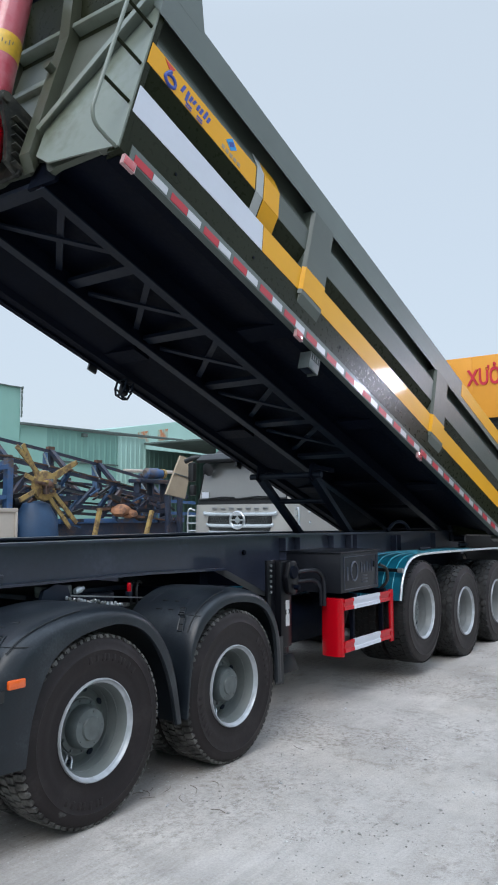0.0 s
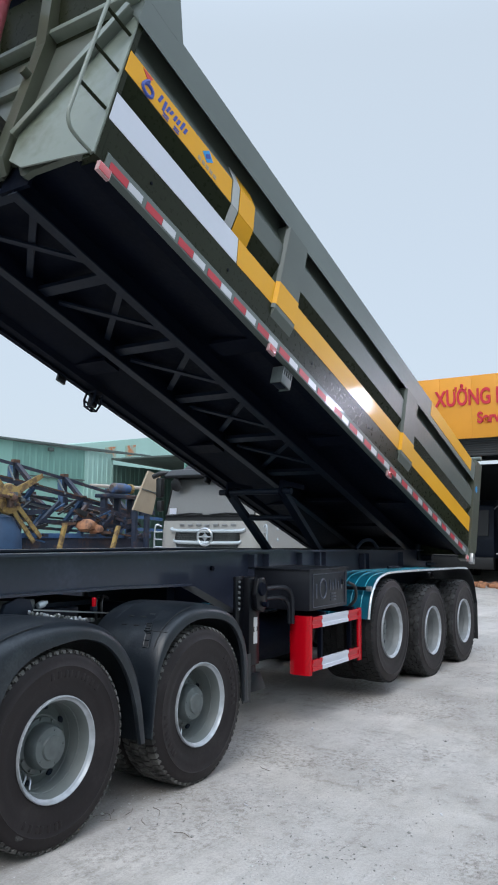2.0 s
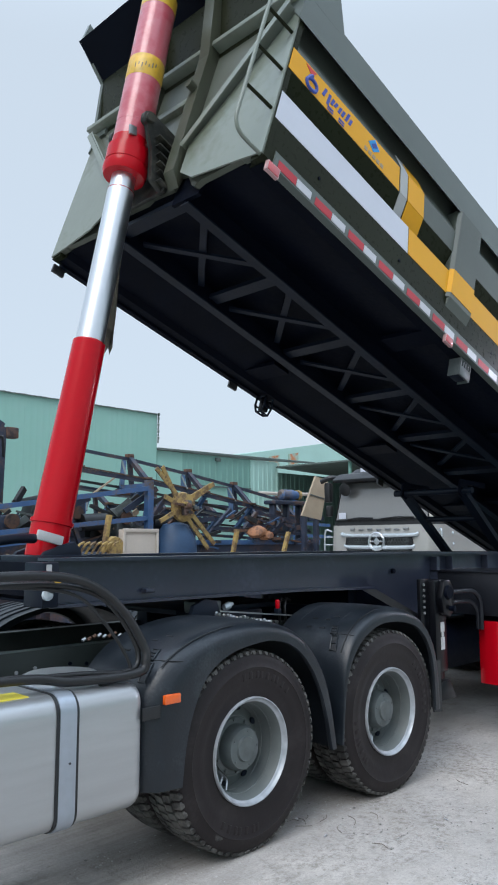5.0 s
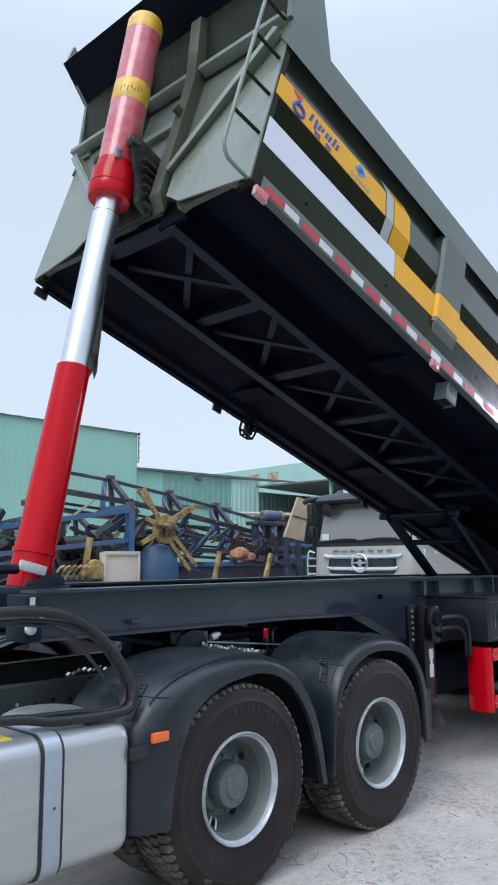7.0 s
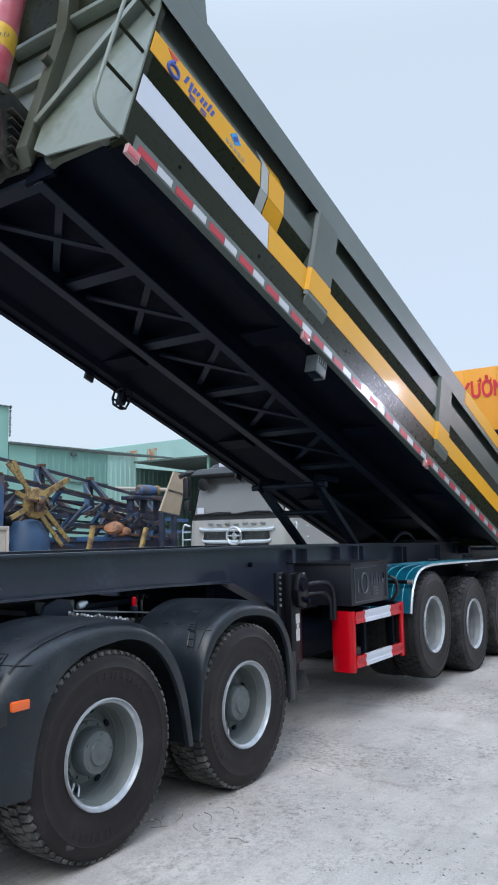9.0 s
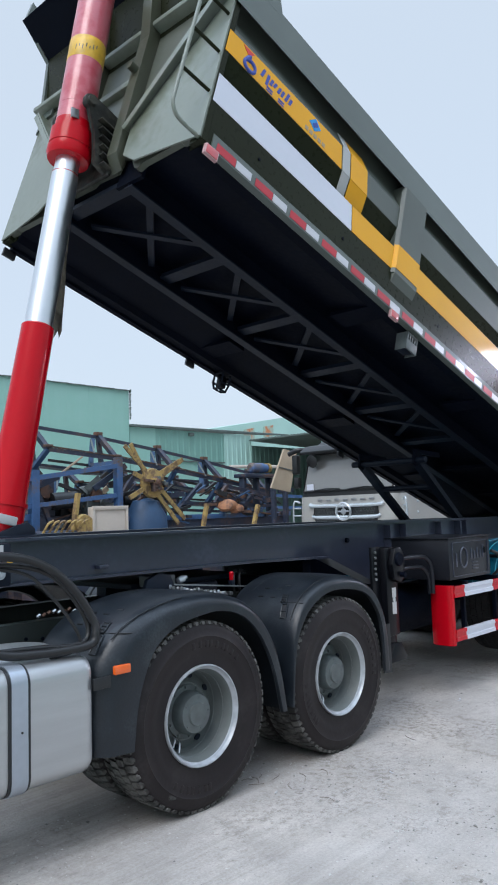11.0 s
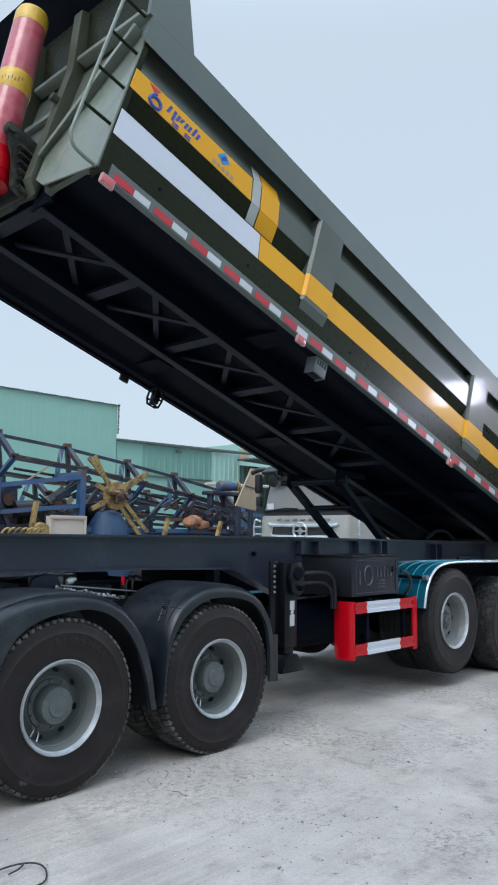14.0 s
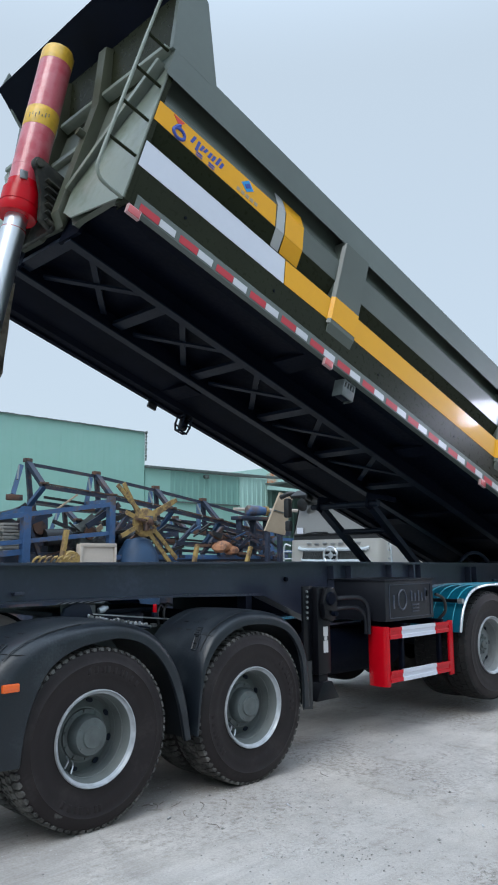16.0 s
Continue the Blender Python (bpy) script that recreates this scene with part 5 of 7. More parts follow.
for s in (0, 1):
    def vv(v):
        return 2.5 - v if s else v
    # folded corner plate and one slender diagonal each side of the posts
    bm = NB()
    c = [(0.0, 1.30), (0.045, 1.27), (0.80, 0.40), (0.80, 0.16), (0.64, 0.050), (0.20, 0.045), (0.005, 0.012)]
    va, vb = [[bm.verts.new((-0.107 - dx - 0.045 * (v_ > 0.3), vv(v_), w)) for v_, w in c] for dx in (0.0, 0.012)]
    bm.faces.new(va)
    bm.faces.new(vb[::-1])
    for i in range(7):
        bm.faces.new((va[i], vb[i], vb[(i + 1) % 7], va[(i + 1) % 7]))
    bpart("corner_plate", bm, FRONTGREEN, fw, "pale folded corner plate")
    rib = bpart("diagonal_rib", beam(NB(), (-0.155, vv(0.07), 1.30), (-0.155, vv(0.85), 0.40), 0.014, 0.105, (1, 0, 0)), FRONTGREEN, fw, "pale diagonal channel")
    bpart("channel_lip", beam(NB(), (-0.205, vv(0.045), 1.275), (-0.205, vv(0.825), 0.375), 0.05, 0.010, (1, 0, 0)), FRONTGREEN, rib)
# hoist seat: cheek plates with a rounded nose and a row of gussets
for v in (1.05, 1.45):
    bm = NB()
    nose = [(-0.40 + 0.055 * math.cos(a), 0.57 + 0.055 * math.sin(a)) for a in (radians(q) for q in range(60, 271, 30))]
    prism(bm, [(-0.10, 0.10), (-0.10, 0.60), *nose, (-0.30, 0.36), (-0.24, 0.14)], "y", v - 0.02, v + 0.02, 0.006)
    seat = bpart("hoist_cheek", bm, GREASE, fw, "greasy black cheek plate")
    bpart("pin_boss", rod(NB(), (-0.40, v - 0.045, 0.57), (-0.40, v + 0.045, 0.57), 0.036, 18), GREASE, seat)
    s = -1 if v < 1.25 else 1
    for q in range(6):
        w = 0.13 + q * 0.062
        bm = NB()
        prism(bm, [(-0.11, w), (-0.20 - 0.022 * q, w + 0.02), (-0.20 - 0.022 * q, w + 0.030), (-0.11, w + 0.014)], "y", min(v + s * 0.02, v + s * 0.075), max(v + s * 0.02, v + s * 0.075))
        bpart("gusset", bm, GREASE, seat)
bpart("seat_plate", box(NB(), -0.135, -0.105, 1.0, 1.50, 0.10, 0.62, 0.004), GREASE, fw, "oil-stained seat plate")
bpart("lifting_eye", rod(NB(), (-0.26, 0.92, 0.98), (-0.19, 0.92, 0.98), 0.035, 14), SIDEGREEN, fw)

# boarding ladder at the front corner
bm = NB()
pts = [(-0.10, 0.04, 0.025), *curve_pts([(-0.20, 0.04, 0.025), (-0.30, 0.04, 0.04), (-0.35, 0.04, 0.11), (-0.355, 0.04, 0.22)], 6), (-0.355, 0.04, 1.30), (-0.35, 0.04, 2.05)]
tube(bm, pts, 0.0135, 10)
ladder = bpart("ladder", bm, FRONTGREEN, None, "grey-green tube ladder", 60)
for w in (0.385, 0.72, 1.055, 1.39):
    bpart("rung", tube(NB(), [(-0.355, 0.04, w), (-0.10 - max(0, w - 1.2) * 0.3, 0.03, w)], 0.0125, 8), OLIVE, ladder)

# underside: floor plate between the lips, sills, cross members and crossed braces
bm = NB()
prism(bm, [(0.052, -0.006), (0.165, -0.006), (0.20, 0.05), (0.45, 0.09), (0.70, 0.14), (1.80, 0.14), (2.05, 0.09), (2.30, 0.05), (2.335, -0.006), (2.448, -0.006), (2.448, 0.20), (0.052, 0.20)], "x", -0.055, LEN)
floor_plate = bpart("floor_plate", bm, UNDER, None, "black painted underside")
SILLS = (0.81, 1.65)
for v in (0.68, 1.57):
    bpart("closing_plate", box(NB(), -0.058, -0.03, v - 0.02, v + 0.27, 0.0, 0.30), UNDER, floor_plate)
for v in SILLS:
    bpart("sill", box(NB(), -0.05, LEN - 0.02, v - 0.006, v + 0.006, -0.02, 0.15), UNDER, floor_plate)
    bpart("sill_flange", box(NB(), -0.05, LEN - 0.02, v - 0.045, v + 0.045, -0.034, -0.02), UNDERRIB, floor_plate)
for i in range(9):
    u = min(0.0 + 1.0 * i, LEN - 0.2)
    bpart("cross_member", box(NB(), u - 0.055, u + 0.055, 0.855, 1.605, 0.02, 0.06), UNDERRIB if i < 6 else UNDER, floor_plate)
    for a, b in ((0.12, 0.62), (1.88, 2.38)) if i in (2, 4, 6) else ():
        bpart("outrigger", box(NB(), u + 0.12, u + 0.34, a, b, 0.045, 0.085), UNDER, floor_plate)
    if i < 5:
        for s in (0, 1):
            va, vb = (0.87, 1.59) if s else (1.59, 0.87)
            bm = NB()
            beam(bm, (u + 0.18, va, 0.045 + 0.02 * s), (u + 0.82, vb, 0.045 + 0.02 * s), 0.055, 0.02)
            bpart("cross_brace", bm, UNDERRIB, floor_plate)
# tailgate
bm = NB()
box(bm, LEN - 0.02, LEN + 0.05, 0.14, 2.36, 0.0, 1.42)
gate = bpart("tailgate", bm, OLIVE, None, "olive tailgate")
for v in (0.7, 1.25, 1.8):
    bpart("rib", box(NB(), LEN + 0.05, LEN + 0.12, v - 0.06, v + 0.06, 0.05, 1.38, 0.005), OLIVE, gate)
# inside floor liner closes the body
bpart("bed_liner", box(NB(), 0.0, LEN - 0.05, 0.17, 2.33, 0.205, 0.22), GREYGREEN, None)

# linkage between body and chassis
def at_body(u, v, w):
    return BODY @ Vector((u, v, w))


link = part("tipping_linkage", rod(NB(), (4.05, 0.78, 2.20), (4.05, 1.72, 2.20), 0.034), UNDERRIB, trailer, "black steel tipping linkage")
for y in (0.90, 1.60):
    part("link_bar", beam(NB(), (4.05, y, 2.20), (4.98, y, 1.50), 0.06, 0.095, (0, 1, 0)), UNDERRIB, link)
part("cross_tube", rod(NB(), (4.42, 0.90, 1.92), (4.42, 1.60, 1.92), 0.03), UNDERRIB, link)
for y in (0.90, 1.60):
    bm = NB()
    prism(bm, [(3.98, 2.17), (4.05, 2.13), (4.13, 2.18), (4.16, 2.27), (4.55, 2.24), (4.55, 2.30), (4.02, 2.32)], "y", y - 0.012, y + 0.012, 0.003)
    part("pivot_plate", bm, UNDER, link)
part("air_pipe", tube(NB(), curve_pts([(5.6, 0.72, 1.56), (5.8, 0.70, 1.66), (6.05, 0.70, 1.66), (6.3, 0.72, 1.56)], 6), 0.022, 8), UNDERRIB, trailer)
part("rear_hinge", rod(NB(), (8.0, 0.55, 1.40), (8.0, 1.95, 1.40), 0.05), UNDERRIB, trailer)
for y in (0.75, 1.75):
    part("hinge_ear", box(NB(), 7.86, 8.14, y - 0.04, y + 0.04, 1.36, 1.60, 0.01), UNDERRIB, trailer)

# telescopic hoist
HB, HT = Vector((-0.605, 1.25, 1.52)), at_body(-0.54, 1.25, 1.80)
full = (HT - HB).length
hoist = part("hoist_cylinder", lathe(NB(), HB, HT, [(0.05, 0.10), (0.06, 0.128), (0.27, 0.128), (0.272, 0.138), (0.30, 0.138), (0.302, 0.124), (1.53, 0.112), (1.54, 0.10), (1.545, 0.09)], 40), RED, trailer, "glossy red hoist cylinder with chrome stage", sharp=45)
part("chrome_stage", lathe(NB(), HB, HT, [(1.50, 0.096), (2.72, 0.096), (2.722, 0.088), (3.1, 0.088)], 40), CHROME, hoist, "polished chrome stage")
part("stage_ring", lathe(NB(), HB, HT, [(2.717, 0.0962), (2.72, 0.097), (2.723, 0.0962)], 40), RED, hoist)
part("collar", lathe(NB(), HB, HT, [(2.93, 0.098), (2.90, 0.126), (2.845, 0.138), (2.84, 0.150), (2.87, 0.163), (2.915, 0.163), (2.92, 0.152), (2.935, 0.152), (2.94, 0.158), (3.06, 0.158), (3.066, 0.150), (3.07, 0.139), (3.14, 0.137)], 40), RED, hoist, "red collar ring", sharp=45)
part("upper_tube", lathe(NB(), HB, HT, [(3.05, 0.134), (3.27, 0.134), (3.271, 0.1355), (full - 0.16, 0.1355)], 40), REDFILM, hoist, "red tube wrapped in wrinkled clear film")
part("yellow_label", lathe(NB(), HB, HT, [(3.655, 0.1362), (3.66, 0.1375), (3.83, 0.1375), (3.835, 0.1362)], 40), CAPYELLOW, hoist, "yellow label band")
bm = NB()
d = (HT - HB).normalized()
for q, (n, o) in enumerate(((0.022, 0.0), (0.012, 0.01), (0.02, -0.006), (0.016, 0.008), (0.01, -0.01), (0.02, 0.0), (0.014, 0.006))):
    a = radians(202 + q * 11)
    c = HB + d * (3.75 + o) + Vector((math.cos(a) * 0.1372, math.sin(a) * 0.1372, 0))
    rod(bm, c - d * n, c + d * n, 0.004, 6)
part("label_bars", bm, HUB, hoist, "unreadable label bars")
part("yellow_cap", lathe(NB(), HB, HT, [(full - 0.162, 0.137), (full - 0.05, 0.137), (full - 0.015, 0.125), (full, 0.09), (full + 0.004, 0.0)], 40), CAPYELLOW, hoist, "yellow protective cap")
part("clip", box(NB(), -0.03, 0.03, -0.01, 0.01, -0.035, 0.035, 0.003, Matrix.Translation(HB + d * 3.16 + Vector((-0.08, -0.125, 0)))), STEEL, hoist)
part("hoist_base", box(NB(), -0.78, -0.42, 1.02, 1.48, 1.44, 1.60, 0.02), UNDERRIB, trailer, "black hoist base block")
for y in (1.06, 1.40):
    bm = NB()
    prism(bm, [(-0.74, 1.57), (-0.44, 1.57), (-0.45, 1.64), (-0.50, 1.68), (-0.58, 1.66), (-0.70, 1.62)], "y", y, y + 0.04, 0.008)
    part("pivot_ear", bm, UNDERRIB, trailer)
part("base_plate", box(NB(), -0.09, 0.09, -0.012, 0.012, -0.03, 0.03, 0.005, pose(-0.65, 1.10, 1.705, 0, 14, 0)), LABEL, trailer, "pale plate at the hoist foot")
part("feed_pipe", tube(NB(), curve_pts([(-1.1, 1.0, 1.68), (-0.9, 1.05, 1.70), (-0.75, 1.12, 1.70)], 6), 0.03, 12), UNDERRIB, trailer)
# rag hanging behind the hoist
bm = NB()
g = []
for i in range(7):
    for j in range(9):
        y = 1.35 - 0.010 * i + 0.015 * math.sin(j * 0.9)
        x = -0.14 + 0.02 * math.sin(i * 1.3 + j * 0.5) + 0.017 * i - 0.03 * j / 8
        g.append(bm.verts.new((x, y, 3.78 - 0.092 * j - 0.03 * (i % 3) * (j == 8))))
for i in range(6):
    for j in range(8):
        a = i * 9 + j
        bm.faces.new((g[a], g[a + 1], g[a + 10], g[a + 9]))
bmesh.ops.solidify(bm, geom=bm.faces[:], thickness=0.012)
part("rag", bm, CLOTH, trailer, "torn grey rag hanging loose", sharp=70)

# ---- sheet-metal buildings behind ----


def corrugated(width, height, pitch=0.25, depth=0.012):
    """One wall sheet, standing in x and z, ribbed upright."""
    bm = NB()
    n = max(1, round(width / pitch))
    xs = []
    for i in range(n):
        a = i * width / n
        s = width / n
        xs += [(a, 0), (a + 0.55 * s, 0), (a + 0.68 * s, -depth), (a + 0.88 * s, -depth)]
    xs.append((width, 0))
    lo = [bm.verts.new((x, y, 0)) for x, y in xs]
    hi = [bm.verts.new((x, y, height)) for x, y in xs]
    bl, bh = [[bm.verts.new((x, 0.05, z)) for x in (0, width)] for z in (0, height)]
    for i in range(len(xs) - 1):
        bm.faces.new((lo[i], lo[i + 1], hi[i + 1], hi[i]))
    bm.faces.new((bl[1], bl[0], bh[0], bh[1]))
    bm.faces.new([*hi, bh[1], bh[0]])
    bm.faces.new([*lo[::-1], bl[0], bl[1]])
    bm.faces.new((lo[0], hi[0], bh[0], bl[0]))
    bm.faces.new((hi[-1], lo[-1], bl[1], bh[1]))
    return bm


def roof_sheet(n, at, th=0.06):
    """One corrugated sheet: at(i) gives the eaves and far points of rib line i."""
    bm = NB()
    lo, hi = [], []
    for i in range(n + 1):
        a, b, h = at(i)
        lo.append([bm.verts.new(a), bm.verts.new(b)])
        hi.append([bm.verts.new((p[0], p[1], p[2] + th + h)) for p in (a, b)])
    for i in range(n):
        for p, q in ((lo, lo), (hi, hi)):
            bm.faces.new((p[i][0], p[i + 1][0], p[i + 1][1], p[i][1]))
        for e in (0, 1):
            bm.faces.new((lo[i][e], lo[i + 1][e], hi[i + 1][e], hi[i][e]))
    for i in (0, n):
        bm.faces.new((lo[i][0], lo[i][1], hi[i][1], hi[i][0]))
    return bm


def sheet_wall(parent, x0, x1, y, z0, z1, material, name="wall_sheet", turn=0):
    w = 1.0
    n = max(1, round(abs(x1 - x0) / w))
    w = abs(x1 - x0) / n
    me = mesh_of(name, corrugated(w - 0.002, z1 - z0, 0.25 if material is SHEETGREEN else 0.34, 0.003 if material is SHEETGREEN else 0.03), material, 20)
    for i in range(n):
        m = pose(x0 + i * w, y + 0.004 * (i % 2), z0) if not turn else pose(y + 0.004 * (i % 2), x0 - i * w, z0, 0, 0, -90)
        part(name, me, material, parent, m=m)


# tall hall
hall = thing("warehouse", (2.0, 24, 0), "tall green sheet-metal hall with a weathered roof edge", "warehouse")
sheet_wall(hall, -14.0, 16.5, 21.8, 0, 7.0, SHEETGREEN)
bm = roof_sheet(300, lambda i: ((-14.2 + i * 0.1026, 21.70, 6.98), (-14.2 + i * 0.103, 30, 8.4), 0.018 * (i % 2) + 0.006 * math.sin(i * 0.85)), 0.03)
part("roof", bm, ROOFEDGE, hall, "grey corrugated roof")
part("gable_wall", prism(NB(), [(21.86, 0), (30, 0), (30, 8.4), (21.86, 6.98)], "x", 16.42, 16.5), SHEETGREEN, hall)
bm = NB()
for i in range(34):
    box(bm, 16.50, 16.53, 21.66 + i * 0.02, 21.68 + i * 0.02, 6.95 - i * 0.0 - 0.02 * (i % 3), 7.05)
    if i > 4:
        break
for i in range(9):
    box(bm, 16.5, 16.525 + 0.02 * (i % 2), 21.70, 21.78, 6.9 - i * 0.14, 7.02 - i * 0.14)
part("corner_flashing", bm, ROOFEDGE, hall)

# lower range beside it
low = thing("lower_shed", (20, 24, 0), "low green sheet-metal shed with patched wall sheets", "shed")
sheet_wall(low, 16.6, 18.0, 21.9, 0, 5.5, SHEETGREEN)
sheet_wall(low, 18.0, 22.2, 21.9, 4.12, 5.5, SHEETDARK)
sheet_wall(low, 18.0, 22.2, 21.94, 0, 4.1, SHEETGREEN)
sheet_wall(low, 22.2, 24.1, 21.86, 0, 5.5, SHEETLIGHT)
bm = roof_sheet(100, lambda i: ((16.5 + i * 0.103, 21.7, 5.5 + i * 0.0012), (16.5 + i * 0.103, 28, 6.25 + i * 0.0012), 0.03 * (i % 2)))
part("roof", bm, ROOFEDGE, low, "grey corrugated roof")
part("ledge", box(NB(), 18.0, 22.2, 21.84, 21.95, 4.08, 4.14), ROOFEDGE, low)
part("wall_lamp", box(NB(), 19.9, 20.15, 21.72, 21.88, 5.26, 5.42, 0.02), ROOFEDGE, low)

# open shelter that comes forward from it
shelter = thing("open_shelter", (29, 15, 0), "open-fronted green shelter in deep shade", "shed")
# the shelter's inner shade is put into the colour of its walls
sheet_wall(shelter, 24.1, 36.0, 21.8, 0, 5.0, SHADEGREEN)
sheet_wall(shelter, 21.7, 8.6, 33.0, 0, 4.9, SHADEGREEN, turn=1)
bm = roof_sheet(132, lambda i: ((23.9, 8.6 + i * 0.1, 5.22), (36, 8.6 + i * 0.1, 4.85), 0.025 * (i % 2)))
part("roof", bm, ROOFEDGE, shelter, "thin corrugated shelter roof")
for y in (8.8, 13.0, 17.4):
    part("post", box(NB(), 24.1, 24.22, y, y + 0.12, 0, 5.23), SHEETDARK, shelter)
part("end_wall", box(NB(), 24.3, 36, 8.5, 8.6, 0, 4.8), SHADEGREEN, shelter)

# far pale hall with a rusted roof strip
pale = thing("distant_hall", (46, 42, 0), "distant pale green hall with rust-streaked roof sheets", "warehouse")
bm = prism(NB(), [(34.0, 0), (72, 0), (72, 10.5), (56, 11.5), (40.1, 8.75), (34.0, 7.8)], "y", 40.0, 40.3)
part("wall", bm, SHEETLIGHT, pale, "pale green wall")
for i in (1, 2, 5, 6):
    x = 42.2 + i * 0.62
    z = 8.62 + (x - 42.2) * 0.165
    bm = NB()
    hexa(bm, [(x, 39.9, z - 0.95), (x + 0.6, 39.9, z - 0.85), (x + 0.6, 40, z - 0.85), (x, 40, z - 0.95), (x, 39.9, z), (x + 0.6, 39.9, z + 0.1), (x + 0.6, 40, z + 0.1), (x, 40, z)])
    part("rusted_sheet", bm, RUSTROOF, pale, "rusted roof sheet")
bm = NB()
hexa(bm, [(34, 40.3, 7.55), (56, 40.3, 11.25), (56, 60, 11.3), (34, 60, 7.6), (34, 40.3, 7.7), (56, 40.3, 11.4), (56, 60, 11.45), (34, 60, 7.75)])
part("roof", bm, SHEETLIGHT, pale)

# ---- workshop with the orange sign ----
shop = thing("workshop", (28, 1.5, 0), "dark open workshop under a long orange fascia", "workshop")
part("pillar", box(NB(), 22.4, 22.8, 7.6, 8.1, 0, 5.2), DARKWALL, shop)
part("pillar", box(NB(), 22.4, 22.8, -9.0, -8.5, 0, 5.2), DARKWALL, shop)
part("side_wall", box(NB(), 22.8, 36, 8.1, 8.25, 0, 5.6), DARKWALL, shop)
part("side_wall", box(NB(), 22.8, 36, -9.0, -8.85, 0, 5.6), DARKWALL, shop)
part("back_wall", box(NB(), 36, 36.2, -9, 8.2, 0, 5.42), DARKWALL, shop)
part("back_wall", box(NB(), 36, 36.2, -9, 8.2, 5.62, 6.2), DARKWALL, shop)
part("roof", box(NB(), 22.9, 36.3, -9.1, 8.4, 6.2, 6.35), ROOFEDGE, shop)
for z in range(7):
    part("shutter_slat", rod(NB(), (22.62, -8.5, 4.50 + z * 0.085), (22.62, 7.6, 4.50 + z * 0.085), 0.055, 10), SHUTTER, shop, "rolled dark shutter slat")
fascia = thing("fascia_sign", (22.4, -0.5, 5.2), "long orange sheet sign with red letters", "sign")
for i in range(16):
    y = 8.3 - i * 1.1
    part("sign_panel", box(NB(), 22.30 + 0.002 * (i % 2), 22.40, y - 1.097, y, 5.04, 7.20, 0.004), SIGNORANGE, fascia)
part("backing", box(NB(), 22.405, 22.9, -9.2, 8.3, 5.02, 7.14), SHUTTER, fascia)


def letters(text, size, y, z, parent, x=22.29, squeeze=1.0, fat=0.02):
    cu = bpy.data.curves.new("letters", "FONT")
    cu.body, cu.size, cu.extrude, cu.offset = text, size, 0.03, fat
    tmp = bpy.data.objects.new("letters", cu)
    scene.collection.objects.link(tmp)
    dg = bpy.context.evaluated_depsgraph_get()
    me = bpy.data.meshes.new_from_object(tmp.evaluated_get(dg))
    bpy.data.objects.remove(tmp)
    bpy.data.curves.remove(cu)
    me.materials.clear()
    me.materials.append(SIGNRED)
    m = Matrix.Translation((x, y, z)) @ Matrix(((0, 0, -1, 0), (-1, 0, 0, 0), (0, 1, 0, 0), (0, 0, 0, 1))) @ Matrix.Diagonal((squeeze, 1, 1, 1))
    return part("lettering", me, SIGNRED, parent, "red raised letters", m)


letters("XƯỞNG DỊCH V", 0.76, 5.16, 6.20, fascia, squeeze=0.68, fat=0.016)
letters("Service", 0.52, 3.72, 5.55, fascia, squeeze=0.82, fat=0.014)
# strip of daylight between back wall and roof shows through; slender hoist legs and a dark lorry inside
for (ya, yb) in ((3.6, 3.05), (2.45, 3.05)):
    part("hoist_leg", rod(NB(), (25.0, ya, 0), (25.0, yb, 4.5), 0.03, 10), HUB, shop)
lorry = thing("parked_lorry", (27, 5.4, 0), "dark lorry cab standing in the workshop shade", "truck")
bm = NB()
prism(bm, [(25.6, 0.9), (25.55, 1.6), (25.75, 2.9), (26.2, 3.1), (27.8, 3.1), (27.8, 0.9)], "y", 4.1, 6.5, 0.06)
part("cab", bm, UNDERRIB, lorry)
part("windscreen", prism(NB(), [(25.55, 1.75), (25.50, 1.75), (25.66, 2.7), (25.71, 2.7)], "y", 4.3, 6.3), CABBLACK, lorry)
part("bumper", box(NB(), 25.4, 25.7, 4.1, 6.5, 0.5, 0.95, 0.05), CABBLACK, lorry)
part("load_bed", box(NB(), 27.9, 33, 4.1, 6.5, 1.0, 2.6, 0.03), UNDERRIB, lorry)
part("door_mirror", box(NB(), 25.5, 25.62, 3.75, 3.95, 2.0, 2.5, 0.03), CABBLACK, lorry)
part("mirror_arm", tube(NB(), curve_pts([(25.7, 4.1, 2.75), (25.55, 3.9, 2.85), (25.5, 3.7, 2.75)], 5), 0.025, 8), STEEL, lorry)
for x in (26.4, 30.0, 31.3):
    wheel(lorry, x, 0.535, 4.05, "trailer", "block", 0)
    wheel(lorry, x, 0.535, 6.55, "trailer", "block", 0)
part("lower_rail", rod(NB(), (25.0, 3.9, 1.1), (25.0, 2.9, 1.1), 0.03, 8), STEEL, lorry)
random.seed(4)
pile = NB()
for i in range(9):
    m = pose(23.2 + random.uniform(-0.5, 0.5), 3.75 + random.uniform(-0.55, 0.55), 0.06, random.uniform(-30, 30), random.uniform(-30, 30), random.uniform(0, 180))
    box(pile, -0.16, 0.16, -0.1, 0.1, -0.05, 0.07, 0.01, m)
tagged(part("scrap_pile", pile, ORANGEROCK), "scattered orange and brown scrap on the floor", "scrap", kind="stuff")

# ---- silver lorry parked behind the trailer ----
lorry2 = thing("silver_lorry", (10, 5.17, 0), "silver tractor cab with dark visor and chrome grille bars", "truck")
CY = 5.17


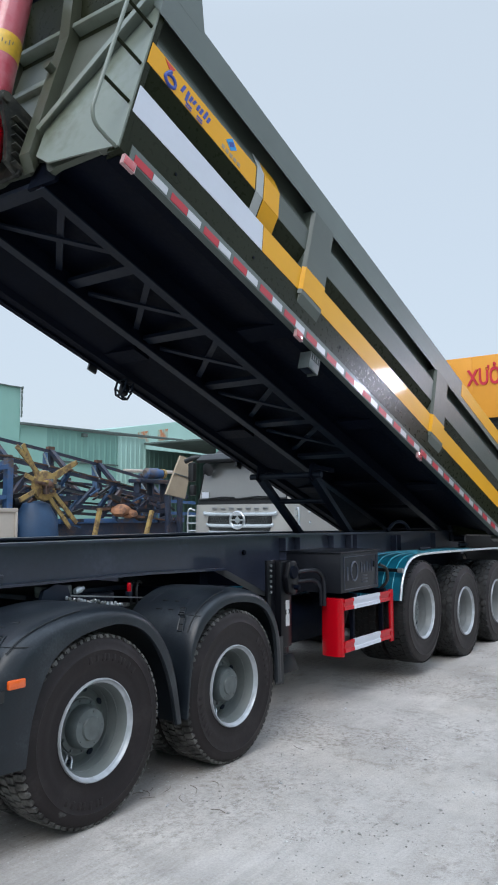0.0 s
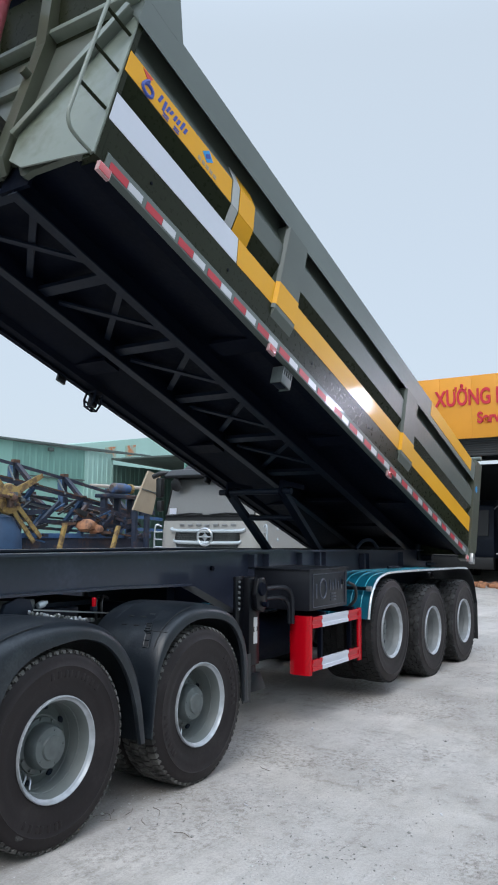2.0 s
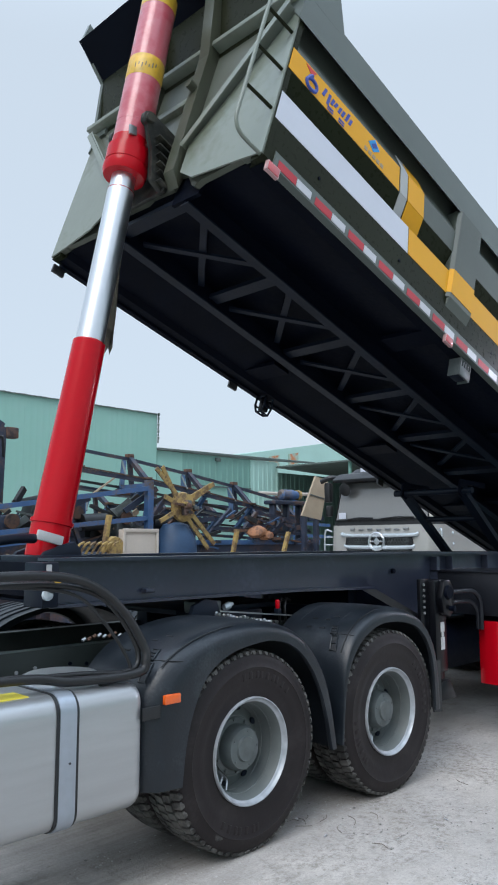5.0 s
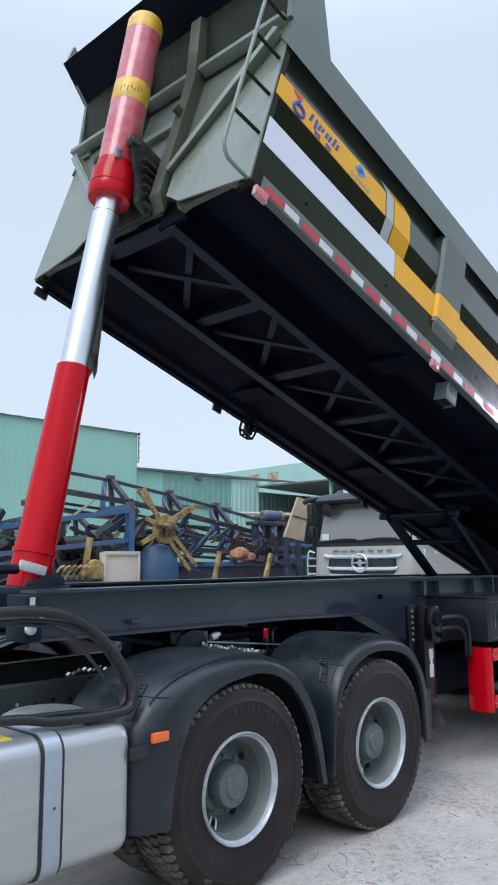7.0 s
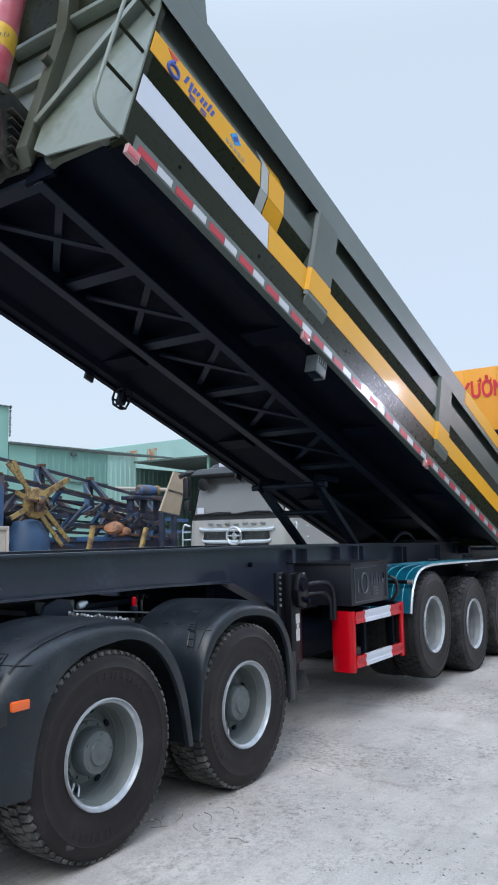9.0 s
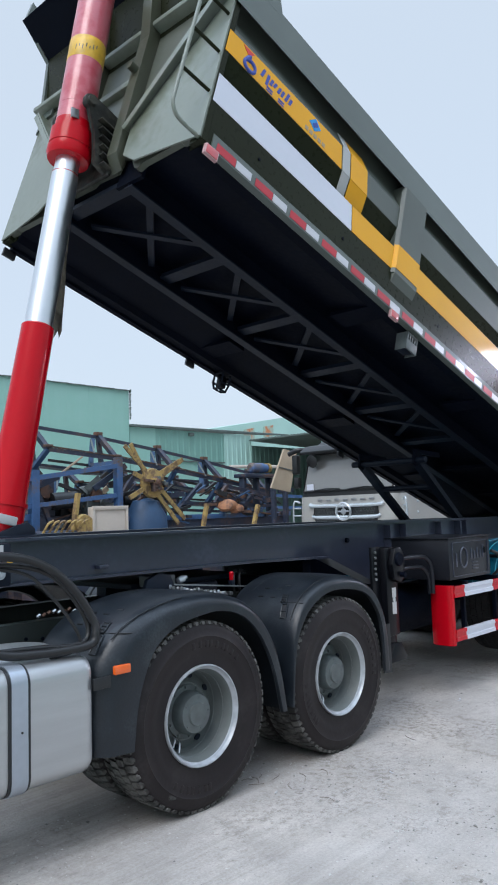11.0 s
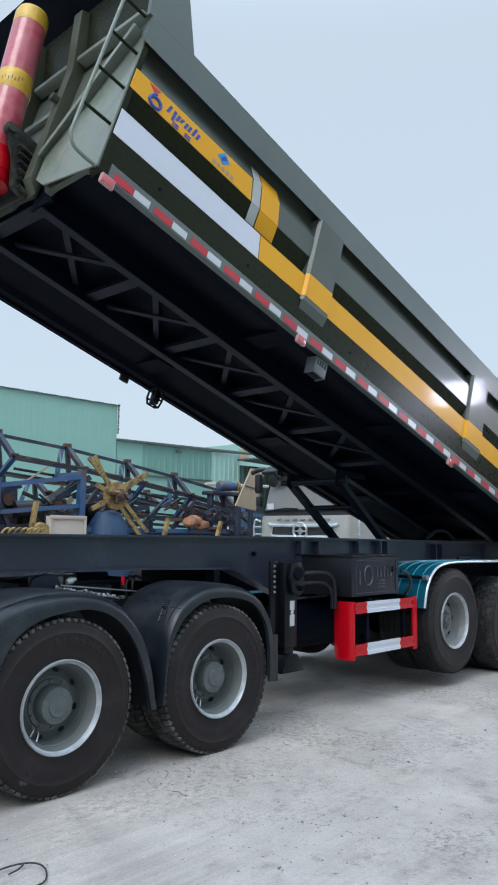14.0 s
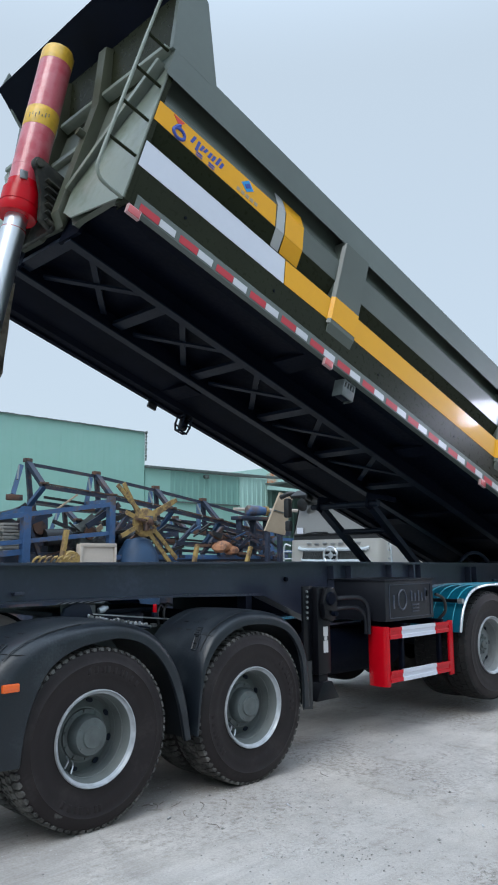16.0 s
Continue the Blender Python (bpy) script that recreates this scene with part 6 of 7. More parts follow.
def cab_section(x_of, z, half, corner, n=7):
    """Half-rounded plan of the cab at one height."""
    pts = []
    for s in (1, -1):
        row = []
        for k in range(n):
            a = math.pi / 2 * k / (n - 1)
            row.append((x_of + corner * (1 - math.sin(a)), CY + s * (half - corner + corner * math.cos(a)), z))
        pts += row if s > 0 else row[::-1]
    return [(x_of + 2.0, CY + half, z), *pts, (x_of + 2.0, CY - half, z)]


def cab_shell(name, levels, material, label=""):
    bm = NB()
    rows = [[bm.verts.new(p) for p in cab_section(*q)] for q in levels]
    for a, b in zip(rows, rows[1:]):
        for j in range(len(a)):
            k = (j + 1) % len(a)
            bm.faces.new((a[j], a[k], b[k], b[j]))
    bm.faces.new(rows[0][::-1])
    bm.faces.new(rows[-1])
    return part(name, bm, material, lorry2, label)


cab_shell("lower_cab", [(8.86, 0.95, 1.17, 0.22), (8.84, 1.4, 1.19, 0.22), (8.88, 1.97, 1.18, 0.20)], CABSILVER, "silver cab front")
cab_shell("cowl_strip", [(8.90, 1.97, 1.165, 0.20), (8.91, 2.06, 1.16, 0.20)], CABBLACK)
cab_shell("upper_cab", [(8.93, 2.06, 1.15, 0.18), (9.10, 2.86, 1.10, 0.20), (9.2, 2.97, 1.05, 0.22)], CABSILVER)
cab_shell("roof", [(9.16, 2.97, 1.04, 0.25), (9.32, 3.10, 1.0, 0.3), (9.7, 3.16, 0.9, 0.3)], CABBLACK, "dark roof and visor")
bm = NB()
hexa(bm, [(8.905, CY - 1.02, 2.08), (8.905, CY + 1.02, 2.08), (9.07, CY + 0.97, 2.80), (9.07, CY - 0.97, 2.80), (8.925, CY - 1.02, 2.08), (8.925, CY + 1.02, 2.08), (9.09, CY + 0.97, 2.80), (9.09, CY - 0.97, 2.80)])
part("windscreen", bm, GLASS, lorry2, "pale reflecting windscreen")
bm = NB()
tube(bm, [(8.903, CY - 1.04, 2.07), (8.903, CY + 1.04, 2.07), (9.075, CY + 0.985, 2.815), (9.075, CY - 0.985, 2.815)], 0.022, 6, True)
part("rubber_seal", bm, CABBLACK, lorry2, "black windscreen seal")
for sd in (-1, 1):
    bm = NB()
    hexa(bm, [(8.99, CY + sd * 1.10, 2.08), (9.05, CY + sd * 1.155, 2.08), (9.19, CY + sd * 1.115, 2.80), (9.14, CY + sd * 1.06, 2.80), (9.01, CY + sd * 1.08, 2.08), (9.07, CY + sd * 1.135, 2.08), (9.21, CY + sd * 1.095, 2.80), (9.16, CY + sd * 1.04, 2.80)])
    part("corner_pillar", bm, CABBLACK, lorry2)
bm = NB()
prism(bm, [(8.78, 2.86), (8.98, 2.98), (9.25, 3.02), (9.25, 2.95), (8.98, 2.90), (8.80, 2.80)], "y", CY - 1.02, CY + 1.02, 0.01)
part("sun_visor", bm, CABBLACK, lorry2)
part("visor_sticker", box(NB(), 8.95, 8.965, CY - 0.05, CY + 0.45, 3.0, 3.08, 0.0), WHITE, lorry2)
part("paper_note", box(NB(), 8.895, 8.90, CY + 0.78, CY + 0.95, 2.10, 2.22), WHITE, lorry2)
for y0, y1 in ((CY + 0.75, CY + 0.14), (CY - 0.05, CY - 0.75)):
    part("wiper", tube(NB(), [(8.87, y0, 2.085), (8.885, (y0 + y1) / 2, 2.115), (8.88, y1, 2.10)], 0.014, 6), CABBLACK, lorry2)
for i in range(7):
    y = CY + 0.60 - i * 0.2
    part("name_bar", box(NB(), 8.845, 8.865, y - 0.055, y + 0.055, 1.872, 1.918 - 0.012 * (i % 2), 0.006), STEEL, lorry2, "plain metal bar")
bm = NB()
prism(bm, [(CY - 0.70, 1.46), (CY + 0.70, 1.46), (CY + 0.76, 1.60), (CY + 0.72, 1.78), (CY - 0.72, 1.78), (CY - 0.76, 1.60)], "x", 8.825, 8.85)
part("grille", bm, CABBLACK, lorry2, "black mesh grille")
bm = NB()
for r in range(6):
    for q in range(22):
        y = CY - 0.66 + q * 0.062 + 0.031 * (r % 2)
        tube(bm, [(8.822, y + 0.027 * math.cos(a), 1.49 + r * 0.05 + 0.027 * math.sin(a)) for a in (k * math.pi / 3 for k in range(6))], 0.004, 3, True)
part("grille_mesh", bm, HUB, lorry2)
for z, h in ((1.78, 0.86), (1.56, 0.78), (1.42, 0.72)):
    bm = tube(NB(), curve_pts([(8.86, CY + h, z + 0.03), (8.83, CY + h * 0.85, z), (8.80, CY, z - 0.005), (8.83, CY - h * 0.85, z), (8.86, CY - h, z + 0.03)], 6), 0.036, 8)
    part("chrome_bar", bm, TRIMSILVER, lorry2, "chrome grille bar")
bm = tube(NB(), [(8.785, CY + 0.165 * math.cos(a), 1.665 + 0.155 * math.sin(a)) for a in (i * math.pi / 14 for i in range(28))], 0.026, 8, True)
tube(bm, [(8.785, CY, 1.53), (8.785, CY, 1.80)], 0.016, 6)
tube(bm, [(8.785, CY - 0.14, 1.665), (8.785, CY + 0.14, 1.665)], 0.016, 6)
lathe(bm, (8.79, CY, 1.665), (8.77, CY, 1.665), [(0, 0.06), (0.015, 0.055), (0.02, 0.0)], 16)
part("round_badge", bm, CHROME, lorry2, "round chrome badge")
part("bumper", box(NB(), 8.70, 9.0, CY - 1.2, CY + 1.2, 0.45, 0.98, 0.06), CABSILVER, lorry2)
for s in (-1, 1):
    part("headlamp", box(NB(), 8.68, 8.75, CY + s * 0.85 - 0.25, CY + s * 0.85 + 0.25, 0.62, 0.85, 0.03), GLASS, lorry2)
    part("door_mirror", box(NB(), 8.95, 9.08, CY + s * 1.30 - 0.075, CY + s * 1.30 + 0.075, 2.44, 2.84, 0.04), CABBLACK, lorry2, "black door mirror")
    part("small_mirror", box(NB(), 8.97, 9.08, CY + s * 1.29 - 0.065, CY + s * 1.29 + 0.065, 2.16, 2.38, 0.03), CABBLACK, lorry2)
    part("mirror_arm", tube(NB(), curve_pts([(9.15, CY + s * 1.08, 2.92), (8.98, CY + s * 1.22, 2.93), (8.93, CY + s * 1.42, 2.86)], 5), 0.05, 8), CABBLACK, lorry2)
    bm = NB()
    tube(bm, curve_pts([(8.98, CY + s * 1.20, 1.86), (8.90, CY + s * 1.30, 1.86), (8.90, CY + s * 1.32, 1.4), (8.92, CY + s * 1.30, 0.9)], 6), 0.018, 8)
    for z in (1.30, 1.45, 1.60, 1.75):
        tube(bm, [(8.90, CY + s * 1.31, z), (8.99, CY + s * 1.19, z)], 0.014, 6)
    part("grab_rail", bm, TRIMSILVER, lorry2, "silver grab rail and steps")
    for z in (1.42, 1.62, 1.82):
        part("hinge_cap", lathe(NB(), (9.5, CY + s * 1.17, z), (9.5, CY + s * 1.205, z), [(0, 0.035), (0.02, 0.03), (0.035, 0.0)], 12), TRIMSILVER, lorry2)
for i, w in enumerate((0.10, 0.06, 0.08, 0.05, 0.09)):
    y = CY + 0.30 - i * 0.12
    part("roof_mark", box(NB(), 9.13, 9.145, y - w / 2, y + w / 2, 3.03, 3.09, 0.0), WHITE, lorry2, "unreadable white bar")
part("windscreen_mirror", lathe(NB(), (8.85, CY + 0.78, 2.66), (8.88, CY + 0.78, 2.67), [(0, 0.10), (0.02, 0.13), (0.04, 0.12)], 16), CABBLACK, lorry2)
part("side_window", box(NB(), 9.35, 10.3, CY - 1.155, CY - 1.13, 2.15, 2.75, 0.0), CABBLACK, lorry2)
part("rear_fairing", box(NB(), 11.0, 13.4, CY - 1.15, CY + 1.15, 0.9, 1.78, 0.06), WHITE, lorry2, "white side fairing")
part("fairing_marks", box(NB(), 11.5, 12.3, CY - 1.158, CY - 1.15, 1.62, 1.67), HUB, lorry2, "unreadable dark bar")
part("chassis", box(NB(), 9.2, 15.0, CY - 0.45, CY + 0.45, 0.7, 0.95), UNDER, lorry2)
for x in (9.9, 13.2, 14.5):
    wheel(lorry2, x, 0.535, CY - 1.2, "trailer", "block", 0)
    wheel(lorry2, x, 0.535, CY + 1.2, "trailer", "block", 0)

# the whole lorry stands a little forward
lorry2.location.x -= 0.21

# ---- machinery scrap yard ----
random.seed(11)
BOOM = [(4.65, 3.52), (6.27, 3.38), (7.88, 3.17), (9.32, 2.96), (10.9, 2.70)]


def boom(at, nodes, y_back, y_front, drop, label):
    t = thing("lattice_boom", at, label, "machinery", "scrapped lattice booms")
    def seg(name, p, q, w, material=DARKSTEEL):
        part(name, beam(NB(), p, q, w * 0.8, w, (0, 0, 1) if abs(p[0] - q[0]) > 0.6 else (1, 0, 0)), material, t)
    for (xa, za), (xb, zb) in zip(nodes, nodes[1:]):
        seg("chord", (xa, y_back, za), (xb, y_back, zb), 0.065)
        seg("chord", (xa + 0.10, y_front, za - drop), (xb + 0.10, y_front, zb - drop), 0.075)
        seg("rusty_strip", (xa + 0.12, y_front - 0.03, za - drop + 0.055), (xb + 0.08, y_front - 0.03, zb - drop + 0.055), 0.03, RUSTSTEEL)
        seg("chord", (xa + 0.1, y_back, za - 0.75), (xb + 0.1, y_back, zb - 0.75), 0.07)
        seg("pipe_run", (xa + 0.17, y_front + 0.10, za - drop - 0.20), (xb + 0.17, y_front + 0.10, zb - drop - 0.20), 0.05, CABBLACK)
        seg("pipe_run", (xa + 0.05, y_front + 0.22, za - drop - 0.33), (xb + 0.05, y_front + 0.22, zb - drop - 0.33), 0.045, HUB)
    for k, (x, z) in enumerate(nodes):
        seg("frame_post", (x, y_back, z + 0.04), (x + 0.10, y_front, z - drop), 0.11)
        seg("frame_post", (x, y_back, z), (x + 0.1, y_back, z - 0.8), 0.09)
        seg("frame_post", (x + 0.10, y_front, z - drop), (x - 0.22, (y_back + y_front) / 2, z - drop - 0.55), 0.095, DRUMBLUE)
        seg("frame_post", (x - 0.14, y_back, z - 0.05), (x - 0.55, y_front, z - drop - 0.20), 0.085, DRUMBLUE)
        seg("strut", (x - 0.20, y_back - 0.02, z - 0.05), (x - 0.52, y_front - 0.1, z - 0.40), 0.03, HUB)
        part("foot", box(NB(), x - 0.66, x - 0.36, y_front - 0.05, y_front + 0.07, z - drop - 0.30, z - drop - 0.19, 0.01), RUSTSTEEL, t)
        part("lug", box(NB(), x - 0.08, x + 0.08, y_back - 0.06, y_back + 0.06, z + 0.03, z + 0.11, 0.01), RUSTSTEEL, t)
        part("lug", box(NB(), x + 0.02, x + 0.18, y_front - 0.07, y_front + 0.05, z - drop + 0.04, z - drop + 0.09, 0.01), RUSTSTEEL, t)
        if k % 2 == 0:
            part("trestle", box(NB(), x + 0.05, x + 0.19, y_back - 0.07, y_back + 0.07, 0, z - 0.7, 0.01), DARKSTEEL, t)
    return t


boom((7, 9.7, 0), BOOM, 9.75, 9.25, 0.49, "long tilted dark blue lattice boom with rusty lugs")
boom((9, 10.6, 0), [(6.2, 2.72), (7.8, 2.66), (9.4, 2.58), (11.0, 2.50), (12.4, 2.44)], 10.9, 10.5, 0.3, "dark steel lattice boom lying on trestles")

stand = thing("blue_steel_frame", (4.2, 8.4, 0), "welded blue steel frame with faded paint", "frame")
for p, q, w in (((1.2, 8.4, 2.017), (5.78, 8.4, 2.685), 0.085), ((2.2, 8.41, 1.765), (5.78, 8.41, 2.12), 0.08), ((1.2, 8.45, 1.487), (3.95, 8.45, 1.752), 0.10), ((5.77, 8.42, 0), (5.77, 8.42, 2.84), 0.13),
                ((3.95, 8.42, 0), (3.95, 8.42, 2.56), 0.145), ((1.3, 8.42, 0), (1.3, 8.42, 2.1), 0.12), ((3.95, 9.3, 2.44), (3.95, 8.46, 2.50), 0.09), ((5.77, 9.4, 2.74), (5.77, 8.46, 2.74), 0.09)):
    part("bar", beam(NB(), p, q, w, w, (0, 0, 1) if abs(p[2] - q[2]) < 1.5 else (0, 1, 0)), BLUESTEEL, stand)
part("knee_brace", beam(NB(), (4.35, 8.47, 1.5), (4.02, 8.47, 2.25), 0.07, 0.07), DARKSTEEL, stand)

# far left loader frame
loader = thing("dark_loader_frame", (2.6, 9.9, 0), "dark blue machine frame with a rusty block", "machinery")
for p, q, w in (((3.30, 9.7, 0), (3.36, 9.7, 3.75), 0.14), ((1.4, 9.7, 3.74), (3.4, 9.7, 3.74), 0.08), ((2.9, 9.8, 4.12), (3.4, 9.7, 3.78), 0.08), ((1.0, 9.7, 2.75), (3.2, 9.7, 2.70), 0.10), ((2.4, 9.7, 2.35), (3.3, 9.7, 2.8), 0.10)):
    part("bar", beam(NB(), p, q, w, w, (0, 0, 1) if abs(p[2] - q[2]) < 1.5 else (0, 1, 0)), DARKSTEEL, loader)
part("rusty_block", box(NB(), 3.42, 3.66, 9.6, 9.8, 3.56, 3.76, 0.02), RUSTSTEEL, loader)
part("engine_block", box(NB(), 2.3, 3.15, 9.5, 10.1, 2.85, 3.3, 0.06), CABBLACK, loader)
part("engine_drum", rod(NB(), (2.35, 9.4, 3.0), (3.0, 9.4, 3.05), 0.15, 18), HUB, loader)
for i in range(6):
    p = (random.uniform(2.2, 3.1), 9.38, random.uniform(2.6, 3.4))
    part("pipe", tube(NB(), curve_pts([p, (p[0] + random.uniform(-0.3, 0.3), 9.3, p[2] + 0.15), (p[0] + random.uniform(-0.3, 0.5), 9.4, p[2] - 0.2)], 5), 0.025, 8), HOSE, loader)

# yellow star wheel on its blue drum
star = thing("star_wheel", (6.5, 8.4, 0), "worn yellow star wheel on a blue drum", "machinery")
bm = lathe(NB(), (6.49, 8.5, 0), (6.49, 8.5, 2.05), [(0, 0.48), (1.3, 0.45), (1.7, 0.42), (2.0, 0.25), (2.05, 0.1)], 28)
part("drum", bm, DRUMBLUE, star, "blue painted drum")
HC = Vector((6.45, 8.2, 2.34))
part("hub_plate", lathe(NB(), HC + Vector((0, 0.06, 0)), HC + Vector((0, -0.06, 0)), [(0, 0.26), (0.03, 0.30), (0.09, 0.28), (0.12, 0.12)], 20), OLDYELLOW, star)
part("hub_core", lathe(NB(), HC + Vector((0, 0, 0)), HC + Vector((0, -0.2, 0.02)), [(0, 0.13), (0.1, 0.12), (0.16, 0.08), (0.2, 0.03)], 12), RUSTSTEEL, star)
for ang, n, off in ((124, 0.86, 0.06), (139, 0.92, -0.06), (33, 0.82, 0.0), (28, 0.74, 0.09), (205, 0.62, 0.0), (-46, 0.96, 0.055), (-50, 0.92, -0.06), (160, 0.5, 0.0)):
    d = Vector((math.cos(radians(ang)), 0, math.sin(radians(ang))))
    s = Vector((-d.z, 0, d.x)) * off
    part("arm", beam(NB(), HC + s + d * 0.15, HC + s + d * n * 1.1 + Vector((0, -0.05, 0)), 0.03, 0.085, (-d.z, 0, d.x)), OLDYELLOW, star)
for i in range(16):
    a, r = random.uniform(0, 6.28), random.uniform(0.05, 0.25)
    p = HC + Vector((r * math.cos(a), -0.11, r * math.sin(a)))
    u, v = random.uniform(0.03, 0.09), random.uniform(0.02, 0.05)
    part("clamp", box(NB(), p.x - u, p.x + u, p.y - 0.06, p.y + 0.03, p.z - v, p.z + v, 0.006), random.choice((RUSTSTEEL, RUSTSTEEL, OLDYELLOW, HUB)), star)

crate = thing("pale_crate", (4.9, 7.6, 0), "pale wooden crate with a framed front", "crate")
part("body", box(NB(), 4.54, 5.26, 7.51, 7.66, 0.0, 1.88, 0.005), BOARD, crate)
for a, b, c, d in ((4.52, 5.28, 1.83, 1.895), (4.52, 5.28, 1.0, 1.06), (4.52, 4.57, 1.06, 1.83), (5.23, 5.28, 1.06, 1.83)):
    part("batten", box(NB(), a, b, 7.485, 7.51, c, d, 0.003), BOARD, crate)

mower = thing("yellow_attachment", (4.3, 7.7, 0), "yellow machine attachment with an upright lever", "machinery")
part("lever", beam(NB(), (4.20, 7.6, 1.5), (4.30, 7.6, 2.12), 0.06, 0.10, (0, 1, 0)), OLDYELLOW, mower)
part("bracket", lathe(NB(), (4.38, 7.5, 1.58), (4.38, 7.7, 1.58), [(0, 0.17), (0.1, 0.19), (0.2, 0.16)], 14), OLDYELLOW, mower)
part("body", box(NB(), 3.5, 4.5, 7.5, 8.1, 0.0, 1.5, 0.06), DARKSTEEL, mower)
for i in range(7):
    x = 3.55 + i * 0.11
    part("claw", tube(NB(), curve_pts([(x, 7.5, 1.45), (x + 0.05, 7.4, 1.62), (x + 0.15, 7.42, 1.66)], 5), 0.022, 6), OLDYELLOW, mower)

for x, lean, h in ((7.15, 0.20, 1.90), (8.62, 0.28, 1.86)):
    p = thing("yellow_post", (x, 7.5, 0), "leaning worn yellow steel post", "post", "yellow posts")
    part("shaft", beam(NB(), (x - lean * 2, 7.5, 0), (x + lean * 0.4, 7.5, h), 0.06, 0.085, (0, 1, 0)), OLDYELLOW, p)

tray = thing("blue_hopper", (8.6, 8.8, 0), "long dark blue steel hopper full of machine parts", "machinery")
bm = NB()
prism(bm, [(5.9, 0.3), (10.6, 0.3), (10.9, 1.70), (5.7, 1.66)], "y", 8.5, 9.1, 0.01)
part("body", bm, DARKSTEEL, tray)
part("rim", box(NB(), 5.65, 10.95, 8.46, 8.52, 1.60, 1.70, 0.006), BLUESTEEL, tray)
for p, q in (((8.3, 8.6, 1.7), (8.9, 8.6, 2.3)), ((8.9, 8.6, 2.3), (10.2, 8.6, 2.12)), ((9.2, 8.6, 1.7), (9.75, 8.6, 2.1)), ((7.6, 8.6, 1.95), (10.4, 8.65, 1.85)), ((7.5, 8.7, 1.75), (8.2, 8.7, 2.35))):
    part("bar", beam(NB(), p, q, 0.08, 0.08), DARKSTEEL, tray)
part("motor", lathe(NB(), (9.80, 8.7, 2.74), (10.40, 8.7, 2.75), [(0, 0.08), (0.04, 0.125), (0.42, 0.125), (0.43, 0.11), (0.57, 0.10), (0.60, 0.05)], 20), BLUESTEEL, tray)
for x in (9.55, 10.0, 10.45):
    part("motor_leg", box(NB(), x - 0.04, x + 0.04, 8.62, 8.78, 1.68, 2.52, 0.006), DARKSTEEL, tray)
part("motor_end", lathe(NB(), (10.38, 8.7, 2.75), (10.50, 8.7, 2.75), [(0, 0.12), (0.08, 0.12), (0.12, 0.06)], 18), OLDYELLOW, tray)
part("motor_seat", box(NB(), 9.45, 10.6, 8.5, 8.9, 2.51, 2.60, 0.02), DARKSTEEL, tray)
for x, z, r in ((8.74, 1.88, 0.20), (9.02, 1.80, 0.15)):
    d = NB()
    bmesh.ops.create_icosphere(d, subdivisions=2, radius=r)
    for v in d.verts:
        v.co *= 1 + 0.5 * noise.noise(v.co * 7 + Vector((x, 0, 0)))
        v.co = Vector((v.co.x * 1.3, v.co.y, v.co.z * 0.72))
        v.co += Vector((x, 8.45, z))
    part("orange_lump", d, ORANGEROCK, tray, "orange painted casting")
for i in range(44):
    x, z = random.uniform(5.9, 10.6), random.uniform(1.62, 2.2)
    a, n = random.uniform(-0.6, 0.6), random.uniform(0.2, 0.55)
    part("scrap_bar", beam(NB(), (x, 8.45, z), (x + n * math.cos(a), 8.4 + random.uniform(-0.1, 0.2), z + n * math.sin(a)), 0.05, random.choice((0.03, 0.06, 0.1))), random.choice((DARKSTEEL, DARKSTEEL, DRUMBLUE, CABBLACK, RUSTSTEEL)), tray)

heap = thing("scrap_heap", (5, 9.0, 0), "heap of rusty and blue steel offcuts", "scrap")
for i in range(120):
    x, y, z = random.uniform(1.4, 6.6), random.uniform(8.7, 9.5), random.uniform(1.3, 2.45)
    a, n = random.uniform(-0.9, 0.9), random.uniform(0.25, 0.9)
    part("offcut", beam(NB(), (x, y, z), (x + n * math.cos(a), y + random.uniform(-0.2, 0.2), z + n * math.sin(a)), random.choice((0.04, 0.07)), random.choice((0.03, 0.06, 0.11))), random.choice((RUSTSTEEL, DARKSTEEL, CABBLACK, HUB, CABBLACK, DARKSTEEL, TAN)), heap)
part("base", box(NB(), 1.4, 7.0, 8.95, 9.35, 0, 1.75, 0.05), DARKSTEEL, heap)
for x in (4.6, 6.2):
    part("roller", rod(NB(), (x, 8.9, 2.02), (x + 0.5, 8.85, 2.05), 0.16, 16), CABBLACK, heap)

for x, w, z0, z1, m in ((1.5, 0.7, 1.7, 2.25, CABBLACK), (2.3, 0.5, 1.7, 2.42, HUB), (2.95, 0.6, 1.7, 2.15, DARKSTEEL), (3.6, 0.55, 1.7, 2.38, CABBLACK), (4.3, 0.45, 1.7, 2.52, DARKSTEEL), (4.85, 0.5, 1.7, 2.2, CABBLACK), (5.45, 0.4, 1.7, 2.35, HUB), (6.0, 0.5, 1.7, 2.1, DARKSTEEL)):
    bm = NB()
    prism(bm, [(x, z0), (x + w, z0), (x + w * 0.96, z1 - 0.12), (x + w * 0.7, z1), (x + w * 0.15, z1 - 0.04), (x + 0.02, z1 - 0.2)], "y", 9.0, 9.4, 0.02)
    part("casting", bm, m, heap)
    part("flange", rod(NB(), (x + w * 0.5, 8.93, (z0 + z1) / 2 + 0.1), (x + w * 0.5, 9.05, (z0 + z1) / 2 + 0.1), 0.13, 14), RUSTSTEEL, heap)
boards = thing("board_stack", (3.9, 8.8, 0), "stack of pale grey weathered boards on a steel block", "boards")
part("block", box(NB(), 3.72, 4.12, 8.72, 8.90, 0, 1.74, 0.02), DARKSTEEL, boards)
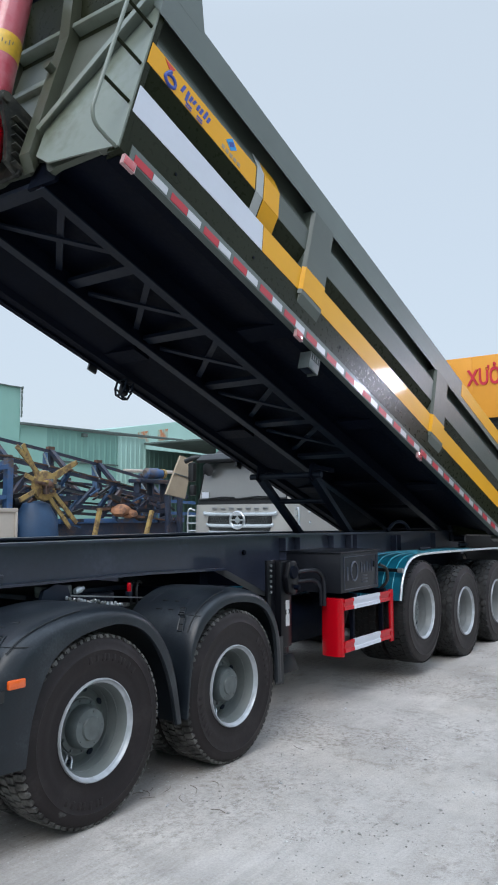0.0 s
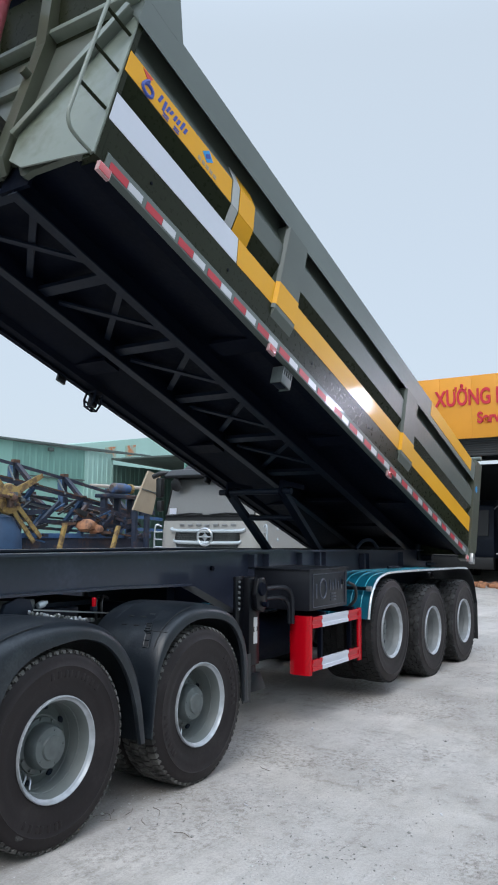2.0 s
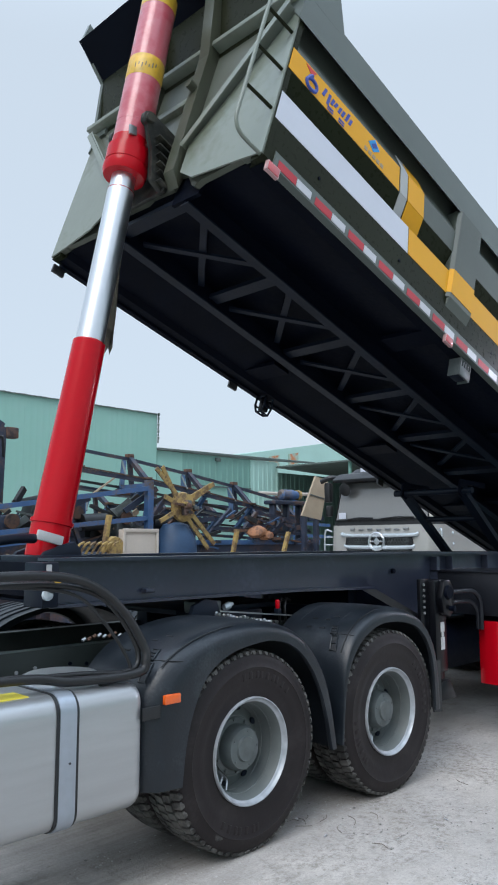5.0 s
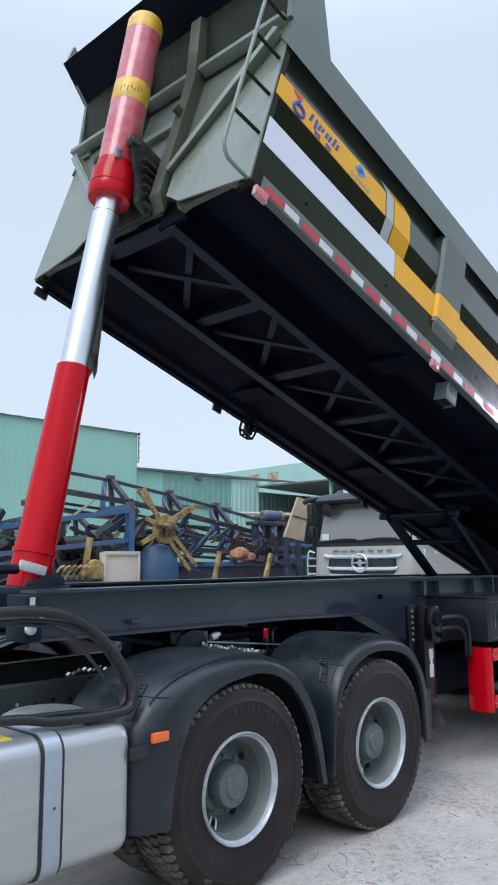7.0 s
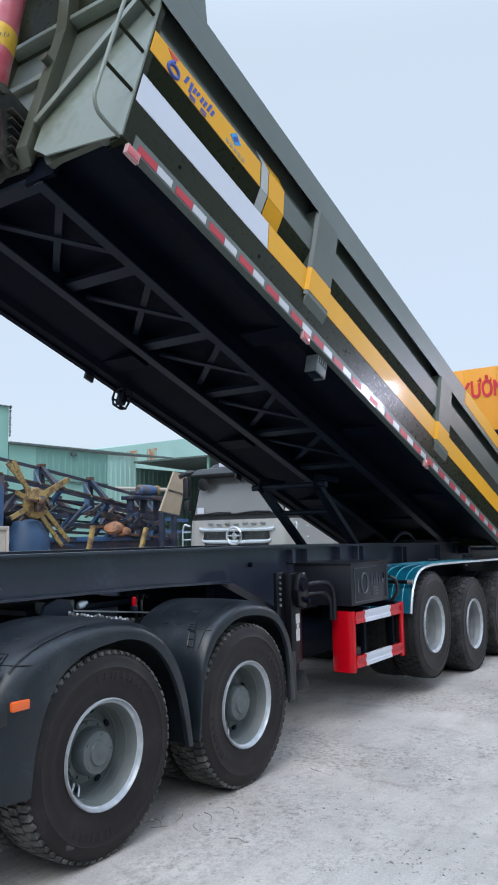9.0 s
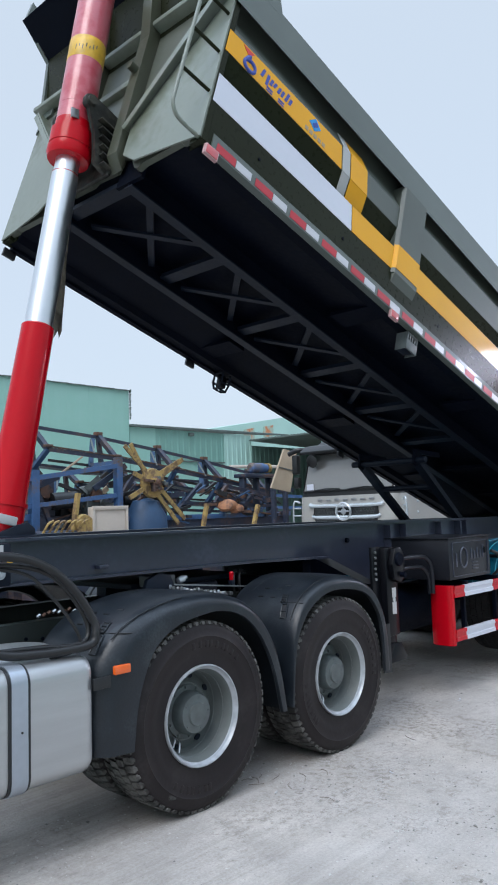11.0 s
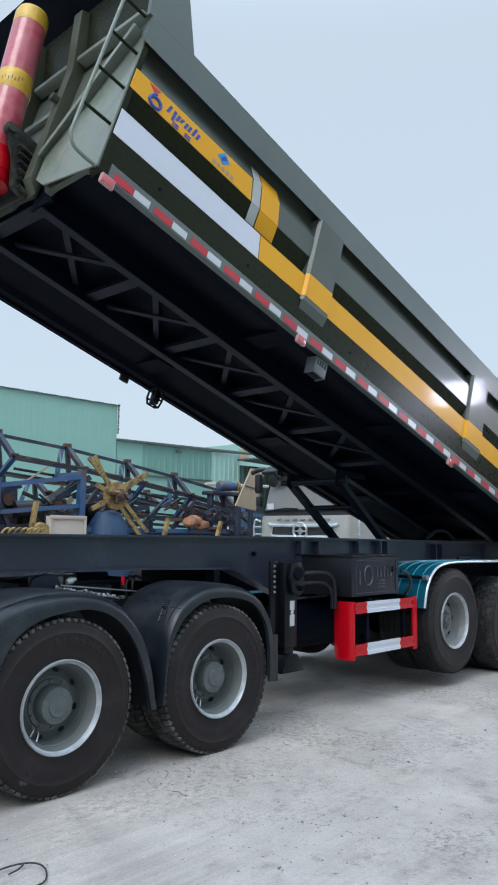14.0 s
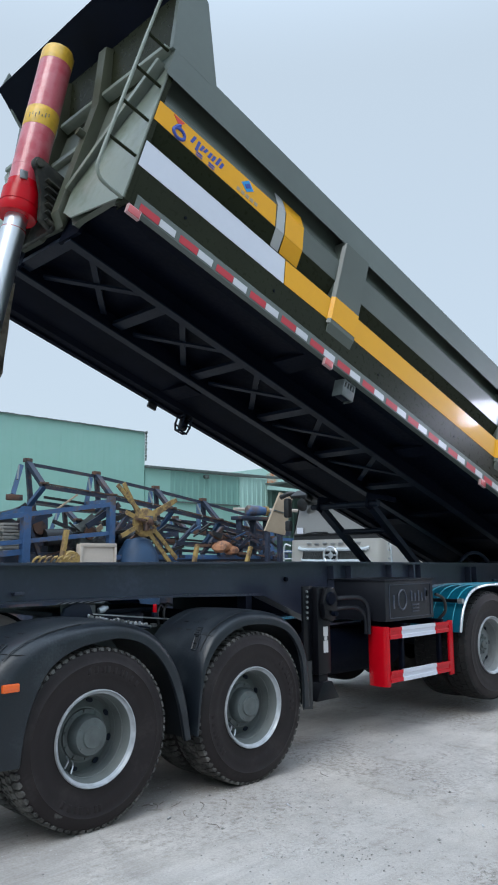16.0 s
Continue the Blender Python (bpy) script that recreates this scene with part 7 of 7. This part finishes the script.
for i in range(9):
    e = random.uniform(-0.02, 0.02)
    part("board", box(NB(), 3.66 + e, 4.16 + e, 8.68, 8.92, 1.741 + i * 0.060, 1.791 + i * 0.060, 0.006), PALEWOOD, boards)
panel = thing("tan_panel", (10.3, 7.6, 0), "tan sheet panel leaning on edge", "panel")
bm = NB()
hexa(bm, [(9.24, 7.55, 2.22), (9.88, 7.55, 2.13), (9.88, 7.60, 2.13), (9.24, 7.60, 2.22), (9.88, 7.68, 3.11), (10.31, 7.68, 3.04), (10.31, 7.73, 3.04), (9.88, 7.73, 3.11)])
part("sheet", bm, TAN, panel)
part("seam", beam(NB(), (9.575, 7.605, 2.69), (10.10, 7.605, 2.61), 0.02, 0.02), HUB, panel)
for x, z in ((9.30, 2.19), (9.70, 2.135)):
    part("prop", box(NB(), x, x + 0.09, 7.54, 7.64, 0, z, 0.006), DARKSTEEL, panel)

gantry = thing("pole_on_stands", (14, 12, 0), "long pale pole resting on blue stands", "pole")
part("pole", rod(NB(), (12.5, 12, 3.05), (15.5, 12, 3.12), 0.05, 12), BOARD, gantry)
for x in (13.2, 14.1):
    part("stand", box(NB(), x - 0.05, x + 0.05, 11.95, 12.05, 0, 3.0), BLUESTEEL, gantry)
for p, q in (((11.5, 11.8, 2.3), (15.5, 11.8, 2.15)), ((11.5, 11.8, 1.9), (15.5, 11.8, 1.8))):
    part("rail", beam(NB(), p, q, 0.07, 0.09), BLUESTEEL, gantry)

# ---- small things on the ground ----
loop = thing("wire_loop", (-0.738, -0.79, 0), "loop of thin black wire lying on the dust", "wire")
pts = [(-0.738 + 0.150 * math.cos(a) + 0.01 * math.sin(3 * a), -0.79 + 0.132 * math.sin(a), 0.014 + 0.006 * math.sin(2 * a)) for a in (i * math.pi / 18 for i in range(36))]
part("strand", tube(NB(), pts, 0.0045, 6, True), WIRE, loop)
part("strand_end", tube(NB(), curve_pts([pts[5], (pts[5][0] - 0.05, pts[5][1] - 0.03, 0.016), (pts[5][0] - 0.10, pts[5][1] - 0.03, 0.008)], 6), 0.004, 6), WIRE, loop)

random.seed(7)
bm = NB()
ico = [(0, 0, 1), (0.9, 0, 0.2), (0.2, 0.85, 0.25), (-0.8, 0.4, 0.2), (-0.5, -0.75, 0.2), (0.4, -0.8, 0.15), (0, 0, -0.6)]
tri = [(0, 1, 2), (0, 2, 3), (0, 3, 4), (0, 4, 5), (0, 5, 1), (6, 2, 1), (6, 3, 2), (6, 4, 3), (6, 5, 4), (6, 1, 5)]
for i in range(62000):
    x, y = random.uniform(-2.0, 13), random.uniform(-5.2, 0.6)
    cl = noise.noise((x * 0.55 - y * 0.1, y * 0.8 + x * 0.2, 5)) + 0.6 * noise.noise((x * 1.8, y * 2.2, 9)) + 0.28 * math.exp(-((x - 1.6) / 2.4) ** 2 - ((y + 2.3) / 1.1) ** 2)
    if cl < random.uniform(0.0, 0.75) and random.random() > 0.05:
        continue
    s = random.choice((0.002, 0.003, 0.004, 0.006, 0.008)) * (2.0 if random.random() < 0.04 else 1)
    a = random.uniform(0, 6.28)
    vs = [bm.verts.new((x + s * random.uniform(0.8, 1.2) * (p[0] * math.cos(a) - p[1] * math.sin(a)), y + s * (p[0] * math.sin(a) + p[1] * math.cos(a)), 0.003 + 0.6 * s * p[2] + 0.012 * noise.noise((x * 0.5, y * 0.5, 0)))) for p in ico]
    for q in tri:
        bm.faces.new([vs[k] for k in q])
tagged(part("gravel", bm, PEBBLE, sharp=0), "loose grey grit scattered over the yard", "gravel", kind="stuff")
bm = NB()
for x, y in ((0.62, -0.10), (0.70, -0.16), (0.88, -0.2), (1.9, -0.15), (0.55, -0.5), (2.05, 0.1), (4.6, -0.9), (0.57, 0.11), (0.50, 0.05), (0.60, 0.02), (0.44, 0.08), (0.52, 0.12)):
    a, n = random.uniform(0, 6.28), random.uniform(0.06, 0.16)
    tube(bm, curve_pts([(x, y, 0.010), (x + n * 0.5 * math.cos(a), y + n * 0.5 * math.sin(a), 0.014), (x + n * math.cos(a + 0.3), y + n * math.sin(a + 0.3), 0.010)], 4), 0.0018, 5)
tagged(part("twigs", bm, TWIG), "dry twigs and wire ends on the dust", "debris", kind="stuff")

bm = NB()
for x, y in ((0.45, -0.14), (3.04, 0.01), (3.10, 0.03), (1.16, -0.50), (2.3, -0.9), (4.2, -1.3), (1.7, -1.6), (5.4, -0.4)):
    a, n = random.uniform(0, 3.14), random.uniform(0.010, 0.022)
    hexa(bm, [(x + n * (p * math.cos(a) - q * math.sin(a)), y + n * (p * math.sin(a) + q * math.cos(a)), 0.006 + h + 0.006 * (p > 0)) for h in (0.0, 0.003) for p, q in ((-1, -0.5), (1, -0.35), (0.8, 0.5), (-0.9, 0.4))])
tagged(part("litter", bm, TAPEWHITE), "pale scraps of paper on the dust", "litter", kind="stuff")
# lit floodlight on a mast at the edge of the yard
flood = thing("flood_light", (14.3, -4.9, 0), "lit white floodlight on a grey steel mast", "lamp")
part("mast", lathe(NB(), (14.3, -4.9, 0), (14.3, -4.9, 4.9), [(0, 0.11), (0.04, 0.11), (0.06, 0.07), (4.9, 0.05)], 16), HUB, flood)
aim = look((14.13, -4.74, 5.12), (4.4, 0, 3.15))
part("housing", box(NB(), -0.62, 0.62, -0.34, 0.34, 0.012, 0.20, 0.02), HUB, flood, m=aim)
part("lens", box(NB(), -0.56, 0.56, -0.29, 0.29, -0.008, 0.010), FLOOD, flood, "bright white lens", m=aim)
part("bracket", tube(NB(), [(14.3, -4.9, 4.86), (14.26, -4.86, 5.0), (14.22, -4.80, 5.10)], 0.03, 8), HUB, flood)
# plain wall that closes the yard behind the camera
bm = NB()
box(bm, -30, 45, -19.4, -19.0, 0, 5.5)
tagged(part("wall_south", bm, SHEETDARK), "plain sheet wall closing the yard", "wall", kind="structure")
bm = NB()
box(bm, -30.4, -30, -19.0, 30, 0, 5.0)
tagged(part("wall_west", bm, SHEETDARK), "plain sheet wall closing the yard", "wall", kind="structure")
